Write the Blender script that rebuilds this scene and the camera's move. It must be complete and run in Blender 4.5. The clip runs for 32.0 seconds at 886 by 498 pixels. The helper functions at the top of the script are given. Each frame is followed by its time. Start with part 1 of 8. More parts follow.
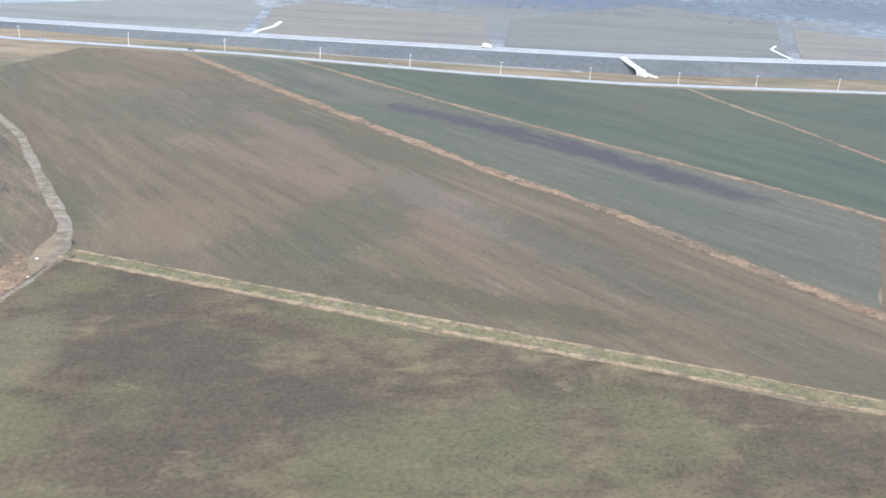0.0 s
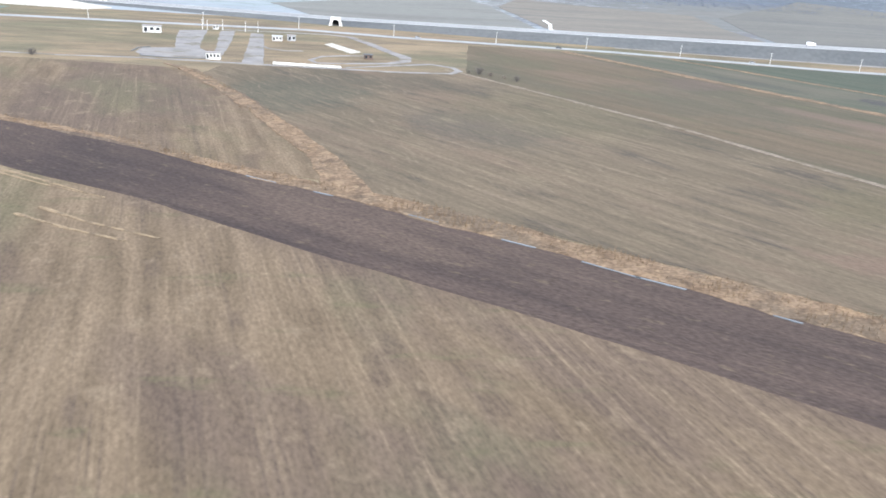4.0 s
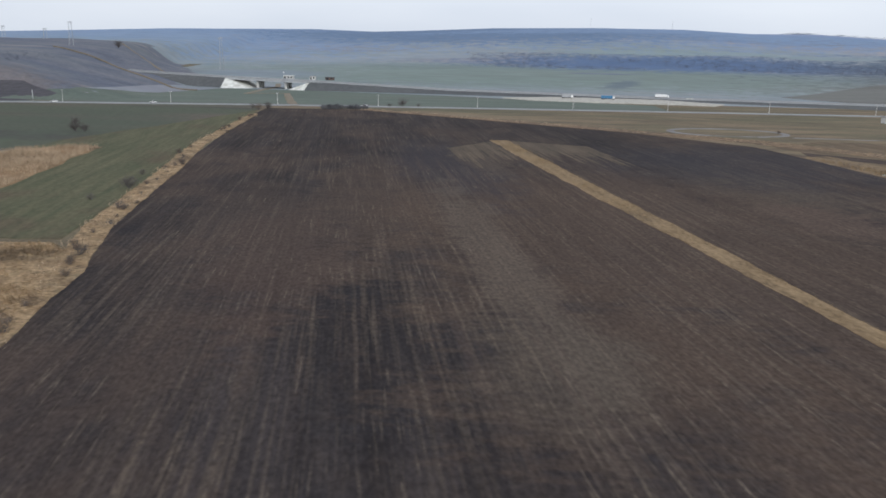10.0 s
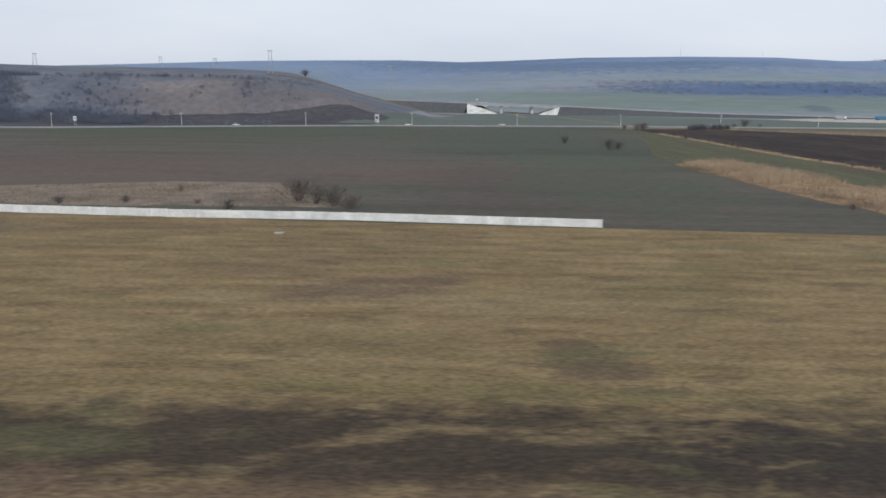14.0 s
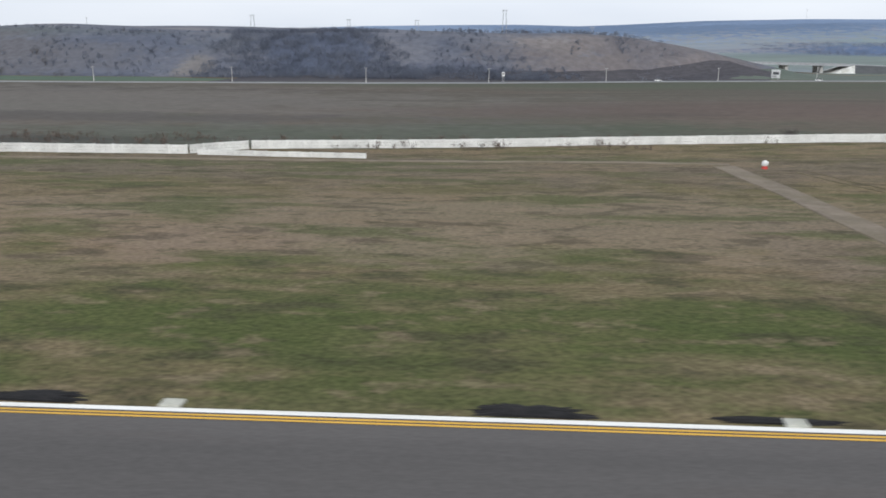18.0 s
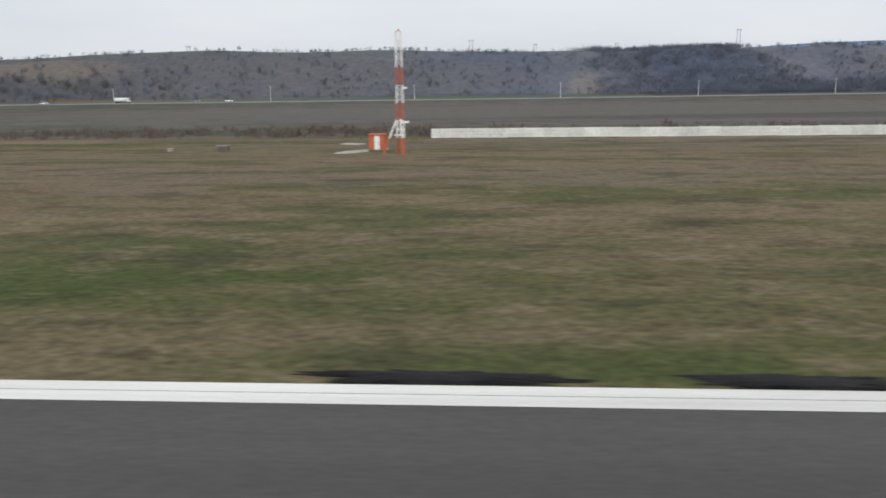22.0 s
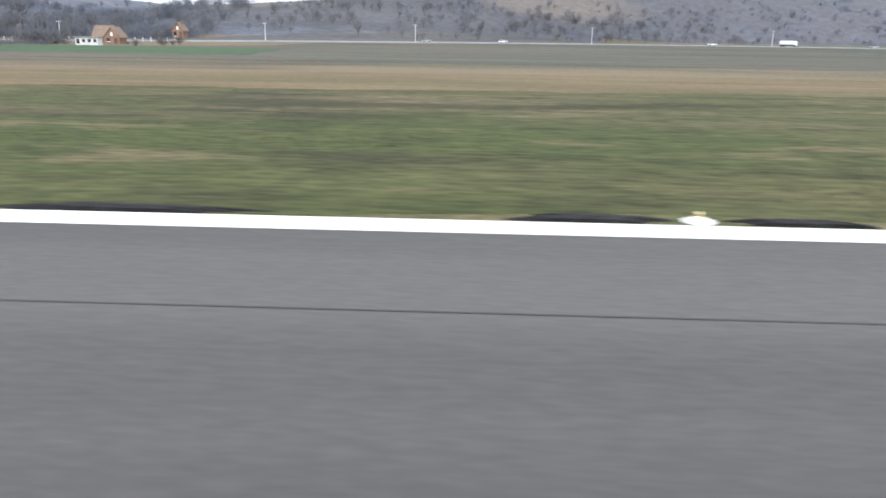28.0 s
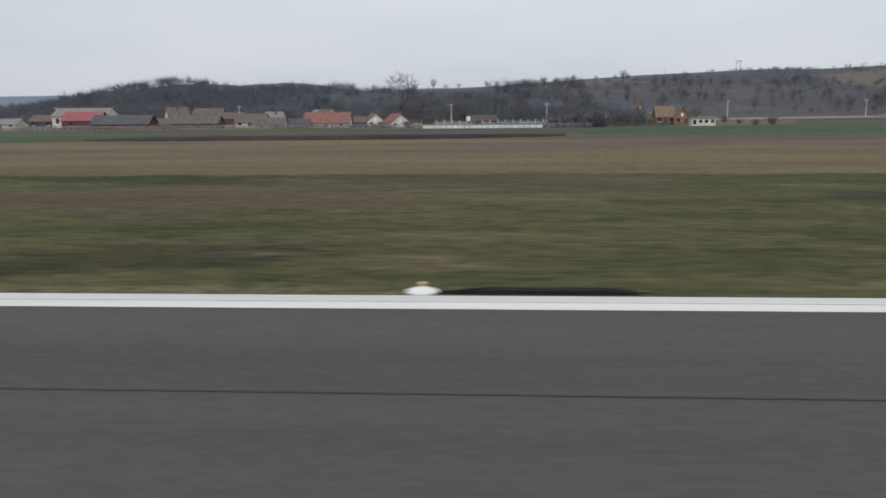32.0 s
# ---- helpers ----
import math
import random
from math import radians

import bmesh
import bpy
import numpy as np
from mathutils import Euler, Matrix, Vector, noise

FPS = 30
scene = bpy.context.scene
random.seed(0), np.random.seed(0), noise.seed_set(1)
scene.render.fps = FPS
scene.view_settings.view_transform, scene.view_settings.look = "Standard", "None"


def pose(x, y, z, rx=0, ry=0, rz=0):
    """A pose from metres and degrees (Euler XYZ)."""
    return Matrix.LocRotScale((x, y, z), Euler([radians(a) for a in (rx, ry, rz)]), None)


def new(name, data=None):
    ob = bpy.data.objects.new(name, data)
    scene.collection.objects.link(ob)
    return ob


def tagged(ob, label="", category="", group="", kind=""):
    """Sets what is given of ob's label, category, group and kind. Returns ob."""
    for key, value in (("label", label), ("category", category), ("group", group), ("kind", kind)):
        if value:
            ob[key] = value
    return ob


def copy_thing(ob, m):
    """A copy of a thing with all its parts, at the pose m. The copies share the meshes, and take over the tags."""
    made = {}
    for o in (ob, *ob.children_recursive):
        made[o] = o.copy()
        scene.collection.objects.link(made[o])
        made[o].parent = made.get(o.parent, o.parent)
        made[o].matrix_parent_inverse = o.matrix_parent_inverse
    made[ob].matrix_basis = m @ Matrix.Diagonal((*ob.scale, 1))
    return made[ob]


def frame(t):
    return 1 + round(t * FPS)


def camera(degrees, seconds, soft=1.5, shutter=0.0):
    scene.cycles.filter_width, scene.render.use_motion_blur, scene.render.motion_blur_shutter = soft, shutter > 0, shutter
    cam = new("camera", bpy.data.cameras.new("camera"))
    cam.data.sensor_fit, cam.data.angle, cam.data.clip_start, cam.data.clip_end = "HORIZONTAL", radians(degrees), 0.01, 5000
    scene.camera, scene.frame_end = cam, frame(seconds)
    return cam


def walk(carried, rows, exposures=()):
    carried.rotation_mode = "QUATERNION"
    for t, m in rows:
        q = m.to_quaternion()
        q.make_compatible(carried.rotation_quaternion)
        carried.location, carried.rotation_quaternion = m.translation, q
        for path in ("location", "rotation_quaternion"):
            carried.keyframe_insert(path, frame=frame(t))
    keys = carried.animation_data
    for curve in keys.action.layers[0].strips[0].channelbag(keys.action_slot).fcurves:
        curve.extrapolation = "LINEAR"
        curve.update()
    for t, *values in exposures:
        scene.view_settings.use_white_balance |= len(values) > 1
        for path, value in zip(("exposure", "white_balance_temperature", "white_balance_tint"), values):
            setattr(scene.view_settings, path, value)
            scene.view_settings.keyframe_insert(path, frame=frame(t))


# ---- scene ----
cam = camera(59.01, 32.0, soft=1.7, shutter=0.15)
PATH = [
    (0.0, -3.45, -0.81, 42.78, 69.51, -3.87, -7.47),
    (0.5, -21.22, -0.80, 41.93, 69.50, -3.83, -7.09),
    (1.0, -39.11, -0.76, 41.08, 69.60, -3.79, -6.97),
    (1.5, -57.13, -0.67, 40.23, 69.55, -3.84, -6.87),
    (2.0, -75.29, -0.55, 39.39, 69.46, -3.87, -6.75),
    (2.5, -93.57, -0.38, 38.54, 69.29, -3.81, -6.53),
    (3.0, -111.97, -0.21, 37.69, 69.20, -3.84, -6.48),
    (3.5, -130.47, -0.04, 36.81, 69.07, -3.92, -6.44),
    (4.5, -167.76, 0.19, 34.93, 69.29, -3.54, -6.01),
    (5.5, -205.23, 0.27, 32.97, 69.51, -3.17, -5.58),
    (6.0, -223.95, 0.30, 32.02, 70.71, -0.65, 1.89),
    (6.5, -242.62, 0.33, 31.12, 72.33, -0.28, 3.45),
    (7.0, -261.28, 0.36, 30.23, 76.03, -0.26, 3.60),
    (7.5, -279.95, 0.40, 29.32, 76.72, -0.54, 3.93),
    (8.0, -298.67, 0.44, 28.37, 76.98, -1.13, 3.85),
    (8.5, -317.48, 0.46, 27.34, 76.75, -1.21, 3.68),
    (9.0, -336.30, 0.47, 26.26, 76.16, -1.12, 3.87),
    (9.5, -355.08, 0.46, 25.14, 75.67, -1.13, 4.24),
    (10.0, -373.74, 0.41, 24.03, 75.70, -1.20, 4.12),
    (10.5, -392.23, 0.32, 22.96, 75.78, -1.59, 4.04),
    (11.0, -410.62, 0.21, 21.91, 75.97, -1.87, 3.98),
    (11.5, -429.02, 0.12, 20.91, 76.08, -1.58, 4.02),
    (12.0, -447.52, 0.05, 19.95, 76.29, -1.16, 3.93),
    (12.5, -466.19, 0.02, 19.03, 76.63, -0.74, 3.82),
    (13.0, -485.03, 0.04, 18.15, 77.20, -0.70, 3.63),
    (13.5, -504.02, 0.07, 17.31, 77.86, -0.72, 3.31),
    (14.0, -523.11, 0.10, 16.49, 78.06, -0.66, 3.04),
    (14.5, -542.28, 0.11, 15.68, 78.17, -0.51, 2.96),
    (15.5, -580.56, 0.11, 14.08, 77.63, -0.60, 3.36),
    (16.5, -618.30, 0.12, 12.44, 77.10, -0.68, 3.76),
    (17.0, -636.94, 0.13, 11.59, 76.55, -0.53, 3.94),
    (17.5, -655.54, 0.14, 10.69, 76.08, -0.51, 3.88),
    (18.0, -674.19, 0.14, 9.73, 75.91, -0.35, 3.76),
    (18.5, -692.94, 0.13, 8.73, 76.27, -0.42, 3.59),
    (19.0, -711.78, 0.10, 7.72, 76.63, -0.34, 3.57),
    (19.5, -730.66, 0.06, 6.80, 77.06, -0.21, 3.61),
    (20.0, -749.54, 0.01, 6.01, 77.61, -0.04, 3.61),
    (20.5, -768.36, -0.06, 5.43, 77.88, 0.06, 3.75),
    (21.0, -787.13, -0.12, 5.00, 78.14, 0.46, 3.85),
    (21.5, -805.84, -0.17, 4.66, 78.14, 0.55, 4.07),
    (22.0, -824.48, -0.19, 4.35, 78.16, 0.78, 3.98),
    (22.5, -843.05, -0.17, 4.02, 78.31, 1.30, 3.90),
    (23.0, -861.57, -0.13, 3.68, 78.54, 1.19, 3.81),
    (23.5, -880.06, -0.08, 3.37, 78.97, 1.43, 3.66),
    (24.0, -898.56, -0.04, 3.11, 77.66, 1.52, 6.65),
    (24.5, -917.06, -0.03, 2.93, 76.68, 0.42, 6.82),
    (25.0, -935.50, -0.04, 2.82, 75.64, -0.18, 6.98),
    (25.5, -953.79, -0.05, 2.74, 73.15, -2.49, 7.48),
    (26.5, -989.62, -0.05, 2.65, 73.16, -1.70, 4.77),
    (27.5, -1024.29, -0.01, 2.58, 73.16, -0.91, 2.06),
    (28.0, -1041.25, -0.01, 2.56, 74.54, -0.86, 2.26),
    (28.5, -1057.97, -0.03, 2.56, 77.55, -1.09, 2.47),
    (29.0, -1074.43, -0.06, 2.56, 78.92, -1.14, 2.30),
    (29.5, -1090.61, -0.08, 2.57, 79.86, -1.06, 2.03),
    (30.0, -1106.46, -0.08, 2.58, 80.27, -0.86, 1.78),
    (30.5, -1121.96, -0.06, 2.58, 80.41, -0.61, 1.56),
    (31.0, -1137.11, 0.01, 2.58, 80.17, -0.28, 2.29),
    (31.5, -1151.90, 0.11, 2.56, 79.91, -0.10, 2.83),
    (32.0, -1166.34, 0.24, 2.54, 79.91, 0.42, 3.27),
]
walk(cam, [(row[0], pose(*row[1:])) for row in PATH],
     exposures=[(0.0, 1.62, 5700, 10), (2.0, 1.64, 5880, 10), (3.5, 1.65, 5950, 10), (5.5, 1.25, 5950, 10), (6.0, 1.08, 5950, 10), (6.5, 0.62, 6000, 10), (7.0, 0.55, 5950, 10), (7.5, 0.27, 6000, 10), (11.0, 0.1, 6100, 10), (14.5, 0.0, 6100, 10), (17.0, 0.1, 6100, 10), (18.0, 0.22, 6200, 10), (19.0, 0.23, 6300, 10), (20.0, 0.15, 6350, 10), (23.5, 0.0, 6400, 10), (24.0, 0.0, 6400, 10), (25.0, 0.65, 6250, 10), (25.5, 0.78, 6250, 10), (27.5, 1.2, 6050, 10), (28.0, 1.08, 6050, 10), (28.5, 0.5, 6250, 10), (29.0, 0.1, 6350, 10), (30.0, -0.15, 6300, 10), (32.0, -0.2, 6300, 10)])

# ---- world and sun: a pale overcast winter sky ----
world = bpy.data.worlds.new("sky")
scene.world = world
world.use_nodes = True
wt = world.node_tree
bg = wt.nodes["Background"]
skytex = wt.nodes.new("ShaderNodeTexSky")
skytex.sky_type = "NISHITA"
skytex.sun_disc = False
skytex.sun_elevation = radians(28)
skytex.sun_rotation = radians(200)
skytex.air_density = 1.0
skytex.dust_density = 3.0
pale = wt.nodes.new("ShaderNodeHueSaturation")
pale.inputs["Saturation"].default_value = 0.22
pale.inputs["Value"].default_value = 1.0
cloud = wt.nodes.new("ShaderNodeTexNoise")
cloud.inputs["Scale"].default_value = 2.2
cloud.inputs["Detail"].default_value = 5.0
wc = wt.nodes.new("ShaderNodeTexCoord")
wm = wt.nodes.new("ShaderNodeMapping")
wm.inputs["Scale"].default_value = (1.0, 1.0, 5.0)
cover = wt.nodes.new("ShaderNodeMix")
cover.data_type = "RGBA"
cover.inputs[0].default_value = 0.78
tone = wt.nodes.new("ShaderNodeValToRGB")
tone.color_ramp.elements[0].position, tone.color_ramp.elements[0].color = 0.3, (6.6, 6.95, 7.5, 1)
tone.color_ramp.elements[1].position, tone.color_ramp.elements[1].color = 0.75, (7.9, 8.1, 8.35, 1)
wt.links.new(wc.outputs["Generated"], wm.inputs[0])
wt.links.new(wm.outputs[0], cloud.inputs[0])
wt.links.new(cloud.outputs[0], tone.inputs[0])
wt.links.new(skytex.outputs[0], pale.inputs["Color"])
wt.links.new(pale.outputs[0], cover.inputs[6])
wt.links.new(tone.outputs[0], cover.inputs[7])
wt.links.new(cover.outputs[2], bg.inputs[0])
bg.inputs[1].default_value = 0.115

sun = new("sun", bpy.data.lights.new("sun", "SUN"))
sun.data.energy = 1.3
sun.data.angle = radians(25)
sun.data.color = (1.0, 0.95, 0.88)
sun.matrix_world = pose(0, 0, 50, 55, 0, 20)


# ---- materials ----
def mat(name, dark, light, scale=1.0, stretch=(1, 1, 1), turn=0.0, rough=0.9, bump=0.3, fine=8.0, tint=None, tint_scale=0.03, metal=0.0, spec=0.3, lo=0.35, hi=0.65, objrand=0.0, grain=0.35, bumpdist=0.05):
    """Two colours mixed by coarse noise, a third in broad patches, fine grain and relief; world coordinates."""
    m = bpy.data.materials.new(name)
    m.use_nodes = True
    nt = m.node_tree
    n, l = nt.nodes, nt.links
    bsdf = n["Principled BSDF"]
    bsdf.inputs["Roughness"].default_value = rough
    bsdf.inputs["Metallic"].default_value = metal
    bsdf.inputs["Specular IOR Level"].default_value = spec
    geo = n.new("ShaderNodeNewGeometry")
    mp = n.new("ShaderNodeMapping")
    mp.vector_type = "TEXTURE"
    mp.inputs["Rotation"].default_value = (0, 0, radians(turn))
    mp.inputs["Scale"].default_value = stretch
    l.new(geo.outputs["Position"], mp.inputs[0])
    na = n.new("ShaderNodeTexNoise")
    na.inputs["Scale"].default_value = scale
    na.inputs["Detail"].default_value = 6.0
    na.inputs["Roughness"].default_value = 0.62
    l.new(mp.outputs[0], na.inputs["Vector"])
    r = n.new("ShaderNodeValToRGB")
    r.color_ramp.elements[0].position, r.color_ramp.elements[0].color = lo, (*dark, 1)
    r.color_ramp.elements[1].position, r.color_ramp.elements[1].color = hi, (*light, 1)
    l.new(na.outputs[0], r.inputs[0])
    out = r.outputs[0]
    if tint:
        nb = n.new("ShaderNodeTexNoise")
        nb.inputs["Scale"].default_value = tint_scale
        nb.inputs["Detail"].default_value = 4.0
        l.new(mp.outputs[0], nb.inputs["Vector"])
        rb = n.new("ShaderNodeValToRGB")
        rb.color_ramp.elements[0].position = 0.45
        rb.color_ramp.elements[1].position = 0.62
        l.new(nb.outputs[0], rb.inputs[0])
        mx = n.new("ShaderNodeMix")
        mx.data_type = "RGBA"
        mx.inputs[7].default_value = (*tint, 1)
        mth = n.new("ShaderNodeMath")
        mth.operation = "MULTIPLY"
        mth.inputs[1].default_value = 0.75
        l.new(rb.outputs[0], mth.inputs[0])
        l.new(mth.outputs[0], mx.inputs[0])
        l.new(out, mx.inputs[6])
        out = mx.outputs[2]
    nf = n.new("ShaderNodeTexNoise")
    nf.inputs["Scale"].default_value = fine
    nf.inputs["Detail"].default_value = 3.0
    l.new(geo.outputs["Position"], nf.inputs["Vector"])
    if grain:
        rg = n.new("ShaderNodeMapRange")
        rg.inputs["From Min"].default_value, rg.inputs["From Max"].default_value = 0.3, 0.7
        rg.inputs["To Min"].default_value, rg.inputs["To Max"].default_value = 1 - grain, 1 + grain
        l.new(nf.outputs[0], rg.inputs["Value"])
        mg = n.new("ShaderNodeMix")
        mg.data_type, mg.blend_type = "RGBA", "MULTIPLY"
        mg.inputs[0].default_value = 1.0
        l.new(out, mg.inputs[6])
        l.new(rg.outputs[0], mg.inputs[7])
        out = mg.outputs[2]
    if objrand:
        oi = n.new("ShaderNodeObjectInfo")
        ro = n.new("ShaderNodeMapRange")
        ro.inputs["To Min"].default_value, ro.inputs["To Max"].default_value = 1 - objrand, 1 + objrand
        l.new(oi.outputs["Random"], ro.inputs["Value"])
        mo = n.new("ShaderNodeMix")
        mo.data_type, mo.blend_type = "RGBA", "MULTIPLY"
        mo.inputs[0].default_value = 1.0
        l.new(out, mo.inputs[6])
        l.new(ro.outputs[0], mo.inputs[7])
        out = mo.outputs[2]
    l.new(out, bsdf.inputs["Base Color"])
    if bump:
        add = n.new("ShaderNodeMath")
        add.operation = "ADD"
        l.new(na.outputs[0], add.inputs[0])
        l.new(nf.outputs[0], add.inputs[1])
        b = n.new("ShaderNodeBump")
        b.inputs["Strength"].default_value = bump
        b.inputs["Distance"].default_value = bumpdist
        l.new(add.outputs[0], b.inputs["Height"])
        l.new(b.outputs[0], bsdf.inputs["Normal"])
    return m


def land(name, dark, light, scale=0.3, stretch=(4, 1, 1), turn=0.0, layers=(), spots=(), rows=(), over=(), fine=3.0, grain=0.3, bump=0.4, bumpdist=0.08, rough=0.95, spec=0.12, lo=0.33, hi=0.67):
    """Farmland: streaked grain of two tones, broad soft patches (colour, scale, stretch, turn, lo, hi, amount)
    stains of their own place and size (x, y, rx, ry, turn, colour, amount) and long drilled rows broken into
    patches (colour, width, length, turn, lo, hi, amount, patch width, patch length); over: layers on top of the stains."""
    m = bpy.data.materials.new(name)
    m.use_nodes = True
    nt = m.node_tree
    n, l = nt.nodes, nt.links
    bsdf = n["Principled BSDF"]
    bsdf.inputs["Roughness"].default_value = rough
    bsdf.inputs["Specular IOR Level"].default_value = spec
    geo = n.new("ShaderNodeNewGeometry")

    def mapped(st, tu, loc=(0, 0, 0)):
        mp = n.new("ShaderNodeMapping")
        mp.vector_type = "TEXTURE"
        mp.inputs["Location"].default_value = loc
        mp.inputs["Rotation"].default_value = (0, 0, radians(tu))
        mp.inputs["Scale"].default_value = st
        l.new(geo.outputs["Position"], mp.inputs[0])
        return mp.outputs[0]

    def noisy(vec, sc, detail=5.0):
        t = n.new("ShaderNodeTexNoise")
        t.inputs["Scale"].default_value = sc
        t.inputs["Detail"].default_value = detail
        t.inputs["Roughness"].default_value = 0.6
        l.new(vec, t.inputs["Vector"])
        return t.outputs[0]

    def ranged(val, a, b, c, d, smooth=False):
        r = n.new("ShaderNodeMapRange")
        if smooth:
            r.interpolation_type = "SMOOTHSTEP"
        l.new(val, r.inputs["Value"])
        for key, v in (("From Min", a), ("From Max", b), ("To Min", c), ("To Max", d)):
            r.inputs[key].default_value = v
        return r.outputs[0]

    def blend(fac, a, col):
        mx = n.new("ShaderNodeMix")
        mx.data_type = "RGBA"
        l.new(fac, mx.inputs[0])
        l.new(a, mx.inputs[6])
        mx.inputs[7].default_value = (*col, 1)
        return mx.outputs[2]

    def math(op, a, b):
        t = n.new("ShaderNodeMath")
        t.operation = op
        for i, v in enumerate((a, b)):
            if isinstance(v, float):
                t.inputs[i].default_value = v
            else:
                l.new(v, t.inputs[i])
        return t.outputs[0]

    na = noisy(mapped(stretch, turn), scale, 7.0)
    r = n.new("ShaderNodeValToRGB")
    r.color_ramp.elements[0].position, r.color_ramp.elements[0].color = lo, (*dark, 1)
    r.color_ramp.elements[1].position, r.color_ramp.elements[1].color = hi, (*light, 1)
    l.new(na, r.inputs[0])
    out = r.outputs[0]
    for j, (col, sc, st, tu, a, b, amount) in enumerate(layers):
        v = noisy(mapped(st, tu, (37.0 * j + 11, 53.0 * j, 0)), sc)
        out = blend(ranged(v, a, b, 0.0, amount, True), out, col)
    if spots:
        edge = noisy(mapped((1, 1, 1), 0), 0.09, 6.0)
        crumb = noisy(mapped((2, 1, 1), 0), 0.6, 5.0)
        wob = math("ADD", ranged(edge, 0.25, 0.75, -0.4, 0.4), ranged(crumb, 0.25, 0.75, -0.3, 0.3))
    for x, y, rx, ry, tu, col, amount in spots:
        ln = n.new("ShaderNodeVectorMath")
        ln.operation = "LENGTH"
        flat = n.new("ShaderNodeVectorMath")
        flat.operation = "MULTIPLY"
        flat.inputs[1].default_value = (1, 1, 0)
        l.new(mapped((rx, ry, 1), tu, (x, y, 0)), flat.inputs[0])
        l.new(flat.outputs[0], ln.inputs[0])
        d = math("ADD", ln.outputs["Value"], wob)
        out = blend(ranged(d, 0.45, 1.1, amount, 0.0, True), out, col)
    for j, (col, sc, st, tu, a, b, amount) in enumerate(over):
        v = noisy(mapped(st, tu, (29.0 * j + 3, 41.0 * j + 17, 0)), sc, 6.0)
        out = blend(ranged(v, a, b, 0.0, amount, True), out, col)
    for j, (col, wide, far, tu, a, b, amount, pw, pl) in enumerate(rows):
        line = ranged(noisy(mapped((wide, far, 1), tu, (7.0 * j, 3.0 * j, 0)), 1.0, 3.0), a, b, 0.0, amount, True)
        patch = ranged(noisy(mapped((pw, pl, 1), tu, (19.0 * j + 5, 0, 0)), 1.0, 3.0), 0.4, 0.62, 0.08, 1.0, True)
        clod = ranged(noisy(mapped((1, 2, 1), tu), 1.1 / wide, 2.0), 0.35, 0.65, 0.35, 1.0)
        out = blend(math("MULTIPLY", math("MULTIPLY", line, patch), clod), out, col)
    nf = noisy(mapped((min(2.5, max(1, stretch[0] / 2)), min(2.5, max(1, stretch[1] / 2)), 1), turn), fine, 4.0)
    mg = n.new("ShaderNodeMix")
    mg.data_type, mg.blend_type = "RGBA", "MULTIPLY"
    mg.inputs[0].default_value = 1.0
    l.new(out, mg.inputs[6])
    l.new(ranged(nf, 0.3, 0.7, 1 - grain, 1 + grain), mg.inputs[7])
    l.new(mg.outputs[2], bsdf.inputs["Base Color"])
    if bump:
        b = n.new("ShaderNodeBump")
        b.inputs["Strength"].default_value = bump
        b.inputs["Distance"].default_value = bumpdist
        l.new(math("ADD", na, nf), b.inputs["Height"])
        l.new(b.outputs[0], bsdf.inputs["Normal"])
    return m


def plain(name, color, rough=0.6, metal=0.0, vary=0.12, fine=3.0):
    d = tuple(c * (1 - vary) for c in color)
    li = tuple(min(1, c * (1 + vary)) for c in color)
    return mat(name, d, li, scale=0.8, rough=rough, metal=metal, bump=0.05, fine=fine, grain=vary * 0.6, objrand=0.06)


def leafmat(name, a, b, scale=0.35):
    return mat(name, a, b, scale=scale, rough=0.95, bump=0.0, grain=0.3, fine=3.0, lo=0.35, hi=0.65)


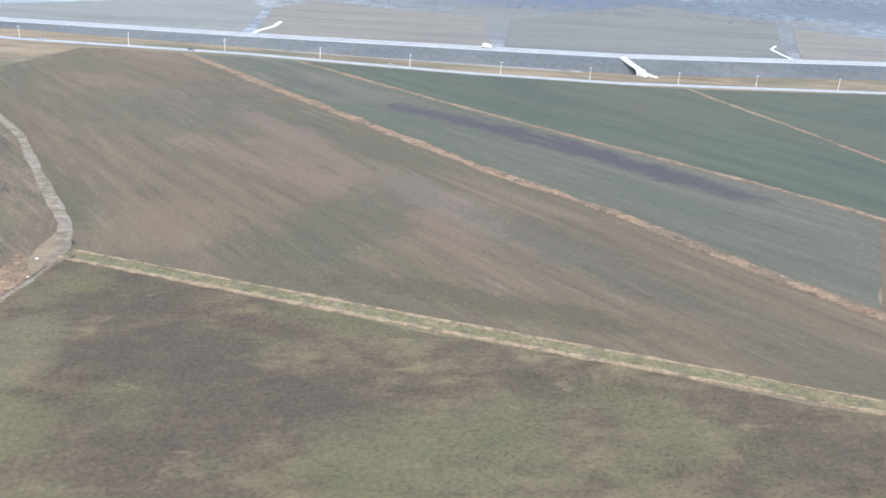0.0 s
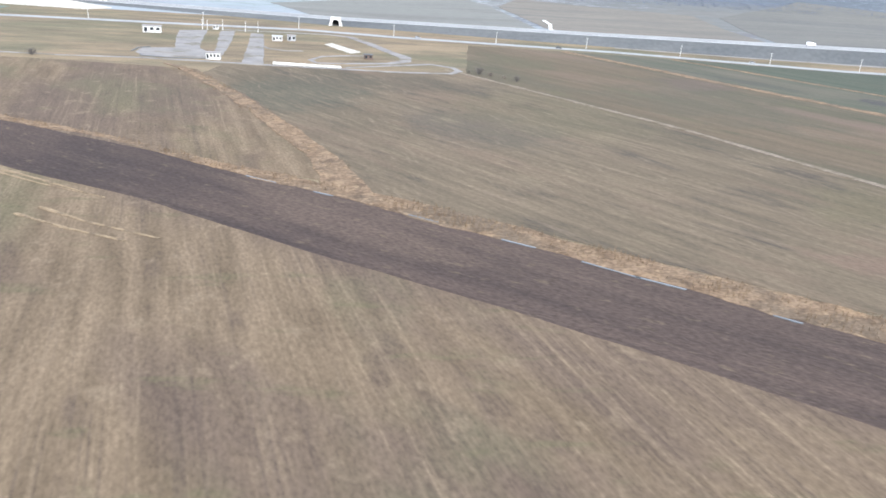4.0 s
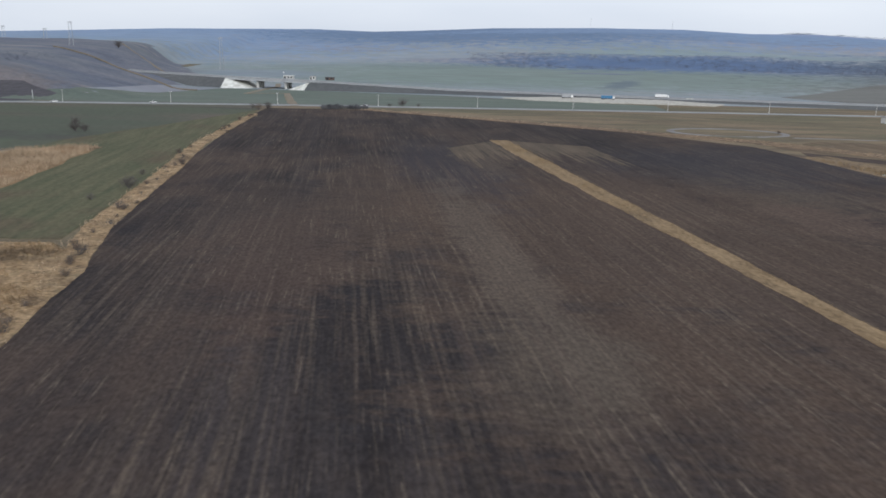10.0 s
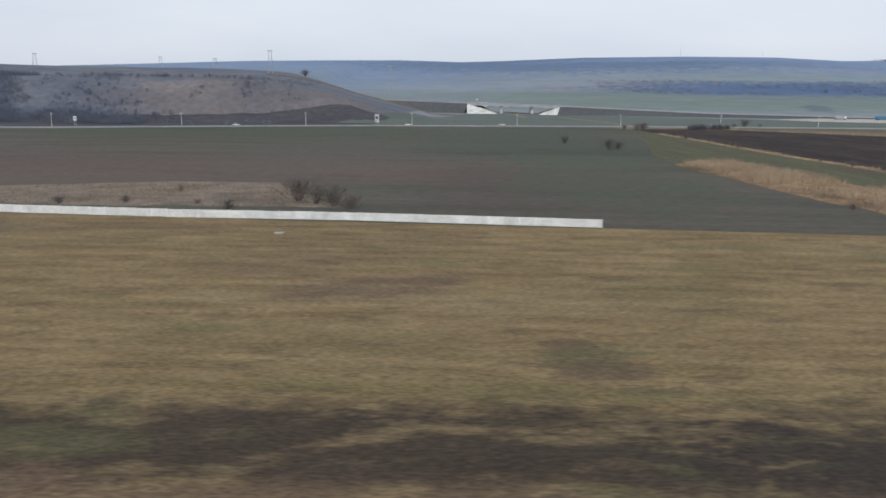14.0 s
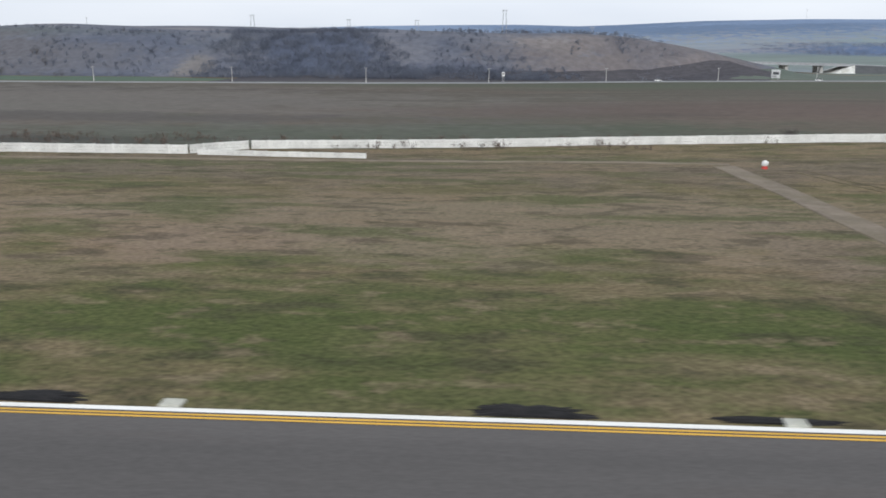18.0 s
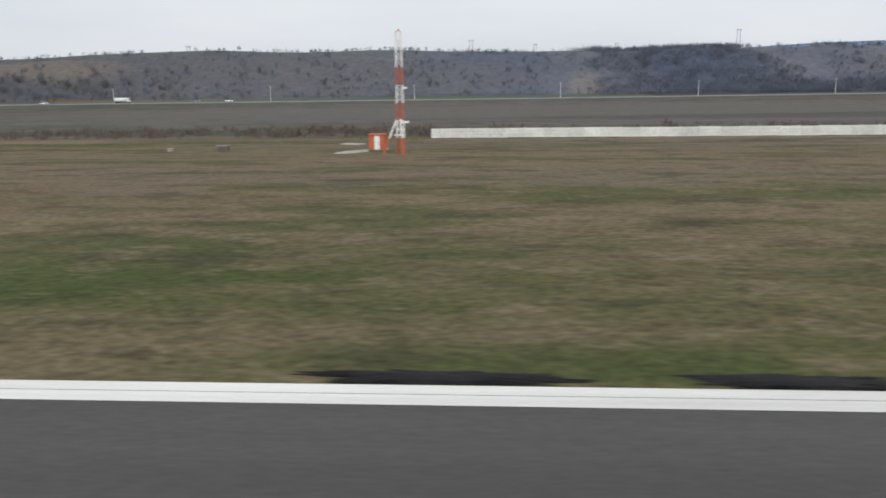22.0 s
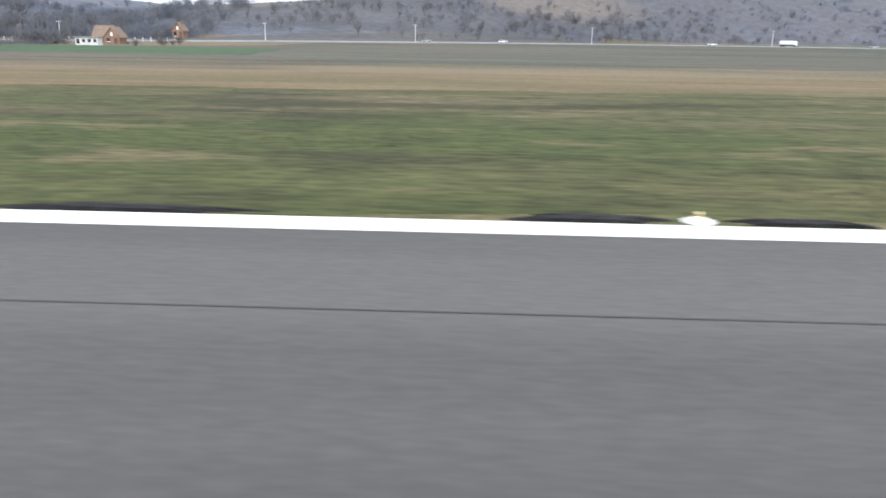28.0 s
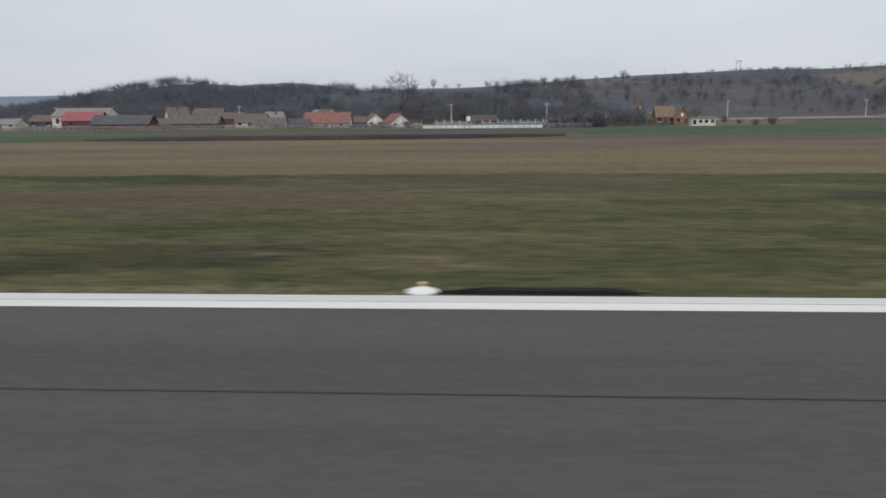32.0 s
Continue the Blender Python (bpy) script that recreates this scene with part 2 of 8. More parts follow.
M = {}
M["meadow"] = land("meadow", (0.0952, 0.0784, 0.056), (0.1904, 0.1456, 0.0952), 0.12, (3, 1, 1), 0, [((0.084, 0.08736, 0.056), 0.02, (2, 1, 1), 0, 0.45, 0.65, 0.7), ((0.2128, 0.1624, 0.1064), 0.03, (3, 1, 1), 5, 0.5, 0.68, 0.7)])
M["airgrass"] = land("airfield_grass", (0.0842, 0.0811, 0.0347), (0.183, 0.144, 0.0819), 0.35, (2.2, 1, 1), 0,
    [((0.158, 0.116, 0.0752), 0.055, (2.5, 1, 1), 0, 0.42, 0.62, 0.75), ((0.0673, 0.0842, 0.025), 0.07, (2.5, 1, 1), 0, 0.47, 0.63, 0.75), ((0.198, 0.153, 0.0912), 0.14, (2.5, 1, 1), 0, 0.53, 0.68, 0.6), ((0.0545, 0.0574, 0.0289), 0.22, (2.5, 1, 1), 0, 0.54, 0.68, 0.6), ((0.185, 0.138, 0.086), 0.32, (2, 1, 1), 0, 0.54, 0.64, 0.7), ((0.042, 0.044, 0.022), 0.45, (2, 1, 1), 0, 0.56, 0.66, 0.65)],
    [(-915, 12, 140, 18, 0, (0.072, 0.085, 0.028), 0.55), (-830, 10, 240, 9, 0, (0.076, 0.082, 0.03), 0.4), (-1210, 50, 330, 21, 0, (0.213, 0.148, 0.0819), 0.85), (-1120, 16, 190, 13, 0, (0.07, 0.08, 0.028), 0.58), (-1098, 22, 7, 3, 0, (0.153, 0.117, 0.0645), 0.6), (-1150, 17, 8, 3, 0, (0.0632, 0.0796, 0.0232), 0.6), (-1168, 24, 10, 3, 0, (0.143, 0.107, 0.0585), 0.6), (-1070, 16, 9, 3, 0, (0.0673, 0.0836, 0.0241), 0.6), (-1060, 25, 8, 3, 0, (0.153, 0.114, 0.0602), 0.5), (-925, 24, 9, 4, 0, (0.0673, 0.0847, 0.0241), 0.6), (-860, 22, 12, 4, 0, (0.153, 0.115, 0.0654), 0.6), (-835, 17, 8, 3, 0, (0.0673, 0.0816, 0.0241), 0.6), (-700, 24, 8, 4, 0, (0.0653, 0.0836, 0.0224), 0.6), (-935, 16.5, 10, 1.5, 0, (0.173, 0.122, 0.0731), 0.6), (-700, 55, 70, 20, 0, (0.122, 0.1, 0.0568), 0.5), (-748, 42, 60, 20, 0, (0.235, 0.175, 0.122), 0.8), (-752, 27, 26, 5, 0, (0.21, 0.158, 0.105), 0.65), (-740, 14.5, 40, 2.5, 0, (0.07, 0.086, 0.028), 0.55), (-735, 25, 9, 2.2, 0, (0.065, 0.082, 0.026), 0.65), (-757, 19, 16, 3, 0, (0.19, 0.14, 0.09), 0.55), (-715, 30, 14, 5, 0, (0.18, 0.14, 0.09), 0.6), (-835, 46, 70, 15, 0, (0.165, 0.128, 0.098), 0.65), (-690, 40, 8, 5, 0, (0.188, 0.129, 0.0912), 0.7), (-678, 25.2, 2.2, 1.3, 0, (0.208, 0.148, 0.106), 0.7), (-664, 26, 9, 6, 0, (0.0545, 0.0772, 0.0193), 0.7), (-686, 27, 14, 4, 0, (0.0594, 0.0811, 0.0212), 0.6), (-656, 42, 6, 9, 0, (0.0989, 0.0792, 0.0597), 0.6), (-787, 20, 9, 2.2, 0, (0.198, 0.144, 0.0789), 0.7), (-793, 45, 22, 12, 0, (0.148, 0.111, 0.0771), 0.7), (-1108, 16.5, 3.5, 1.5, 0, (0.168, 0.123, 0.0722), 0.6), (-720, 34, 20, 4, 0, (0.168, 0.123, 0.0819), 0.6), (-1180, 28, 60, 5, 0, (0.0842, 0.0742, 0.0433), 0.5), (-672, 47, 40, 14, 0, (0.20, 0.158, 0.115), 0.65), (-676, 27, 44, 7, 0, (0.066, 0.082, 0.027), 0.62), (-694, 33, 7, 3, 0, (0.185, 0.14, 0.098), 0.6), (-1045, 17, 60, 11, 0, (0.07, 0.085, 0.028), 0.5), (-632, 28, 24, 10, 0, (0.10, 0.084, 0.056), 0.6), (-588, 45, 46, 130, 0, (0.13, 0.105, 0.066), 1.0), (-602, 48, 7, 22, 0, (0.07, 0.056, 0.042), 0.75), (-690, 74, 120, 13, 0, (0.132, 0.106, 0.078), 0.8), (-790, 70, 70, 11, 0, (0.145, 0.116, 0.09), 0.75), (-850, 52, 90, 14, 0, (0.165, 0.122, 0.076), 0.7), (-935, 52, 75, 13, 0, (0.20, 0.148, 0.088), 0.85)],
    over=[((0.178, 0.134, 0.086), 0.16, (3, 1, 1), 0, 0.5, 0.62, 0.55), ((0.058, 0.076, 0.024), 0.2, (3, 1, 1), 0, 0.5, 0.62, 0.66), ((0.048, 0.043, 0.028), 0.42, (2, 1, 1), 0, 0.53, 0.64, 0.55), ((0.195, 0.152, 0.1), 0.7, (1.8, 1, 1), 0, 0.54, 0.65, 0.52), ((0.045, 0.05, 0.022), 1.0, (1.8, 1, 1), 0, 0.55, 0.65, 0.45)],
    fine=5.0, grain=0.4, bump=0.18, lo=0.3, hi=0.7)
M["airgreen"] = land("green_runway_grass", (0.058, 0.062, 0.025), (0.112, 0.10, 0.048), 0.5, (5, 1, 1), 0,
    [((0.052, 0.068, 0.022), 0.08, (4, 1, 1), 0, 0.42, 0.6, 0.75), ((0.125, 0.098, 0.06), 0.12, (4, 1, 1), 0, 0.52, 0.64, 0.6), ((0.032, 0.032, 0.018), 0.2, (3, 1, 1), 0, 0.51, 0.62, 0.7), ((0.15, 0.12, 0.068), 0.4, (2.5, 1, 1), 0, 0.54, 0.64, 0.6), ((0.034, 0.04, 0.016), 0.6, (2, 1, 1), 0, 0.54, 0.64, 0.6)],
    [(-1180, 22, 12, 4, 0, (0.10, 0.074, 0.052), 0.7), (-1166, 27, 9, 2.5, 0, (0.10, 0.078, 0.055), 0.6), (-1096, 20, 8, 3, 0, (0.12, 0.09, 0.058), 0.6), (-1062, 24, 10, 3, 0, (0.11, 0.085, 0.055), 0.5)], fine=4.0, grain=0.4, bump=0.15)
M["yellowgrass"] = land("mown_tan_grass", (0.1404, 0.09917, 0.0496), (0.2486, 0.1786, 0.092), 0.45, (5, 1, 1), 2,
    [((0.1297, 0.1137, 0.0566), 0.04, (3, 1, 1), 0, 0.52, 0.68, 0.5), ((0.1238, 0.08404, 0.0531), 0.06, (3, 1, 1), 10, 0.52, 0.68, 0.65), ((0.2594, 0.2, 0.118), 0.05, (5, 1, 1), 0, 0.55, 0.7, 0.6)],
    [(-532, 62, 9, 4, 20, (0.1033, 0.07115, 0.0531), 0.6), (-516, 46, 3.5, 6, 20, (0.08804, 0.06466, 0.0448), 0.75), (-508, 62, 9, 9, 0, (0.1199, 0.1076, 0.0531), 0.4), (-540, 33, 64, 6.5, 0, (0.044, 0.034, 0.027), 0.92), (-496, 33, 28, 7, 0, (0.044, 0.035, 0.028), 0.9), (-477.5, 45.5, 2.6, 2.2, 0, (0.085, 0.105, 0.05), 0.6), (-520, 26, 70, 5, 0, (0.1346, 0.09165, 0.0614), 0.8), (-527, 40.5, 20, 1.6, 0, (0.1238, 0.1137, 0.0496), 0.4), (-481, 43, 3, 2.4, 0, (0.092, 0.105, 0.046), 0.5), (-470, 78, 20, 5, 0, (0.1238, 0.1188, 0.059), 0.6), (-612, 45, 40, 130, 0, (0.1268, 0.1066, 0.066), 1.0), (-602, 48, 7, 22, 0, (0.06825, 0.05684, 0.042), 0.75)],
    over=[((0.24, 0.176, 0.092), 0.3, (2.5, 1, 1), 4, 0.52, 0.64, 0.5), ((0.098, 0.076, 0.048), 0.5, (2.5, 1, 1), 4, 0.55, 0.65, 0.5), ((0.112, 0.108, 0.052), 0.13, (2, 1, 1), 0, 0.54, 0.66, 0.45)], fine=5.0, grain=0.35)
M["beige"] = land("dry_beige_grass", (0.128, 0.096, 0.055), (0.195, 0.148, 0.084), 0.3, (6, 1, 1), 0, [((0.11, 0.10, 0.05), 0.05, (6, 1, 1), 0, 0.5, 0.65, 0.55), ((0.205, 0.15, 0.088), 0.1, (6, 1, 1), 0, 0.52, 0.66, 0.5), ((0.09, 0.08, 0.045), 0.3, (4, 1, 1), 0, 0.55, 0.66, 0.5)], fine=4.0, grain=0.3)
M["palestraw"] = land("pale_spilled_straw", (0.16, 0.12, 0.077), (0.24, 0.182, 0.118), 0.8, (1, 1, 1), 0, [((0.11, 0.086, 0.062), 0.5, (1, 1, 1), 0, 0.5, 0.62, 0.8)], fine=3.0, grain=0.3)
M["plough"] = land("dark_ploughed_soil", (0.0240, 0.0208, 0.0214), (0.0456, 0.0384, 0.0383), 0.4, (1.4, 40, 1), 11,
    [((0.0651, 0.0483, 0.0407), 0.03, (1, 1.6, 1), 11, 0.42, 0.62, 0.85), ((0.0191, 0.0173, 0.0190), 0.035, (1, 2, 1), 11, 0.48, 0.66, 0.4), ((0.0279, 0.0256, 0.0278), 0.12, (1, 1.6, 1), 11, 0.5, 0.66, 0.6)],
    [(-325, 150, 14, 40, 11, (0.0826, 0.0689, 0.0565), 0.6), (-395, 130, 12, 60, 11, (0.0680, 0.0501, 0.0407), 0.6), (-360, 60, 20, 30, 11, (0.0603, 0.0439, 0.0362), 0.6), (-350, 110, 48, 90, 11, (0.082, 0.058, 0.0445), 0.6), (-318, 182, 40, 40, 0, (0.0334, 0.0324, 0.0384), 0.75), (-288, 130, 7, 50, 11, (0.0314, 0.0292, 0.0341), 0.6), (-292, 106, 9, 26, 11, (0.0658, 0.0436, 0.0383), 0.5), (-283, 90, 4, 9, 11, (0.0175, 0.0158, 0.0187), 0.7), (-285, 58, 8, 14, 11, (0.0539, 0.0364, 0.0321), 0.5), (-272, 58, 5, 20, 11, (0.0205, 0.0187, 0.0214), 0.7), (-297, 56, 11, 22, 11, (0.0149, 0.0148, 0.0171), 0.85), (-291, 74, 7, 24, 11, (0.0167, 0.0158, 0.0182), 0.8), (-322, 118, 11, 16, 11, (0.0833, 0.0594, 0.0489), 0.75), (-308, 76, 12, 18, 11, (0.0263, 0.0245, 0.0285), 0.6), (-384, 170, 14, 50, 12, (0.0395, 0.0367, 0.0427), 0.7), (-378, 180, 7, 26, 11, (0.0837, 0.0650, 0.0514), 0.6), (-400, 90, 10, 30, 11, (0.0702, 0.0480, 0.0400), 0.6), (-374, 95, 5, 60, 11, (0.0977, 0.0788, 0.0642), 0.6), (-369, 60, 8, 16, 11, (0.0791, 0.0650, 0.0535), 0.55), (-405, 110, 16, 40, 11, (0.0651, 0.0493, 0.0417), 0.55), (-277, 74, 6.5, 60, 11, (0.0140, 0.0138, 0.0171), 0.9), (-284, 50, 6, 18, 11, (0.0158, 0.0148, 0.0182), 0.75)],
    rows=[((0.135, 0.105, 0.08), 0.6, 26, 11, 0.5, 0.66, 0.5, 26, 60), ((0.1135, 0.0906, 0.0728), 0.42, 34, 11, 0.48, 0.66, 0.6, 11, 38), ((0.0800, 0.0591, 0.0492), 1.3, 50, 11, 0.5, 0.66, 0.6, 22, 30), ((0.0167, 0.0158, 0.0182), 0.9, 60, 11, 0.53, 0.68, 0.35, 30, 60), ((0.1535, 0.1241, 0.0963), 0.3, 9, 11, 0.56, 0.68, 0.7, 9, 16)],
    spec=0.05, fine=3.2, grain=0.3, bump=0.35, bumpdist=0.15)
M["combed"] = land("stubble_turned_by_plough", (0.06, 0.047, 0.036), (0.10, 0.078, 0.058), 0.4, (1.2, 30, 1), 11, rows=[((0.15, 0.112, 0.078), 0.5, 26, 11, 0.44, 0.6, 0.8, 8, 20), ((0.028, 0.024, 0.023), 0.7, 30, 11, 0.52, 0.64, 0.8, 10, 30)], fine=3.0, grain=0.3, bump=0.3)
M["ploughG"] = land("strip_of_ploughed_soil", (0.037, 0.0282, 0.0264), (0.0774, 0.0563, 0.0475), 0.4, (14, 1.2, 1), -38, [((0.0308, 0.0238, 0.0246), 0.02, (2, 1, 1), -38, 0.45, 0.62, 0.7), ((0.085, 0.062, 0.05), 0.04, (3, 1, 1), -38, 0.52, 0.66, 0.6), ((0.105, 0.08, 0.056), 0.9, (3, 1, 1), -38, 0.58, 0.68, 0.5)], rows=[((0.10, 0.078, 0.058), 0.4, 20, 52, 0.5, 0.66, 0.5, 12, 30)], fine=3.0, grain=0.35, bump=0.5, bumpdist=0.15, lo=0.25, hi=0.75)
M["reedfield"] = land("field_of_dry_sedge", (0.196, 0.129, 0.0723), (0.315, 0.225, 0.132), 0.4, (1, 1, 1), 0,
    [((0.111, 0.0808, 0.0527), 0.09, (1, 1, 1), 0, 0.5, 0.66, 0.75), ((0.357, 0.272, 0.17), 0.14, (1, 1, 1), 0, 0.54, 0.68, 0.6), ((0.136, 0.111, 0.0638), 0.3, (1, 1, 1), 0, 0.57, 0.7, 0.6)],
    [(-436, 41, 6.5, 7, 0, (0.0467, 0.0391, 0.0357), 0.9), (-426, 40, 8, 5, 0, (0.055, 0.043, 0.034), 0.85), (-430, 60, 7, 5, 0, (0.10, 0.075, 0.05), 0.6), (-438.5, 68, 3.5, 10, 0, (0.0723, 0.0561, 0.0425), 0.75), (-421, 62, 3, 4, 0, (0.0723, 0.051, 0.0382), 0.75), (-428, 84, 8, 4, 0, (0.102, 0.0765, 0.051), 0.6)], fine=2.0, grain=0.45, bump=0.7, over=[((0.085, 0.062, 0.042), 0.22, (1, 1, 1), 0, 0.54, 0.64, 0.6), ((0.33, 0.24, 0.14), 0.4, (1, 1, 1), 0, 0.55, 0.66, 0.5), ((0.05, 0.042, 0.034), 0.5, (1, 1, 1), 0, 0.6, 0.68, 0.6)])
M["greenrows"] = land("rows_of_young_crop", (0.064, 0.070, 0.041), (0.108, 0.100, 0.060), 0.5, (0.8, 14, 1), 11, [((0.0896, 0.0609, 0.0441), 0.04, (1, 2, 1), 11, 0.5, 0.64, 0.6)], fine=1.5, grain=0.2)
M["greyreed"] = land("grey_tan_sedge", (0.14, 0.112, 0.085), (0.24, 0.19, 0.145), 0.4, (1.5, 1, 1), 0, [((0.10, 0.085, 0.068), 0.08, (1, 1, 1), 0, 0.5, 0.66, 0.7)], fine=2.0, grain=0.4)
M["strawgrey"] = leafmat("grey_tan_sedge_stalks", (0.15, 0.12, 0.09), (0.27, 0.215, 0.165), 0.3)
M["oldreed"] = land("faded_reed_bank", (0.12, 0.0819, 0.0537), (0.199, 0.142, 0.0944), 0.35, (1, 1, 1), 0, [((0.0912, 0.072, 0.0537), 0.06, (1, 1, 1), 0, 0.48, 0.64, 0.7), ((0.228, 0.153, 0.0913), 0.1, (1, 1, 1), 0, 0.54, 0.68, 0.6)], fine=2.0, grain=0.35, over=[((0.07, 0.05, 0.036), 0.35, (1, 1, 1), 0, 0.53, 0.64, 0.7), ((0.235, 0.17, 0.108), 0.6, (1, 1, 1), 0, 0.55, 0.66, 0.6)])
M["farmdirt"] = land("trodden_dirt", (0.118, 0.096, 0.074), (0.20, 0.165, 0.13), 0.6, (1, 1, 1), 0, [((0.10, 0.083, 0.055), 0.2, (1, 1, 1), 0, 0.48, 0.62, 0.7), ((0.21, 0.18, 0.15), 0.5, (1, 1, 1), 0, 0.54, 0.66, 0.6)], fine=3.0, grain=0.25)
M["draingrass"] = land("dark_green_drain_grass", (0.038, 0.052, 0.036), (0.062, 0.078, 0.052), 0.6, (1, 1, 1), 0, [((0.09, 0.08, 0.05), 0.3, (1, 1, 1), 0, 0.5, 0.62, 0.7)], fine=3.0, grain=0.3)
M["strip"] = land("unploughed_dry_grass", (0.155, 0.108, 0.062), (0.25, 0.178, 0.105), 0.5, (1, 5, 1), 11, [((0.115, 0.085, 0.055), 0.1, (1, 3, 1), 11, 0.52, 0.66, 0.6)], fine=2.5, grain=0.35)
M["fallowolive"] = land("olive_grey_fallow", (0.078, 0.076, 0.06), (0.122, 0.113, 0.087), 0.2, (10, 1, 1), 0, [((0.065, 0.072, 0.05), 0.02, (4, 1, 1), 0, 0.46, 0.62, 0.7), ((0.13, 0.104, 0.082), 0.03, (5, 1, 1), 0, 0.52, 0.66, 0.7), ((0.055, 0.055, 0.048), 0.06, (6, 1, 1), 0, 0.56, 0.68, 0.6)], fine=1.2, grain=0.2)
M["greenplot"] = land("fresh_green_plot", (0.05, 0.085, 0.045), (0.075, 0.115, 0.06), 0.2, (6, 1, 1), 0, [((0.07, 0.09, 0.055), 0.05, (3, 1, 1), 0, 0.5, 0.64, 0.6)], fine=1.5, grain=0.2)
M["paleplot"] = land("pale_green_field", (0.072, 0.108, 0.08), (0.10, 0.138, 0.102), 0.1, (6, 1, 1), 0, fine=1.0, grain=0.15)
M["hillfoot"] = land("dark_fallow_ground", (0.08, 0.077, 0.078), (0.12, 0.113, 0.108), 0.1, (5, 1, 1), 8, [((0.10, 0.11, 0.09), 0.03, (3, 1, 1), 8, 0.5, 0.64, 0.7)], fine=0.8, grain=0.25)
M["footsoil"] = land("dark_soil_below_the_hill", (0.058, 0.057, 0.066), (0.085, 0.081, 0.088), 0.12, (6, 1, 1), 18, [((0.095, 0.09, 0.085), 0.03, (3, 1, 1), 18, 0.5, 0.64, 0.6), ((0.052, 0.052, 0.06), 0.08, (5, 1, 1), 18, 0.5, 0.64, 0.6)], fine=0.8, grain=0.2)
# Four far fields, paled and greyed so that their base colour includes the haze.
M["palewheat"] = land("haze_tinted_green_field", (0.095, 0.115, 0.10), (0.125, 0.145, 0.122), 0.1, (6, 1, 1), 5, [((0.11, 0.115, 0.10), 0.02, (3, 1, 1), 5, 0.48, 0.64, 0.7)], fine=1.0, grain=0.15)
M["hazytan"] = land("haze_tinted_tan_field", (0.122, 0.112, 0.10), (0.155, 0.14, 0.12), 0.08, (8, 1, 1), 4, [((0.105, 0.10, 0.093), 0.03, (5, 1, 1), 4, 0.5, 0.64, 0.7)], rows=[((0.165, 0.15, 0.13), 3.0, 60, 94, 0.54, 0.66, 0.6, 30, 60)], fine=0.5, grain=0.12)
M["hazymix"] = land("haze_tinted_grey_green_field", (0.132, 0.133, 0.126), (0.155, 0.154, 0.142), 0.08, (6, 1, 1), 5, [((0.115, 0.11, 0.104), 0.02, (3, 1, 1), 5, 0.48, 0.64, 0.7)], fine=0.5, grain=0.12)
M["hazygrey"] = land("haze_tinted_grey_field", (0.104, 0.102, 0.096), (0.128, 0.123, 0.112), 0.06, (8, 1, 1), 4, [((0.092, 0.093, 0.092), 0.02, (5, 1, 1), 4, 0.48, 0.62, 0.7)], fine=0.5, grain=0.12)
M["soilstrip"] = land("damp_soil_in_fallow", (0.052, 0.046, 0.042), (0.078, 0.066, 0.056), 0.4, (10, 1, 1), -55, [((0.062, 0.062, 0.046), 0.06, (2, 1, 1), -55, 0.48, 0.62, 0.8)], fine=1.8, grain=0.22)
M["stubble"] = land("straw_stubble", (0.115, 0.084, 0.054), (0.205, 0.15, 0.094), 0.35, (1, 9, 1), 10,
    [((0.10, 0.066, 0.042), 0.16, (1, 2, 1), 10, 0.5, 0.66, 0.8), ((0.225, 0.165, 0.10), 0.12, (1, 2, 1), 10, 0.52, 0.66, 0.6), ((0.075, 0.054, 0.04), 0.3, (1, 1.5, 1), 10, 0.54, 0.66, 0.7)],
    [(-266, 75, 2.6, 20, 14, (0.095, 0.062, 0.042), 0.75), (-265, 122, 8, 30, 10, (0.19, 0.14, 0.095), 0.6), (-274, 95, 3, 50, 10, (0.26, 0.175, 0.10), 0.5)],
    fine=2.2, grain=0.45, bump=0.6)
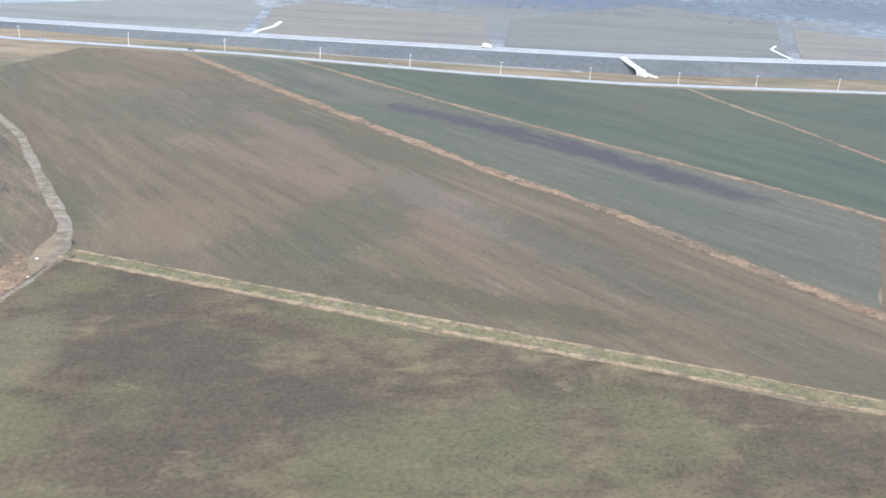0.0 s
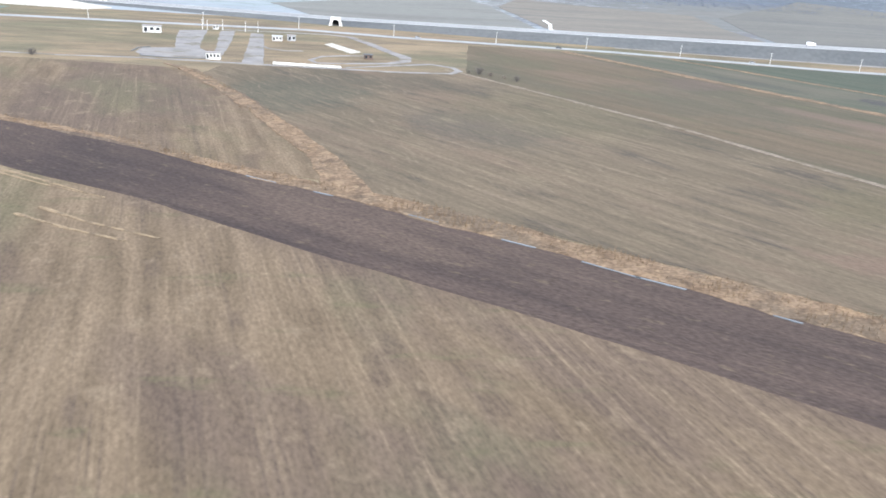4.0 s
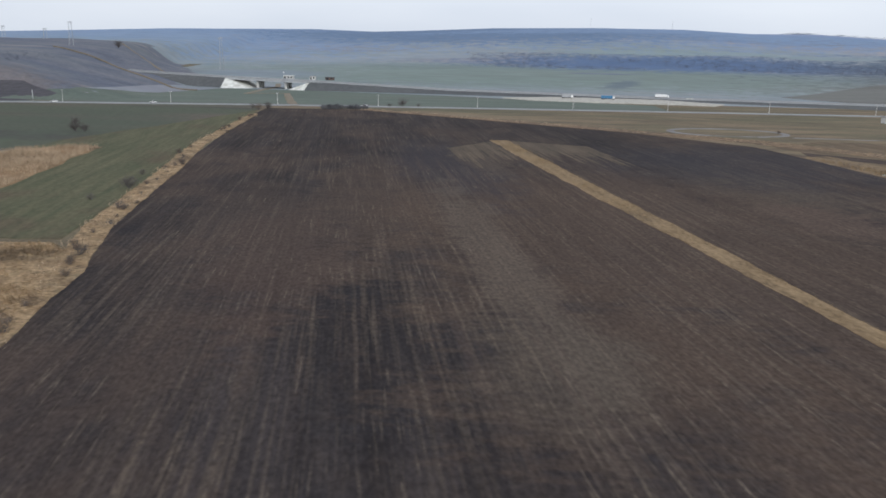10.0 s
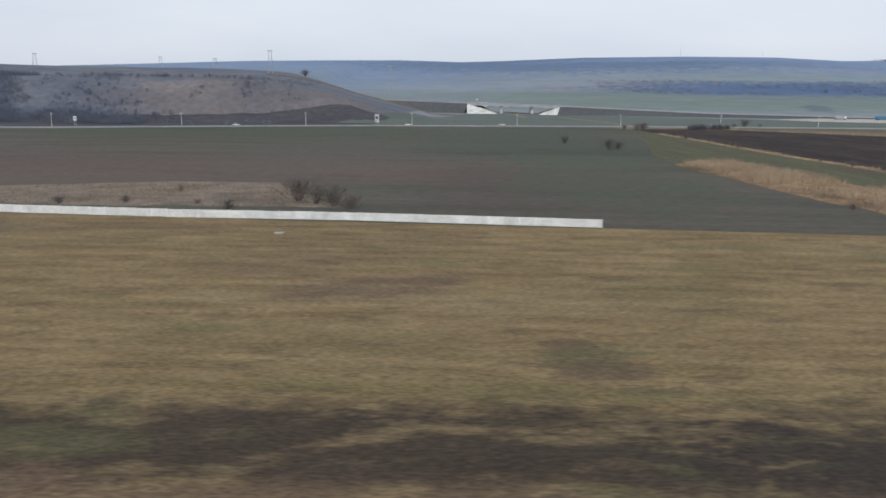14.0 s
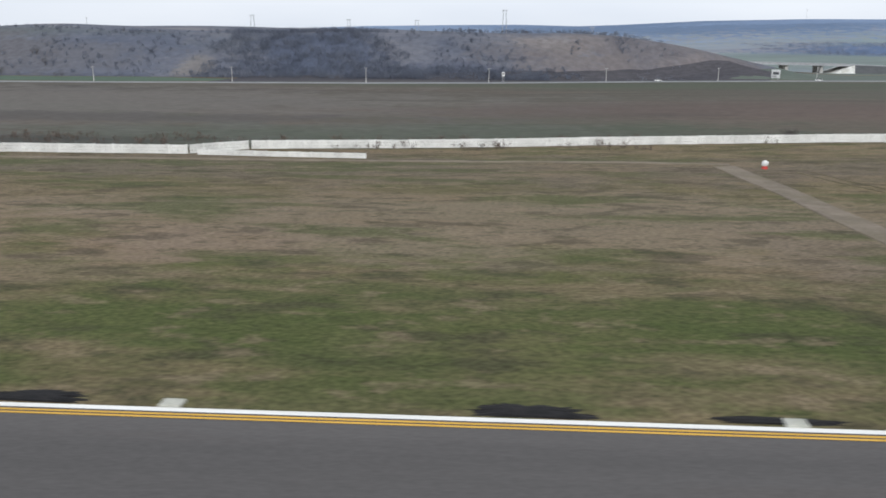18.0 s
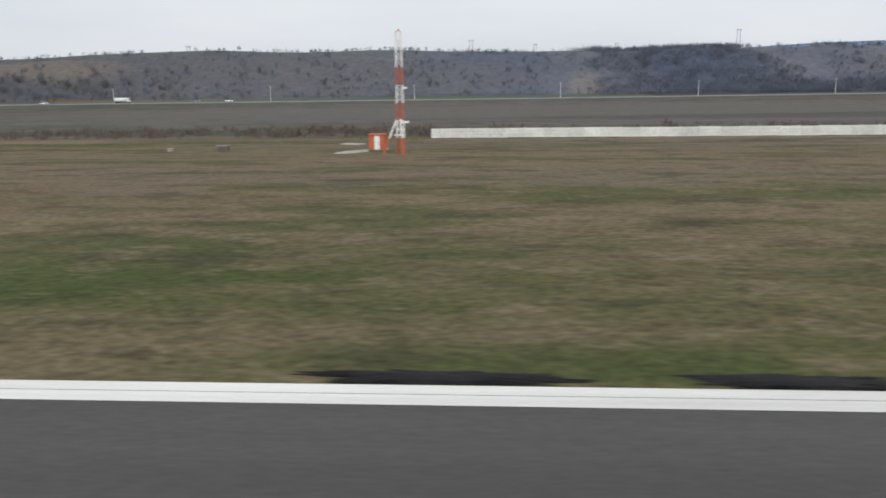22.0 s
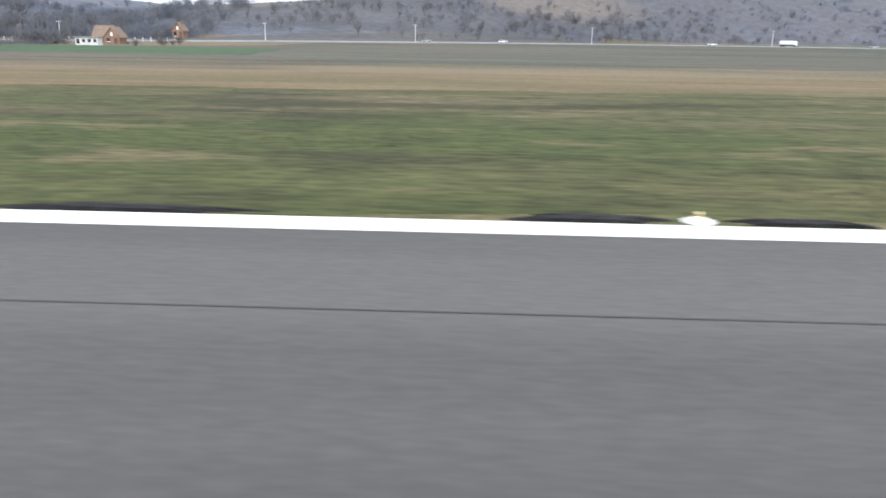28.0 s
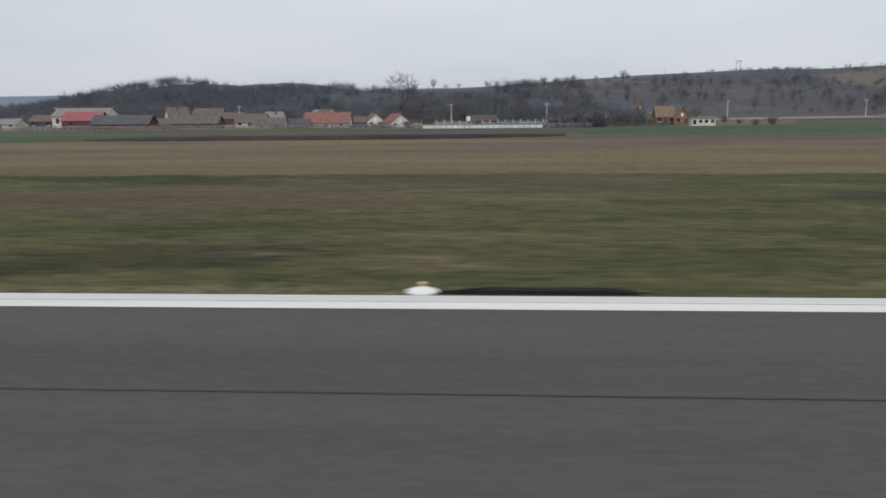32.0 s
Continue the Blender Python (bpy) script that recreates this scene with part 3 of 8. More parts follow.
M["stubble2"] = land("brown_stubble", (0.092, 0.068, 0.045), (0.156, 0.116, 0.078), 0.4, (9, 1.1, 1), -77,
    [((0.0776, 0.0568, 0.0469), 0.03, (3, 1, 1), -60, 0.45, 0.62, 0.75), ((0.094, 0.086, 0.0524), 0.03, (2, 1, 1), -70, 0.52, 0.66, 0.6), ((0.0735, 0.0542, 0.0416), 0.14, (2, 1, 1), -74, 0.54, 0.68, 0.6), ((0.16, 0.122, 0.084), 0.25, (1.4, 1, 1), -77, 0.55, 0.68, 0.6), ((0.088, 0.08, 0.046), 0.2, (3, 1, 1), 0, 0.57, 0.68, 0.5)],
    [(-272, 84, 11, 80, 11, (0.192, 0.133, 0.0768), 0.85), (-286, 160, 9, 50, 11, (0.163, 0.12, 0.0768), 0.75), (-258, 52, 16, 24, 11, (0.192, 0.136, 0.0768), 0.75), (-249, 100, 8, 24, 18, (0.22, 0.155, 0.0903), 0.8), (-265, 76, 3.2, 22, 14, (0.0694, 0.049, 0.0361), 0.85), (-271, 118, 3, 12, 14, (0.0817, 0.0602, 0.0434), 0.7), (-262, 60, 3, 8, 12, (0.0694, 0.0499, 0.0361), 0.7), (-226, 84, 16, 24, 0, (0.095, 0.075, 0.055), 0.65), (-232, 60, 22, 9, 0, (0.105, 0.088, 0.054), 0.6), (-207, 128, 12, 3, -35, (0.188, 0.146, 0.0948), 0.7), (-240, 150, 30, 12, -35, (0.123, 0.0989, 0.0722), 0.5), (-246, 92, 7, 17, 12, (0.235, 0.165, 0.098), 0.8), (-262, 130, 4, 40, 12, (0.20, 0.148, 0.095), 0.6), (-222, 60, 14, 16, 0, (0.088, 0.076, 0.044), 0.6), (-236, 56, 8, 10, 12, (0.15, 0.12, 0.075), 0.6)],
    rows=[((0.19, 0.145, 0.099), 0.5, 45, 13, 0.51, 0.66, 0.52, 16, 50), ((0.066, 0.05, 0.04), 0.7, 50, 13, 0.53, 0.64, 0.65, 20, 40), ((0.215, 0.162, 0.108), 1.6, 60, 13, 0.58, 0.68, 0.45, 30, 60)],
    fine=2.6, grain=0.24, bump=0.12)
M["brownfield"] = land("brown_green_field", (0.076, 0.062, 0.044), (0.136, 0.105, 0.073), 0.3, (9, 0.7, 1), -55,
    [((0.070, 0.059, 0.042), 0.025, (3, 1, 1), -55, 0.45, 0.62, 0.75), ((0.126, 0.09, 0.0653), 0.05, (4, 1, 1), -55, 0.5, 0.66, 0.75), ((0.156, 0.12, 0.0871), 0.4, (12, 0.8, 1), -55, 0.57, 0.7, 0.6), ((0.0504, 0.043, 0.0376), 0.09, (3, 1, 1), -55, 0.56, 0.7, 0.7)],
    [(-63, 78, 13, 8, 40, (0.053, 0.048, 0.033), 0.8), (-55.5, 90, 8, 14, -15, (0.053, 0.049, 0.033), 0.8), (-51, 104, 4, 11, 5, (0.0601, 0.055, 0.0352), 0.75), (-74, 88, 14, 6, -35, (0.126, 0.085, 0.0653), 0.6), (-62, 118, 9, 20, -35, (0.0958, 0.082, 0.0495), 0.5), (-163, 203, 22, 32, -25, (0.064, 0.063, 0.048), 0.6), (-120, 170, 26, 18, -50, (0.066, 0.058, 0.05), 0.6), (-100, 190, 30, 40, -30, (0.0888, 0.078, 0.0495), 0.5), (-140, 225, 40, 16, 0, (0.0706, 0.06, 0.0455), 0.6)],
    rows=[((0.175, 0.138, 0.098), 1.3, 11, 14, 0.55, 0.68, 0.6, 16, 24), ((0.165, 0.132, 0.088), 1.5, 15, 35, 0.52, 0.66, 0.7, 14, 30), ((0.05, 0.042, 0.034), 2.2, 18, 35, 0.53, 0.66, 0.75, 18, 26), ((0.15, 0.122, 0.084), 0.7, 9, 35, 0.54, 0.68, 0.6, 10, 20)],
    fine=2.4, grain=0.2, bump=0.12, lo=0.28, hi=0.72)
M["fieldN"] = land("grey_brown_field", (0.0714, 0.058, 0.0404), (0.113, 0.085, 0.0583), 0.3, (14, 1, 1), -59,
    [((0.0627, 0.060, 0.0425), 0.022, (3, 1, 1), -50, 0.44, 0.6, 0.7), ((0.124, 0.088, 0.0658), 0.03, (4, 1, 1), -55, 0.5, 0.66, 0.7), ((0.080, 0.082, 0.047), 0.09, (5, 1, 1), -58, 0.58, 0.7, 0.5)],
    [(-30, 121, 14, 18, -30, (0.118, 0.086, 0.058), 0.6), (2, 128, 12, 36, -25, (0.058, 0.057, 0.041), 0.6), (20, 134, 7, 46, 28, (0.112, 0.09, 0.073), 0.6), (36, 112, 9, 30, 28, (0.056, 0.054, 0.042), 0.55), (-45, 215, 30, 40, 20, (0.069, 0.064, 0.047), 0.55), (-15, 195, 6, 40, 28, (0.119, 0.085, 0.0677), 0.6), (-90, 285, 20, 24, 0, (0.072, 0.067, 0.043), 0.6), (-35, 252, 16, 14, 20, (0.0887, 0.065, 0.0564), 0.6), (20, 92, 30, 5, -25, (0.0594, 0.052, 0.0338), 0.6)],
    rows=[((0.135, 0.106, 0.08), 1.8, 20, 31, 0.53, 0.68, 0.65, 18, 40), ((0.052, 0.053, 0.034), 2.4, 24, 31, 0.53, 0.66, 0.7, 20, 34), ((0.12, 0.112, 0.062), 0.9, 10, 31, 0.56, 0.68, 0.6, 12, 22)],
    fine=2.4, grain=0.16, bump=0.12, lo=0.28, hi=0.72)
M["olivefield"] = land("olive_grey_fallow_with_damp_soil", (0.064, 0.062, 0.049), (0.096, 0.089, 0.068), 0.3, (14, 1, 1), -56,
    [((0.058, 0.064, 0.047), 0.022, (3, 1, 1), -54, 0.44, 0.6, 0.75), ((0.108, 0.09, 0.07), 0.03, (5, 1, 1), -55, 0.52, 0.66, 0.6)],
    [(28, 220, 27, 7.5, -49, (0.048, 0.045, 0.048), 0.95), (50, 195, 34, 9, -52, (0.046, 0.043, 0.047), 0.95), (72, 163, 34, 7.5, -56, (0.048, 0.045, 0.048), 0.95), (-10, 262, 26, 5, -56, (0.058, 0.054, 0.05), 0.6)],
    rows=[((0.118, 0.104, 0.08), 1.6, 24, 34, 0.54, 0.68, 0.5, 18, 40), ((0.05, 0.051, 0.041), 2.2, 26, 34, 0.53, 0.66, 0.6, 20, 34)],
    fine=2.2, grain=0.16, bump=0.12, lo=0.28, hi=0.72)
M["wheat"] = land("green_winter_wheat", (0.0437, 0.053, 0.041), (0.0625, 0.0697, 0.052), 0.15, (8, 1, 1), -61, [((0.0708, 0.0666, 0.048), 0.012, (2, 1, 1), -61, 0.45, 0.65, 0.7), ((0.0378, 0.0478, 0.039), 0.02, (3, 1, 1), -61, 0.52, 0.66, 0.6)], fine=1.5, grain=0.15)
M["darkgreen"] = land("dark_sprouting_field", (0.0707, 0.0659, 0.0528), (0.108, 0.0942, 0.0766), 0.2, (14, 1, 1), 2,
    [((0.0707, 0.0824, 0.0581), 0.012, (4, 1, 1), 2, 0.44, 0.6, 0.8), ((0.118, 0.0872, 0.0739), 0.015, (4, 1, 1), 2, 0.5, 0.64, 0.8), ((0.0541, 0.0507, 0.0502), 0.03, (4, 1, 1), 2, 0.54, 0.68, 0.7)],
    [(-810, 165, 170, 80, 0, (0.138, 0.124, 0.114), 0.75), (-510, 130, 30, 45, 0, (0.0684, 0.0544, 0.0479), 0.45), (-500, 240, 40, 50, 10, (0.0659, 0.0777, 0.0581), 0.6), (-560, 190, 25, 60, 0, (0.104, 0.0895, 0.0766), 0.5), (-640, 150, 60, 25, 0, (0.0942, 0.073, 0.0634), 0.6), (-760, 130, 90, 12, 0, (0.0648, 0.0589, 0.0554), 0.6), (-605, 125, 50, 30, 0, (0.122, 0.092, 0.076), 0.6), (-500, 150, 25, 60, 0, (0.075, 0.092, 0.062), 0.55), (-700, 110, 50, 14, 0, (0.085, 0.092, 0.074), 0.5)],
    fine=1.2, grain=0.2)
M["scrubgrass"] = land("mottled_rough_grass", (0.06, 0.048, 0.034), (0.115, 0.092, 0.056), 0.35, (1.6, 1, 1), 0,
    [((0.058, 0.046, 0.036), 0.04, (1, 1, 1), 0, 0.45, 0.6, 0.75), ((0.082, 0.076, 0.043), 0.05, (1, 1, 1), 0, 0.5, 0.64, 0.7), ((0.15, 0.12, 0.068), 0.2, (1.5, 1, 1), 0, 0.56, 0.7, 0.6)],
    [(-21, 79, 12, 8, 0, (0.058, 0.046, 0.036), 0.8), (-6, 70, 16, 9, 0, (0.058, 0.046, 0.036), 0.7), (-36, 80, 5, 11, 0, (0.105, 0.09, 0.055), 0.7), (-33, 64, 7, 8, 0, (0.095, 0.085, 0.045), 0.6), (-10, 85, 14, 3, -25, (0.06, 0.045, 0.036), 0.6), (8, 60, 14, 9, 0, (0.085, 0.08, 0.045), 0.5)],
    fine=2.0, grain=0.22, bump=0.2)
M["reedbed"] = land("trampled_reed_litter", (0.165, 0.105, 0.058), (0.29, 0.195, 0.115), 0.35, (1, 1, 1), 0, [((0.09, 0.068, 0.05), 0.06, (1, 1, 1), 0, 0.48, 0.64, 0.7), ((0.34, 0.25, 0.155), 0.1, (1, 1, 1), 0, 0.53, 0.68, 0.6)], fine=2.5, grain=0.4, bump=0.6)
M["bank"] = land("grassy_bank", (0.088, 0.082, 0.047), (0.15, 0.125, 0.074), 0.4, (1, 1, 1), 0, [((0.085, 0.085, 0.046), 0.06, (1, 1, 1), 0, 0.48, 0.64, 0.7), ((0.19, 0.15, 0.095), 0.3, (1, 1, 1), 0, 0.55, 0.66, 0.6)], fine=2.5, grain=0.35)
M["blacksoil"] = mat("black_soil", (0.006, 0.006, 0.007), (0.018, 0.017, 0.017), 1.2, fine=6.0, bump=0.6)
M["dirt"] = mat("worn_dirt_track", (0.145, 0.118, 0.087), (0.215, 0.178, 0.134), 0.5, (1, 1, 1), 0, tint=(0.135, 0.113, 0.07), tint_scale=0.2, fine=4.0, grain=0.1)
M["asphalt"] = land("grey_asphalt", (0.080, 0.0755, 0.0735), (0.112, 0.1045, 0.101), 0.4, (30, 1.2, 1), 0,
    [((0.0705, 0.066, 0.0655), 0.05, (5, 1, 1), 0, 0.47, 0.62, 0.7), ((0.1279, 0.1164, 0.1068), 0.03, (4, 1, 1), 0, 0.54, 0.68, 0.6), ((0.09198, 0.07209, 0.06057), 0.15, (8, 1, 1), 0, 0.57, 0.7, 0.4)],
    fine=12.0, grain=0.12, bump=0.1, bumpdist=0.01, rough=0.85, spec=0.18)
M["roadgrey"] = mat("pale_road_asphalt", (0.185, 0.19, 0.20), (0.25, 0.253, 0.26), 0.2, rough=0.8, fine=5.0, grain=0.1)
M["lottar"] = land("weathered_lot_asphalt", (0.155, 0.149, 0.147), (0.22, 0.21, 0.204), 0.15, (1, 1, 1), 0, [((0.12, 0.104, 0.082), 0.1, (1, 1, 1), 0, 0.5, 0.65, 0.8), ((0.225, 0.212, 0.20), 0.07, (1, 1, 1), 0, 0.54, 0.68, 0.6)], fine=2.0, grain=0.15, bump=0.1)
M["white"] = mat("white_runway_paint", (0.60, 0.59, 0.555), (0.82, 0.81, 0.77), 0.5, (10, 0.4, 1), 0, rough=0.6, fine=12.0, grain=0.06, bump=0.05)
M["yellow"] = mat("yellow_line_paint", (0.52, 0.30, 0.035), (0.72, 0.42, 0.06), 0.5, (6, 0.4, 1), 0, rough=0.6, fine=12.0, grain=0.1, bump=0.05)
M["concrete"] = mat("pale_concrete", (0.50, 0.50, 0.47), (0.70, 0.70, 0.66), 0.5, rough=0.85, fine=6.0, grain=0.1, tint=(0.42, 0.41, 0.36), tint_scale=0.4)
M["palebase"] = mat("dirty_pale_concrete", (0.36, 0.36, 0.31), (0.50, 0.50, 0.44), 1.5, rough=0.85, fine=8.0, grain=0.12)
M["apron"] = land("worn_apron_concrete", (0.33, 0.315, 0.28), (0.47, 0.45, 0.405), 0.5, (1, 1, 1), 0, [((0.27, 0.255, 0.22), 0.4, (1, 1, 1), 0, 0.5, 0.66, 0.7)], fine=4.0, grain=0.15, bump=0.1)
M["panel"] = mat("whitewashed_concrete_panel", (0.60, 0.60, 0.57), (0.76, 0.76, 0.73), 0.6, rough=0.85, fine=4.0, grain=0.08, objrand=0.07)
M["crack"] = plain("tar_seam", (0.042, 0.041, 0.04), 0.6)
# Scrub and bare soil tones, greyed and blued to hold the haze over the hill.
M["hill"] = land("haze_tinted_hillside", (0.0921, 0.1029, 0.1344), (0.1504, 0.1529, 0.1743), 0.07, (1.6, 1, 1), 0,
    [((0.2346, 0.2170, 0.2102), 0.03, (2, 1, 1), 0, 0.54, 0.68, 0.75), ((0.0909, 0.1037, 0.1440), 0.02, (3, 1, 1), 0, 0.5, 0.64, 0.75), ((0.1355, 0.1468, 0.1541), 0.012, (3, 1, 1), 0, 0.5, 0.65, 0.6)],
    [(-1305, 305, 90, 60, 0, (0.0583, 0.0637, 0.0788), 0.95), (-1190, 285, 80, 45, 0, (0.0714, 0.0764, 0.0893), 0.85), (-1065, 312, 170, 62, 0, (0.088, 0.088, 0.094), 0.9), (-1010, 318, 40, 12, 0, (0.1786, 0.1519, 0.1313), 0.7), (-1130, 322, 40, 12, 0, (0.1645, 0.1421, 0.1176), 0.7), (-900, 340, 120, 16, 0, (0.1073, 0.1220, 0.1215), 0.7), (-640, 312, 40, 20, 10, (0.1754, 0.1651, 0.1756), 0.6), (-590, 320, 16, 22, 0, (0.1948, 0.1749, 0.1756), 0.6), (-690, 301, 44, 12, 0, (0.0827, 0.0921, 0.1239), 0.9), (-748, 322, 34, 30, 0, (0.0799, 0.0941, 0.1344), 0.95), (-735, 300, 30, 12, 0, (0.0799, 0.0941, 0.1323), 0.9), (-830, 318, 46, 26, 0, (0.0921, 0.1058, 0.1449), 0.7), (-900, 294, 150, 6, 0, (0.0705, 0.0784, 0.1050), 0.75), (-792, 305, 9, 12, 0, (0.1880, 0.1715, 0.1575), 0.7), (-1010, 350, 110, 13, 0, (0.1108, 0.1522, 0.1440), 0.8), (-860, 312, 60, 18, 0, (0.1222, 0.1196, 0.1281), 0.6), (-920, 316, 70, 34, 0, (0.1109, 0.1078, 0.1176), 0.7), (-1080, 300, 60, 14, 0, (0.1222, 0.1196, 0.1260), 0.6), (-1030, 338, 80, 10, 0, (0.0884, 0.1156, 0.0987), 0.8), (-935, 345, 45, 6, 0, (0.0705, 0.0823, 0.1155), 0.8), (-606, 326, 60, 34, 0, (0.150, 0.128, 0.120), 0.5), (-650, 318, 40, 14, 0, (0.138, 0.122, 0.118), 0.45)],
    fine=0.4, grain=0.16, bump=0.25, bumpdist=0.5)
# Far fields, woods and ridges; distance haze is mixed into these pale blues.
M["farland"] = land("haze_tinted_land", (0.1832, 0.2130, 0.2292), (0.2454, 0.2681, 0.2896), 0.012, (4, 1, 1), 0,
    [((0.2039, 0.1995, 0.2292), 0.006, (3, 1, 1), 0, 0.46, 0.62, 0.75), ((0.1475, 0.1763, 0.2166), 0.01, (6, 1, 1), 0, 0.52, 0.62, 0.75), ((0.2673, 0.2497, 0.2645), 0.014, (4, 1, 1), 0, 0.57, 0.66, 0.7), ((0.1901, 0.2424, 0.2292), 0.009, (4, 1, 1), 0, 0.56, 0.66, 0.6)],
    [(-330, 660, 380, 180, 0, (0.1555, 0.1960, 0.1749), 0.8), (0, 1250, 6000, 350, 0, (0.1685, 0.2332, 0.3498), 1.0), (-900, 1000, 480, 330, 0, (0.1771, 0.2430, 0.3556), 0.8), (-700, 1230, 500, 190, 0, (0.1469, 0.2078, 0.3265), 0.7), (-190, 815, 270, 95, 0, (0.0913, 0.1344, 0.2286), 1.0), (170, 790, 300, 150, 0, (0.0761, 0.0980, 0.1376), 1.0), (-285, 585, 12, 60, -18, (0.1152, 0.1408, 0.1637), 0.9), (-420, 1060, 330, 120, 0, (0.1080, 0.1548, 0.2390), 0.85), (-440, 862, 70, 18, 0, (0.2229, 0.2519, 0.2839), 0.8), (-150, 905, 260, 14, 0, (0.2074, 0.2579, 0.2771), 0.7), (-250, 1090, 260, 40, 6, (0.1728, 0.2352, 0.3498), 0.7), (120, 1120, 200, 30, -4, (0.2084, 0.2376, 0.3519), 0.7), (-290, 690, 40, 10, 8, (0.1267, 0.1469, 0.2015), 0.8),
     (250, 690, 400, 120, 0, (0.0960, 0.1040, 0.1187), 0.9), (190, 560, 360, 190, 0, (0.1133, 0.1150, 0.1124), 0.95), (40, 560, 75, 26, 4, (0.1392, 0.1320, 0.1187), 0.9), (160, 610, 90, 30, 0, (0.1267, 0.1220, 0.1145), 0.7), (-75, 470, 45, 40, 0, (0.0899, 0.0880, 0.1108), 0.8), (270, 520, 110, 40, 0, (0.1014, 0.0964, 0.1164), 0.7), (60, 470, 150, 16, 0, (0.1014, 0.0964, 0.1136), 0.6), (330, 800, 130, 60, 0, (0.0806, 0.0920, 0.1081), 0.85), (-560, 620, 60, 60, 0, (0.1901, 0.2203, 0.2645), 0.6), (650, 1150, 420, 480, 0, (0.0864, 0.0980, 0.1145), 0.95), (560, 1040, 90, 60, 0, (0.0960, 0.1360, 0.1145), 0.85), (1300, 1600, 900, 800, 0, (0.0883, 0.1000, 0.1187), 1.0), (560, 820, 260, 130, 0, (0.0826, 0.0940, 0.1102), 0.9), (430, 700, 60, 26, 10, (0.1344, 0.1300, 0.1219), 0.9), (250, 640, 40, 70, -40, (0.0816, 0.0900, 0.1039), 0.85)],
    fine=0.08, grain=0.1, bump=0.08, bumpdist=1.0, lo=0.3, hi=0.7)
M["embank"] = mat("dark_embankment_grass", (0.068, 0.073, 0.078), (0.10, 0.103, 0.105), 0.06, (5, 1, 1), 0, fine=0.5, grain=0.12, bump=0.1)
M["straw"] = leafmat("dry_reed_stalks", (0.28, 0.205, 0.135), (0.46, 0.36, 0.25), 0.25)
M["strawold"] = leafmat("faded_reed_stalks", (0.11, 0.076, 0.048), (0.19, 0.135, 0.085), 0.25)
M["tuftdry"] = leafmat("dry_grass_blades", (0.17, 0.12, 0.065), (0.28, 0.20, 0.115), 0.3)
M["twig"] = leafmat("bare_grey_twigs", (0.076, 0.068, 0.064), (0.125, 0.112, 0.104), 0.5)
# Bare crowns and far woods; the blue-grey is distance haze put into the twig colour.
M["crown"] = leafmat("haze_tinted_bare_crown", (0.095, 0.098, 0.11), (0.14, 0.14, 0.148), 0.4)
M["farcrown"] = leafmat("haze_tinted_bare_wood", (0.12, 0.1344, 0.168), (0.168, 0.18, 0.21), 0.1)
M["darkwood"] = leafmat("haze_tinted_dark_wood", (0.092, 0.106, 0.142), (0.138, 0.152, 0.19), 0.1)
M["villagewood"] = leafmat("haze_tinted_bare_trees", (0.08, 0.088, 0.108), (0.125, 0.132, 0.152), 0.08)
M["twigbrown"] = leafmat("bare_brown_twigs", (0.085, 0.067, 0.058), (0.15, 0.118, 0.095), 0.5)
M["bark"] = mat("grey_bark", (0.085, 0.078, 0.078), (0.14, 0.128, 0.125), 2.0, rough=0.95, fine=10.0)
M["conifer"] = leafmat("dark_conifer_needles", (0.02, 0.032, 0.026), (0.045, 0.06, 0.045), 0.5)
M["pole"] = plain("weathered_concrete_pole", (0.50, 0.49, 0.46), 0.85)
M["greystake"] = plain("weathered_grey_stakes", (0.27, 0.265, 0.26), 0.85, vary=0.3)
M["rail"] = plain("dull_zinc_coating", (0.36, 0.37, 0.38), 0.75, 0.0)
M["steel"] = plain("galvanised_steel", (0.38, 0.39, 0.40), 0.5, 0.5)
M["orange"] = plain("orange_red_paint", (0.47, 0.125, 0.065), 0.6)
M["whitepaint"] = plain("white_paint", (0.78, 0.78, 0.76), 0.5)
M["red"] = plain("red_paint", (0.55, 0.06, 0.05), 0.5)
M["glass"] = plain("dark_window_glass", (0.03, 0.035, 0.04), 0.1)
M["rubber"] = plain("black_rubber", (0.02, 0.02, 0.02), 0.8)
M["water"] = plain("still_ditch_water", (0.10, 0.11, 0.12), 0.08)
M["lamp"] = plain("frosted_lamp_glass", (0.80, 0.72, 0.45), 0.2)
M["blue"] = plain("blue_tarpaulin", (0.06, 0.17, 0.30), 0.5)
M["bagwhite"] = plain("white_plastic_bag", (0.40, 0.41, 0.41), 0.5)
M["tile_red"] = mat("red_clay_tiles", (0.20, 0.098, 0.085), (0.28, 0.138, 0.118), 1.5, (1, 1, 1), 0, rough=0.8, fine=5.0, grain=0.2)
M["tile_brown"] = mat("brown_weathered_tiles", (0.115, 0.094, 0.083), (0.175, 0.145, 0.13), 1.5, rough=0.85, fine=5.0, grain=0.2)
M["roof_grey"] = mat("grey_fibre_roof", (0.20, 0.19, 0.19), (0.28, 0.265, 0.26), 1.0, rough=0.85, fine=5.0, grain=0.15)
M["roof_dark"] = mat("dark_slate_roof", (0.075, 0.08, 0.088), (0.115, 0.12, 0.125), 1.0, rough=0.8, fine=5.0, grain=0.15)
M["roof_crimson"] = mat("bright_red_metal_roof", (0.27, 0.085, 0.10), (0.34, 0.11, 0.125), 1.0, rough=0.5, fine=5.0, grain=0.08)
M["tile_tan"] = mat("faded_tan_tiles", (0.165, 0.118, 0.09), (0.235, 0.172, 0.132), 1.5, rough=0.85, fine=5.0, grain=0.2)
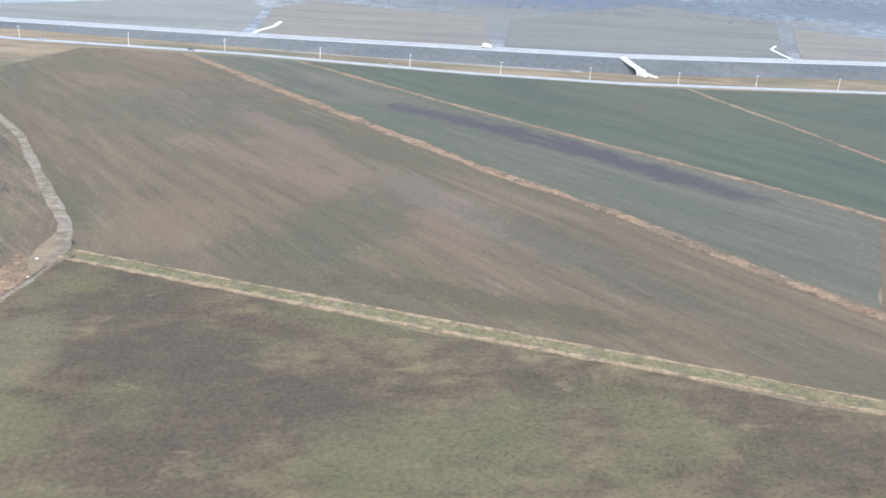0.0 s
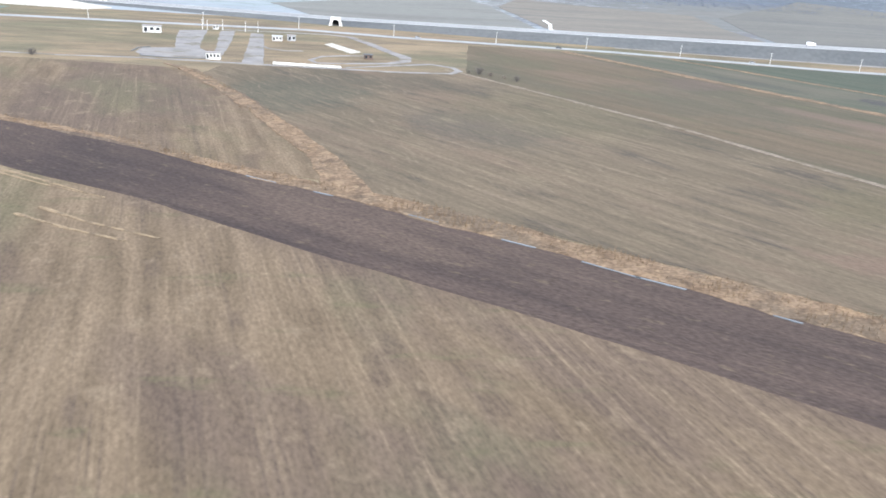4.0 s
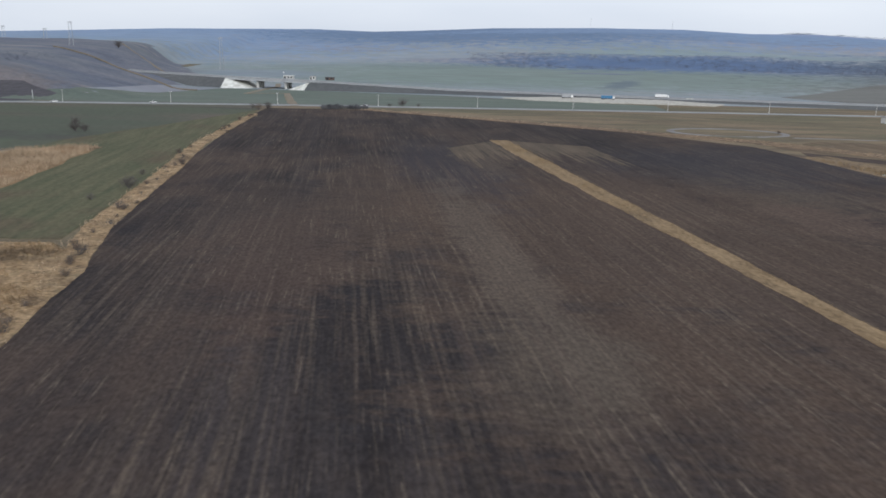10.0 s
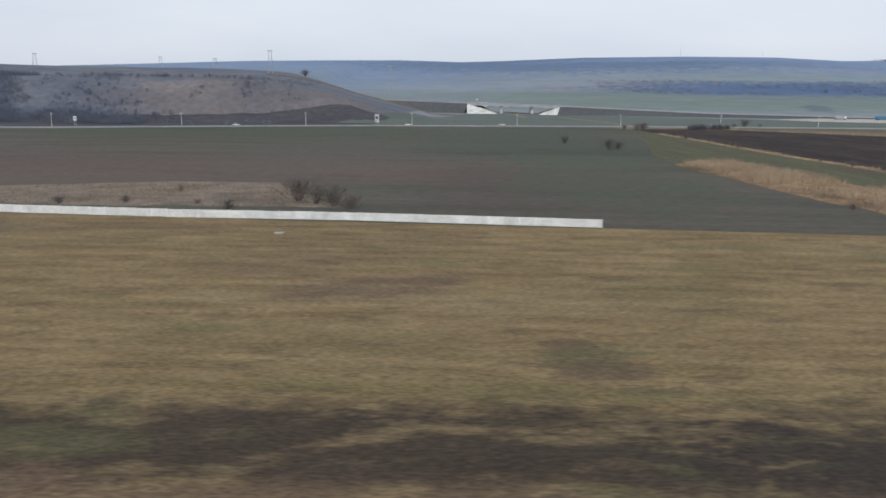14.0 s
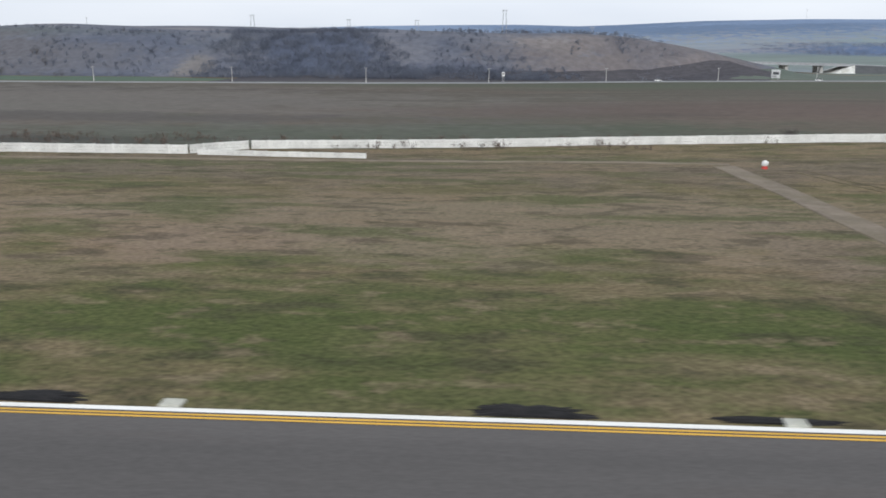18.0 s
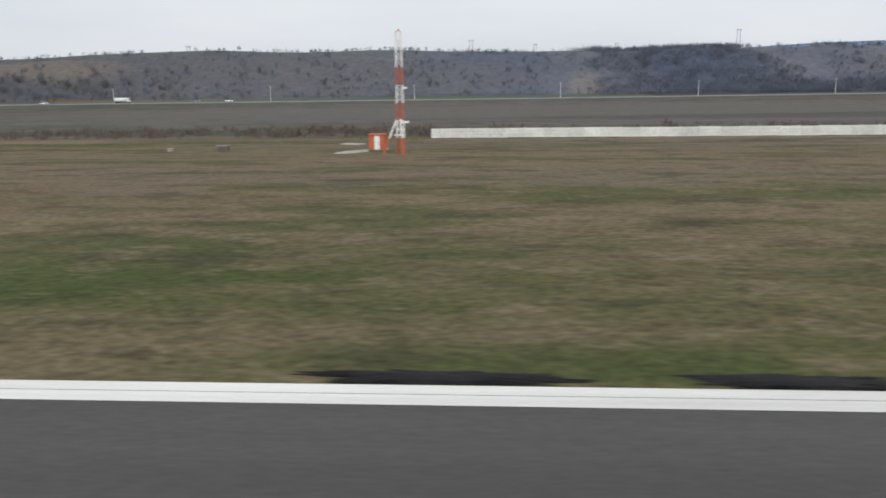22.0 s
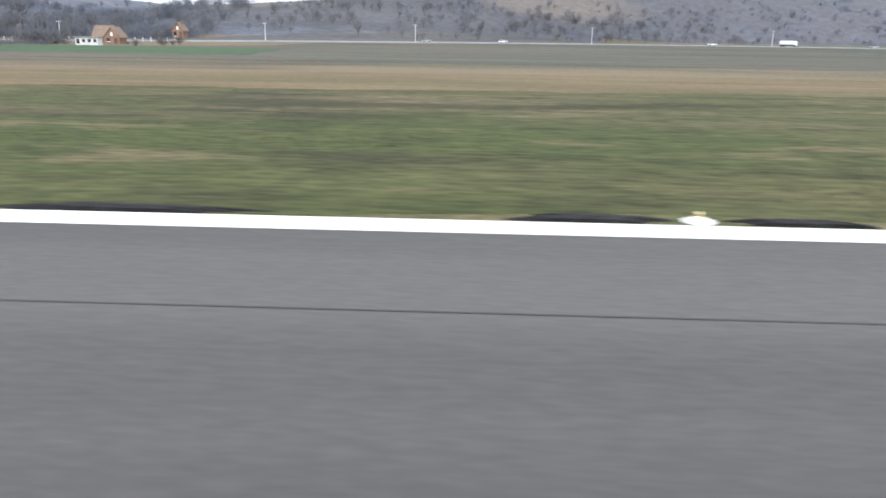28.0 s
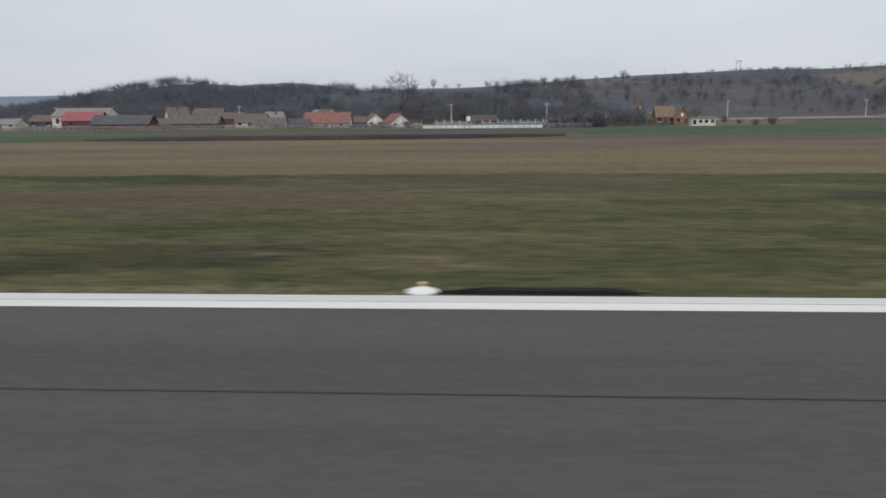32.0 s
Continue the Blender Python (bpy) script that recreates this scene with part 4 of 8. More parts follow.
M["wall_white"] = mat("white_plaster", (0.50, 0.49, 0.47), (0.64, 0.63, 0.60), 0.8, rough=0.9, fine=5.0, grain=0.08)
M["wall_red"] = mat("dark_red_boards", (0.13, 0.038, 0.045), (0.18, 0.052, 0.058), 0.8, rough=0.8, fine=5.0, grain=0.12)
M["wall_brown"] = mat("brown_timber_wall", (0.085, 0.06, 0.05), (0.14, 0.10, 0.085), 0.8, rough=0.9, fine=5.0, grain=0.15)
M["wall_yellow"] = mat("yellow_plaster", (0.26, 0.22, 0.13), (0.33, 0.28, 0.165), 0.8, rough=0.9, fine=5.0, grain=0.08)
M["wall_orange"] = mat("orange_brick_wall", (0.195, 0.118, 0.085), (0.262, 0.165, 0.12), 1.2, rough=0.9, fine=5.0, grain=0.15)
M["greenhouse"] = plain("milky_greenhouse_film", (0.72, 0.74, 0.74), 0.25)


# ---- helpers of the scene ----
def sm(v, a, b):
    t = min(1.0, max(0.0, (v - a) / (b - a)))
    return t * t * (3 - 2 * t)


CREST_X = [-2200, -1480, -1400, -1372, -1350, -1335, -1320, -1300, -1288, -1274, -1230, -1182, -1111, -1054, -1007, -950, -900, -850, -800, -770, -750, -700, -640, -620, -602, -590, -579, -568, -552, -540]
CREST_Z = [4, 1, 0.5, 1, 4, 8, 12, 15, 13.5, 10.5, 11, 11.5, 15, 18.4, 19.5, 20, 19.3, 18.6, 18, 17.6, 18.3, 18.2, 17.8, 17, 14.6, 12, 9, 6.5, 3, 0]
FAR_X = [-3000, -1600, -1200, -1000, -850, -648, -560, -505, -386, -241, -120, -28, 57, 180, 271, 500, 900, 2500]
FAR_Z = [20, 29, 34, 40, 46, 49, 47, 49, 55, 58, 58, 54, 55, 49, 49, 56, 60, 50]
MWAY = [(-3000, 1900, 22), (-900, 660, 16), (-700, 541, 10), (-600, 490, 6.6), (-526, 463, 5.2), (-485, 455, 4.6), (-400, 450, 1.8), (-285, 440, 0.6), (-155, 396, 1.9), (-40, 372, 3.6), (60, 354, 5.2), (130, 347, 6.0), (294, 380, 6.0), (700, 420, 6.0), (2500, 600, 8.0)]
ROAD = [(-2500, 60), (-1500, 165), (-1300, 188), (-1176, 204), (-1152, 207), (-1100, 222), (-1058, 231), (-1005, 243), (-950, 249), (-896, 246), (-851, 247), (-805, 250), (-761, 256), (-717, 260), (-676, 270), (-566, 308), (-474, 326), (-378, 338), (-282, 348), (-168, 355), (-126, 345), (-38, 335), (52, 311), (113, 304), (246, 315), (500, 330), (2500, 400)]


def lerp_list(pts, x, k):
    return float(np.interp(x, [p[0] for p in pts], [p[k] for p in pts]))


END_Y = [337, 440, 540, 600, 660, 720]
END_SHIFT = [0, -12, -37, -62, -92, -125]


def hill_height(x, y):
    """Crest height of the long hill; its end draws back from the valley."""
    shift = float(np.interp(y, END_Y, END_SHIFT)) * sm(x, -760, -640)
    return float(np.interp(x - shift, CREST_X, CREST_Z))


def gz(x, y):
    """Height of the ground."""
    z = -1.15 * sm(-x, 600, 690) * sm(y, 30, 82) * (1 - 0.8 * sm(y, 195, 240))
    if y > 255:
        h = hill_height(x, y)
        toe = 290 + 26 * sm(x, -690, -590) - 45 * sm(-x, 960, 1120)
        near = h * sm(y, toe, 342) + min(1, h / 15.0) * (8.0 - 2.5 * sm(x, -760, -660)) * sm(y, 345, 620)
        near += 1.2 * sm(y, 300, 340) * noise.noise((x * 0.02, y * 0.02, 0.3)) * min(1, h / 10.0)
        f = float(np.interp(x, FAR_X, FAR_Z))
        low = 0.17 * f * sm(y, 500, 800)
        w = sm(y, 740, 1180)
        z += max(near, low) * (1 - w) + f * w
        if y < 720 and -650 < x < -520:
            my, mz = lerp_list(MWAY, x, 1), lerp_list(MWAY, x, 2)
            d = abs(y - my)
            w = (1 - sm(d, 9, 30)) * sm(x, -650, -600)
            z = z * (1 - w) + min(z, mz - 0.3) * w
        z += 1.5 * sm(y, 420, 520) * noise.noise((x * 0.008, y * 0.008, 1.7)) * (1 - sm(y, 950, 1150))
    return z


def finish(name, bm, material, parent=None, smooth=False):
    me = bpy.data.meshes.new(name)
    bm.to_mesh(me)
    bm.free()
    for mm in (material if isinstance(material, (list, tuple)) else [material]):
        me.materials.append(mm)
    if smooth:
        me.shade_smooth()
    ob = new(name, me)
    if parent is not None:
        ob.parent = parent
    return ob


def part(name, bm, material, parent, label=""):
    ob = finish(name, bm, material, parent)
    if label:
        ob["label"] = label
    return ob


def raw(name, verts, faces, material, parent=None):
    me = bpy.data.meshes.new(name)
    me.from_pydata(verts, [], faces)
    me.update()
    for mm in (material if isinstance(material, (list, tuple)) else [material]):
        me.materials.append(mm)
    ob = new(name, me)
    if parent is not None:
        ob.parent = parent
    return ob


def tri_soup(name, co, material, parent=None):
    """co: array (n, 3, 3) of triangles."""
    n = len(co)
    me = bpy.data.meshes.new(name)
    me.vertices.add(n * 3)
    me.vertices.foreach_set("co", np.asarray(co, dtype=np.float32).ravel())
    me.loops.add(n * 3)
    me.loops.foreach_set("vertex_index", np.arange(n * 3, dtype=np.int32))
    me.polygons.add(n)
    me.polygons.foreach_set("loop_start", np.arange(0, n * 3, 3, dtype=np.int32))
    me.update()
    me.validate()
    me.materials.append(material)
    ob = new(name, me)
    if parent is not None:
        ob.parent = parent
    return ob


def box(bm, x0, x1, y0, y1, z0, z1, bevel=0.0):
    r = bmesh.ops.create_cube(bm, size=1.0, matrix=Matrix.LocRotScale(((x0 + x1) / 2, (y0 + y1) / 2, (z0 + z1) / 2), None, (x1 - x0, y1 - y0, z1 - z0)))
    if bevel:
        es = list({e for v in r["verts"] for e in v.link_edges})
        bmesh.ops.bevel(bm, geom=es, offset=bevel, segments=1, affect="EDGES")


def tube(bm, a, b, r0, r1, n=6):
    a, b = Vector(a), Vector(b)
    d = b - a
    q = d.to_track_quat("Z", "Y").to_matrix().to_4x4()
    bmesh.ops.create_cone(bm, cap_ends=True, segments=n, radius1=r0, radius2=max(r1, 0.001), depth=d.length, matrix=Matrix.Translation((a + b) / 2) @ q)


def frustum(bm, x, y, z0, z1, r0, r1, n=12):
    bmesh.ops.create_cone(bm, cap_ends=True, segments=n, radius1=r0, radius2=r1, depth=z1 - z0, matrix=Matrix.Translation((x, y, (z0 + z1) / 2)))


def empty(name, x, y, z, label, category, group="", turn=0.0):
    e = new(name)
    e.empty_display_size = 0.2
    e.matrix_world = pose(x, y, z, 0, 0, turn)
    return tagged(e, label, category, group)


def rough_outline(pts, step, wob, closed=True):
    out = []
    n = len(pts)
    for i in range(n if closed else n - 1):
        a, b = Vector(pts[i]), Vector(pts[(i + 1) % n])
        k = max(1, int((b - a).length / step))
        nrm = Vector((-(b - a).y, (b - a).x)).normalized() if (b - a).length > 0 else Vector((0, 0))
        for j in range(k):
            p = a.lerp(b, j / k)
            if wob:
                p = p + nrm * wob * (noise.noise((p.x * 0.11, p.y * 0.11, 5.0)) + 0.6 * noise.noise((p.x * 0.5, p.y * 0.5, 9.0)))
            out.append(p)
    if not closed:
        out.append(Vector(pts[-1]))
    return out


from mathutils import geometry


def sheet(name, pts, material, lift, step=4.0, wob=0.8, grid=7.0, label="", category="field", kind="structure", flare=0.2):
    """A thin piece of ground cover, laid on the ground at a small lift."""
    ring = rough_outline(pts, step, wob)
    n = len(ring)
    xs, ys = [p.x for p in ring], [p.y for p in ring]
    inner = []
    ax, ay = np.array(xs), np.array(ys)
    gx = np.arange(min(xs) + grid / 2, max(xs), grid)
    gy = np.arange(min(ys) + grid / 2, max(ys), grid)
    for yy in gy:
        cross = []
        for i in range(n):
            y0, y1 = ys[i], ys[(i + 1) % n]
            if (y0 > yy) != (y1 > yy):
                cross.append(xs[i] + (yy - y0) / (y1 - y0) * (xs[(i + 1) % n] - xs[i]))
        cross.sort()
        for a, b in zip(cross[::2], cross[1::2]):
            for xx in gx:
                if a + grid * 0.4 < xx < b - grid * 0.4:
                    inner.append(Vector((xx, yy)))
    res = geometry.delaunay_2d_cdt(ring + inner, [], [list(range(n))], 1, 1e-4)
    verts = [(v.x, v.y, gz(v.x, v.y) + lift) for v in res[0]]
    faces = [list(f) for f in res[2]]
    # the edge slopes down into the ground
    area = sum(xs[i] * ys[(i + 1) % n] - xs[(i + 1) % n] * ys[i] for i in range(n))
    turn = 1 if area > 0 else -1
    flare = min(flare, lift * 1.3)
    base = len(verts)
    for i in range(n):
        d = (ring[(i + 1) % n] - ring[i - 1]).normalized()
        ox, oy = xs[i] + d.y * turn * flare, ys[i] - d.x * turn * flare
        verts.append((xs[i], ys[i], gz(xs[i], ys[i]) + lift))
        verts.append((ox, oy, gz(ox, oy) - 0.02))
    for i in range(n):
        a, b = base + 2 * i, base + 2 * ((i + 1) % n)
        faces.append([a, a + 1, b + 1, b] if turn > 0 else [b, b + 1, a + 1, a])
    ob = raw(name, verts, faces, material)
    return tagged(ob, label, category, kind=kind)


def ribbon_pts(line, w):
    """Outline of a strip along a polyline, half width w (number or list)."""
    n = len(line)
    lefts, rights = [], []
    for i, p in enumerate(line):
        a, b = Vector(line[max(0, i - 1)]), Vector(line[min(n - 1, i + 1)])
        d = (b - a).normalized()
        h = w[i] if isinstance(w, (list, tuple)) else w
        lefts.append((p[0] - d.y * h, p[1] + d.x * h))
        rights.append((p[0] + d.y * h, p[1] - d.x * h))
    return lefts + rights[::-1]


def ribbon(name, line, w, material, lift, wob=0.0, step=4.0, label="", category="road", grid=6.0):
    half = min(w) if isinstance(w, (list, tuple)) else w
    return sheet(name, ribbon_pts(line, w), material, lift, step, wob, grid, label, category, flare=0.15 * half)


def inside(px, py, poly):
    """Boolean array: which points lie in the polygon."""
    res = np.zeros(len(px), bool)
    n = len(poly)
    for i in range(n):
        x0, y0 = poly[i]
        x1, y1 = poly[(i + 1) % n]
        c = ((y0 > py) != (y1 > py)) & (px < (x1 - x0) * (py - y0) / ((y1 - y0) if y1 != y0 else 1e-9) + x0)
        res ^= c
    return res


gz_v = np.vectorize(gz, otypes=[float])


def blades(name, poly, density, h0, h1, width, material, label, lean=0.25, seed=1, category="grass", clump=0.0):
    """Upright blades scattered over a polygon, one mesh."""
    rs = np.random.RandomState(seed)
    xs = [p[0] for p in poly]
    ys = [p[1] for p in poly]
    n = int((max(xs) - min(xs)) * (max(ys) - min(ys)) * density)
    px = rs.uniform(min(xs), max(xs), n)
    py = rs.uniform(min(ys), max(ys), n)
    if clump:
        px = px + rs.normal(0, clump, n)
        py = py + rs.normal(0, clump, n)
    k = inside(px, py, poly)
    px, py = px[k], py[k]
    n = len(px)
    patch = np.array([noise.noise((a * 0.12, b * 0.12, seed)) for a, b in zip(px, py)])
    k = rs.uniform(-0.55, 0.45, n) < patch
    px, py, patch = px[k], py[k], patch[k]
    n = len(px)
    pz = gz_v(px, py)
    h = rs.uniform(h0, h1, n) * (0.8 + 0.5 * patch)
    ang = rs.uniform(0, np.pi, n)
    dx, dy = np.cos(ang) * width * rs.uniform(0.6, 1.4, n), np.sin(ang) * width * rs.uniform(0.6, 1.4, n)
    co = np.zeros((n, 3, 3))
    co[:, 0] = np.stack([px - dx, py - dy, pz - 0.02], 1)
    co[:, 1] = np.stack([px + dx, py + dy, pz - 0.02], 1)
    co[:, 2] = np.stack([px + rs.normal(0, lean, n) * h, py + rs.normal(0, lean, n) * h, pz + h], 1)
    return tagged(tri_soup(name, co, material), label, category, kind="stuff")


# ---- the ground: one sheet to the horizon ----
gxl = [-4500, -3500, -2800, -2300, -2000, -1800, -1650, -1550] + list(range(-1500, 361, 6)) + [400, 460, 540, 640, 800, 1000, 1300, 1700, 2200, 3000]
gyl = [-3000, -1500, -800, -400, -200, -100, -50] + list(range(-25, 420, 5)) + list(range(420, 760, 12)) + list(range(760, 1200, 12)) + [1220, 1260, 1320] + [1400, 1600, 2000, 2600, 3400, 4400]
gv = [(x, y, gz(x, y)) for y in gyl for x in gxl]
nx = len(gxl)
gf, gm = [], []
for j in range(len(gyl) - 1):
    for i in range(nx - 1):
        gf.append((j * nx + i, j * nx + i + 1, (j + 1) * nx + i + 1, (j + 1) * nx + i))
        cx, cy = (gxl[i] + gxl[i + 1]) / 2, (gyl[j] + gyl[j + 1]) / 2
        wob = 25 * noise.noise((cx * 0.012, cy * 0.012, 3.3))
        h = hill_height(cx, cy)
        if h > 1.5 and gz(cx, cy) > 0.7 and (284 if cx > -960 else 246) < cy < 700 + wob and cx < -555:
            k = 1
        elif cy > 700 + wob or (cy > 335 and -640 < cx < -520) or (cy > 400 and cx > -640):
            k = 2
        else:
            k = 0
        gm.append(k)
# Hill and far land get the materials with haze in their colour.
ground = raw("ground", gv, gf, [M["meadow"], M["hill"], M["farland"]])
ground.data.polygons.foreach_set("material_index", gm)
ground.data.shade_smooth()
tagged(ground, "winter farmland rising to scrubby and wooded hills", "ground", kind="structure")

# ---- fields and ground cover, from the start of the flight to the runway ----
sheet("field_1", [(-41, 108), (-10, 96.5), (11, 87.7), (39, 75.2), (75, 58), (260, 20), (300, 60), (160, 120), (104, 133), (73, 89), (63, 106), (49, 134), (29, 164), (5, 208), (-22, 256), (-60, 327), (-100, 330), (-112, 250), (-90, 212), (-70, 178), (-53, 141), (-44, 121)], M["fieldN"], 0.05, label="grey-brown field with faint green sprouting rows", wob=0.6)
sheet("field_2", [(73, 89), (104, 133), (94, 153), (74, 181), (54, 210), (34, 240), (7, 283), (-20, 322), (-60, 327), (-22, 256), (5, 208), (29, 164), (49, 134), (63, 106)], M["olivefield"], 0.07, label="olive fallow field with a dark band of damp soil")
sheet("field_3", [(104, 133), (141, 150), (141, 184), (140, 227), (136, 296), (105, 300), (52, 307), (-15, 322), (7, 283), (34, 240), (54, 210), (74, 181), (94, 153)], M["wheat"], 0.09, label="field of green winter wheat")
sheet("field_4", [(143, 150), (330, 120), (420, 300), (246, 310), (139, 297), (142, 227)], M["wheat"], 0.1, label="field of green winter wheat beside the road")
sheet("field_5", [(-39, 107), (-14, 94.5), (10, 83.3), (30, 75.4), (56, 64), (90, 48), (230, 0), (200, -90), (-60, -90), (-57, 45), (-55, 60), (-47, 83), (-43, 98)], M["scrubgrass"], 0.045, wob=0.8, label="mottled rough pasture in brown and green")
ribbon("bank", [(-40, 108), (-12, 95.5), (10, 85.6), (35, 75.2), (57, 65.6), (100, 46), (170, 15)], [1.2, 1.4, 1.9, 1.6, 1.5, 1.6, 1.6], M["bank"], 0.14, wob=0.7, step=1.2, label="grassy bank between two fields", category="bank", grid=3.0)
BANK = [(-40, 108), (-12, 95.5), (10, 85.6), (35, 75.2), (57, 65.6), (100, 46), (170, 15)]
for k, w in ((1.45, 0.26), (-1.4, 0.36)):
    ribbon("bank_edge", [(x + 0.4 * k, y + 0.916 * k) for x, y in BANK], [w, w, w * 1.2, w, w * 0.9, w, w], M["palestraw"], 0.19, wob=0.4, step=1.0, label="pale dry grass along the edge of the bank", category="bank", grid=3.0)
sheet("field_6", [(-44, 119), (-53, 139), (-70, 176), (-90, 209), (-112, 246), (-150, 246), (-186, 244), (-190, 222), (-174, 190), (-160, 158), (-152, 134), (-148, 117), (-136, 110), (-120, 99), (-95, 81), (-76, 67), (-66, 63), (-58, 66), (-51, 77), (-46, 91)], M["brownfield"], 0.05, label="brown-green field with long seed rows")
sheet("reed_bed", [(-46, 108), (-47, 90), (-51, 76), (-59, 65), (-66, 62), (-76, 66), (-95, 80), (-120, 99), (-137, 113), (-155, 123), (-175, 136), (-195, 150), (-230, 170), (-268, 190), (-266, 185), (-228, 164), (-192, 146), (-170, 128), (-153, 117), (-136, 103.5), (-121, 92.5), (-108, 82), (-96, 72), (-84, 63), (-72, 55), (-62, 48), (-55, 52), (-53, 62), (-50, 70), (-44, 84), (-42, 100)], M["oldreed"], 0.12, wob=1.1, step=1.5, grid=4.0, label="band of dry orange reeds along a ditch", category="reeds")
ribbon("reed_bank", [(-202, 240), (-196, 233), (-187, 216), (-178, 198), (-169, 178), (-161, 158), (-153, 138), (-148, 116)], [0.6, 1.0, 1.4, 1.7, 2.0, 2.3, 2.6, 3.4], M["oldreed"], 0.14, wob=0.9, step=1.5, grid=4.0, label="narrow bank of dry reeds", category="reeds")
ribbon("reed_bank", [(-60, 327), (-22, 256), (5, 208), (29, 164), (49, 134), (63, 106), (73, 89), (100, 40)], [2, 2, 1.8, 1.6, 1.5, 1.6, 1.7, 1.8], M["oldreed"], 0.15, wob=1.1, step=1.5, grid=4.0, label="narrow bank of dry reeds between fields", category="reeds")
ribbon("reed_bank", [(-15, 320), (7, 283), (34, 240), (54, 210), (74, 181), (94, 153), (106, 131), (130, 80)], [1, 1.2, 1.2, 1.0, 1.0, 1.0, 1.0, 1], M["oldreed"], 0.155, wob=0.9, step=1.5, grid=4.0, label="thin bank of dry reeds between fields", category="reeds")
ribbon("reed_bank", [(136, 288), (140, 227), (141, 184), (142, 130)], 0.8, M["oldreed"], 0.15, wob=0.9, step=1.5, grid=4.0, label="thin bank of dry grass in the wheat", category="reeds")
sheet("field_7", [(-192, 232), (-184, 215), (-174, 196), (-165, 175), (-158, 158), (-150, 122), (-175, 133.5), (-230, 167), (-268, 187), (-300, 218), (-280, 238), (-230, 237)], M["stubble2"], 0.06, label="tan fallow field below the rest area")
sheet("field_8", [(-295, 210), (-263, 184), (-227, 164.5), (-190, 145), (-168, 127), (-152, 117), (-136, 103.5), (-121, 92.5), (-108, 82), (-96, 72), (-84, 63), (-72, 55), (-40, 34), (-20, -60), (-60, -60), (-94, 45), (-110, 59), (-131, 75.5), (-154, 92), (-178, 111), (-200, 124), (-214, 134), (-250, 163), (-283, 190), (-296, 201)], M["ploughG"], 0.055, wob=0.4, label="strip of dark freshly ploughed soil")
sheet("field_9", [(-94, 45), (-110, 59), (-131, 75.5), (-154, 92), (-178, 111), (-200, 124), (-214, 134), (-250, 163), (-283, 190), (-300, 206), (-300.5, 200), (-287, 137), (-279, 90), (-274, 66), (-270.5, 50), (-262, 0), (-255, -60), (-60, -60)], M["stubble2"], 0.05, wob=0.3, label="tan stubble field with tractor lines")
for k, (line, w) in enumerate((([(-244.1, 116), (-240.5, 98), (-237.5, 83.5)], 0.26), ([(-238.9, 103), (-236.1, 91.4)], 0.22), ([(-273.7, 169), (-263, 122), (-254.5, 84), (-248.7, 51.7), (-246, 36)], 0.22), ([(-275.4, 168), (-264.8, 121.6), (-256.3, 83.6), (-250.5, 51.4), (-248, 36)], 0.2), ([(-262, 100), (-258, 76), (-254, 51), (-252, 36)], 0.16), ([(-214, 130), (-199, 122), (-186, 113)], 0.28), ([(-206, 125), (-194, 117), (-183, 111)], 0.2), ([(-190, 106), (-183, 101), (-172, 95)], 0.2), ([(-192, 103), (-184, 98), (-176, 94)], 0.2), ([(-251, 128), (-247, 108), (-244, 92)], 0.16))):
    ribbon("straw_row", line, w, M["palestraw"], 0.09 + 0.006 * k, wob=0.3, grid=3.0, step=0.8, label="pale row of spilled straw", category="straw")
sheet("field_edge", [(-299, 199), (-287, 137), (-279, 90), (-274, 66), (-270.5, 50), (-262, 0), (-249, 0), (-257, 51), (-264, 85), (-275, 137), (-285, 183), (-291, 203)], M["stubble"], 0.075, wob=0.7, step=1.5, grid=4.0, label="golden margin of rough dry grass along the plough edge", category="grass")
sheet("field_10", [(-301, 208), (-304, 219), (-333, 250), (-379, 281), (-428, 313), (-466, 311), (-461, 275), (-447, 200), (-438, 155), (-427, 98), (-419, 78), (-414, 54), (-410, 37), (-400, -60), (-256, -60), (-270.5, 50), (-274, 66), (-279, 90), (-287, 137)], M["plough"], 0.06, wob=0.4, label="large dark ploughed field")
ribbon("grass_strip", [(-373.5, 217.5), (-365.2, 180), (-355, 136), (-346.9, 102), (-341.7, 79), (-337.9, 62), (-334.2, 46), (-327.2, 10), (-321, -30)], [2.6, 2.4, 2.0, 1.6, 1.5, 1.4, 1.3, 1.2, 1.2], M["strip"], 0.1, wob=0.45, step=1.0, grid=4.0, label="unploughed strip of tan grass in the dark field", category="grass")
comb = random.Random(5)
for far, near in ((((-386, 197), (-375.5, 215)), 40), (((-371.5, 217), (-350, 209)), 44)):
    a, b = Vector(far[0]), Vector(far[1])
    teeth = 25
    edge = []
    for k in range(teeth, -1, -1):
        p = a.lerp(b, k / teeth)
        for reach in (comb.uniform(0.6, 1.0),) if k % 2 else (comb.uniform(0.3, 0.6),):
            edge.append((p.x + 0.2 * near * reach + comb.uniform(-0.4, 0.4), p.y - near * reach))
    sheet("stubble_patch", [tuple(a), tuple(b)] + edge, M["combed"], 0.075, wob=0.3, step=1.5, grid=4.0, label="tan stubble left at the head of the plough", category="stubble")
sheet("field_11", [(-304, 219), (-280, 240), (-225, 240), (-186, 246), (-112, 250), (-103, 332), (-168, 350), (-282, 343), (-378, 333), (-430, 326), (-428, 314), (-379, 282), (-333, 251)], M["meadow"], 0.04, label="rough brown meadow beside the main road")
ribbon("reed_bank", [(-430, 317), (-380, 286), (-335, 256), (-300, 232), (-270, 200)], [2.5, 3, 4, 5, 4], M["oldreed"], 0.12, wob=1.2, grid=5.0, label="bank of dry reeds beyond the ploughed field", category="reeds")

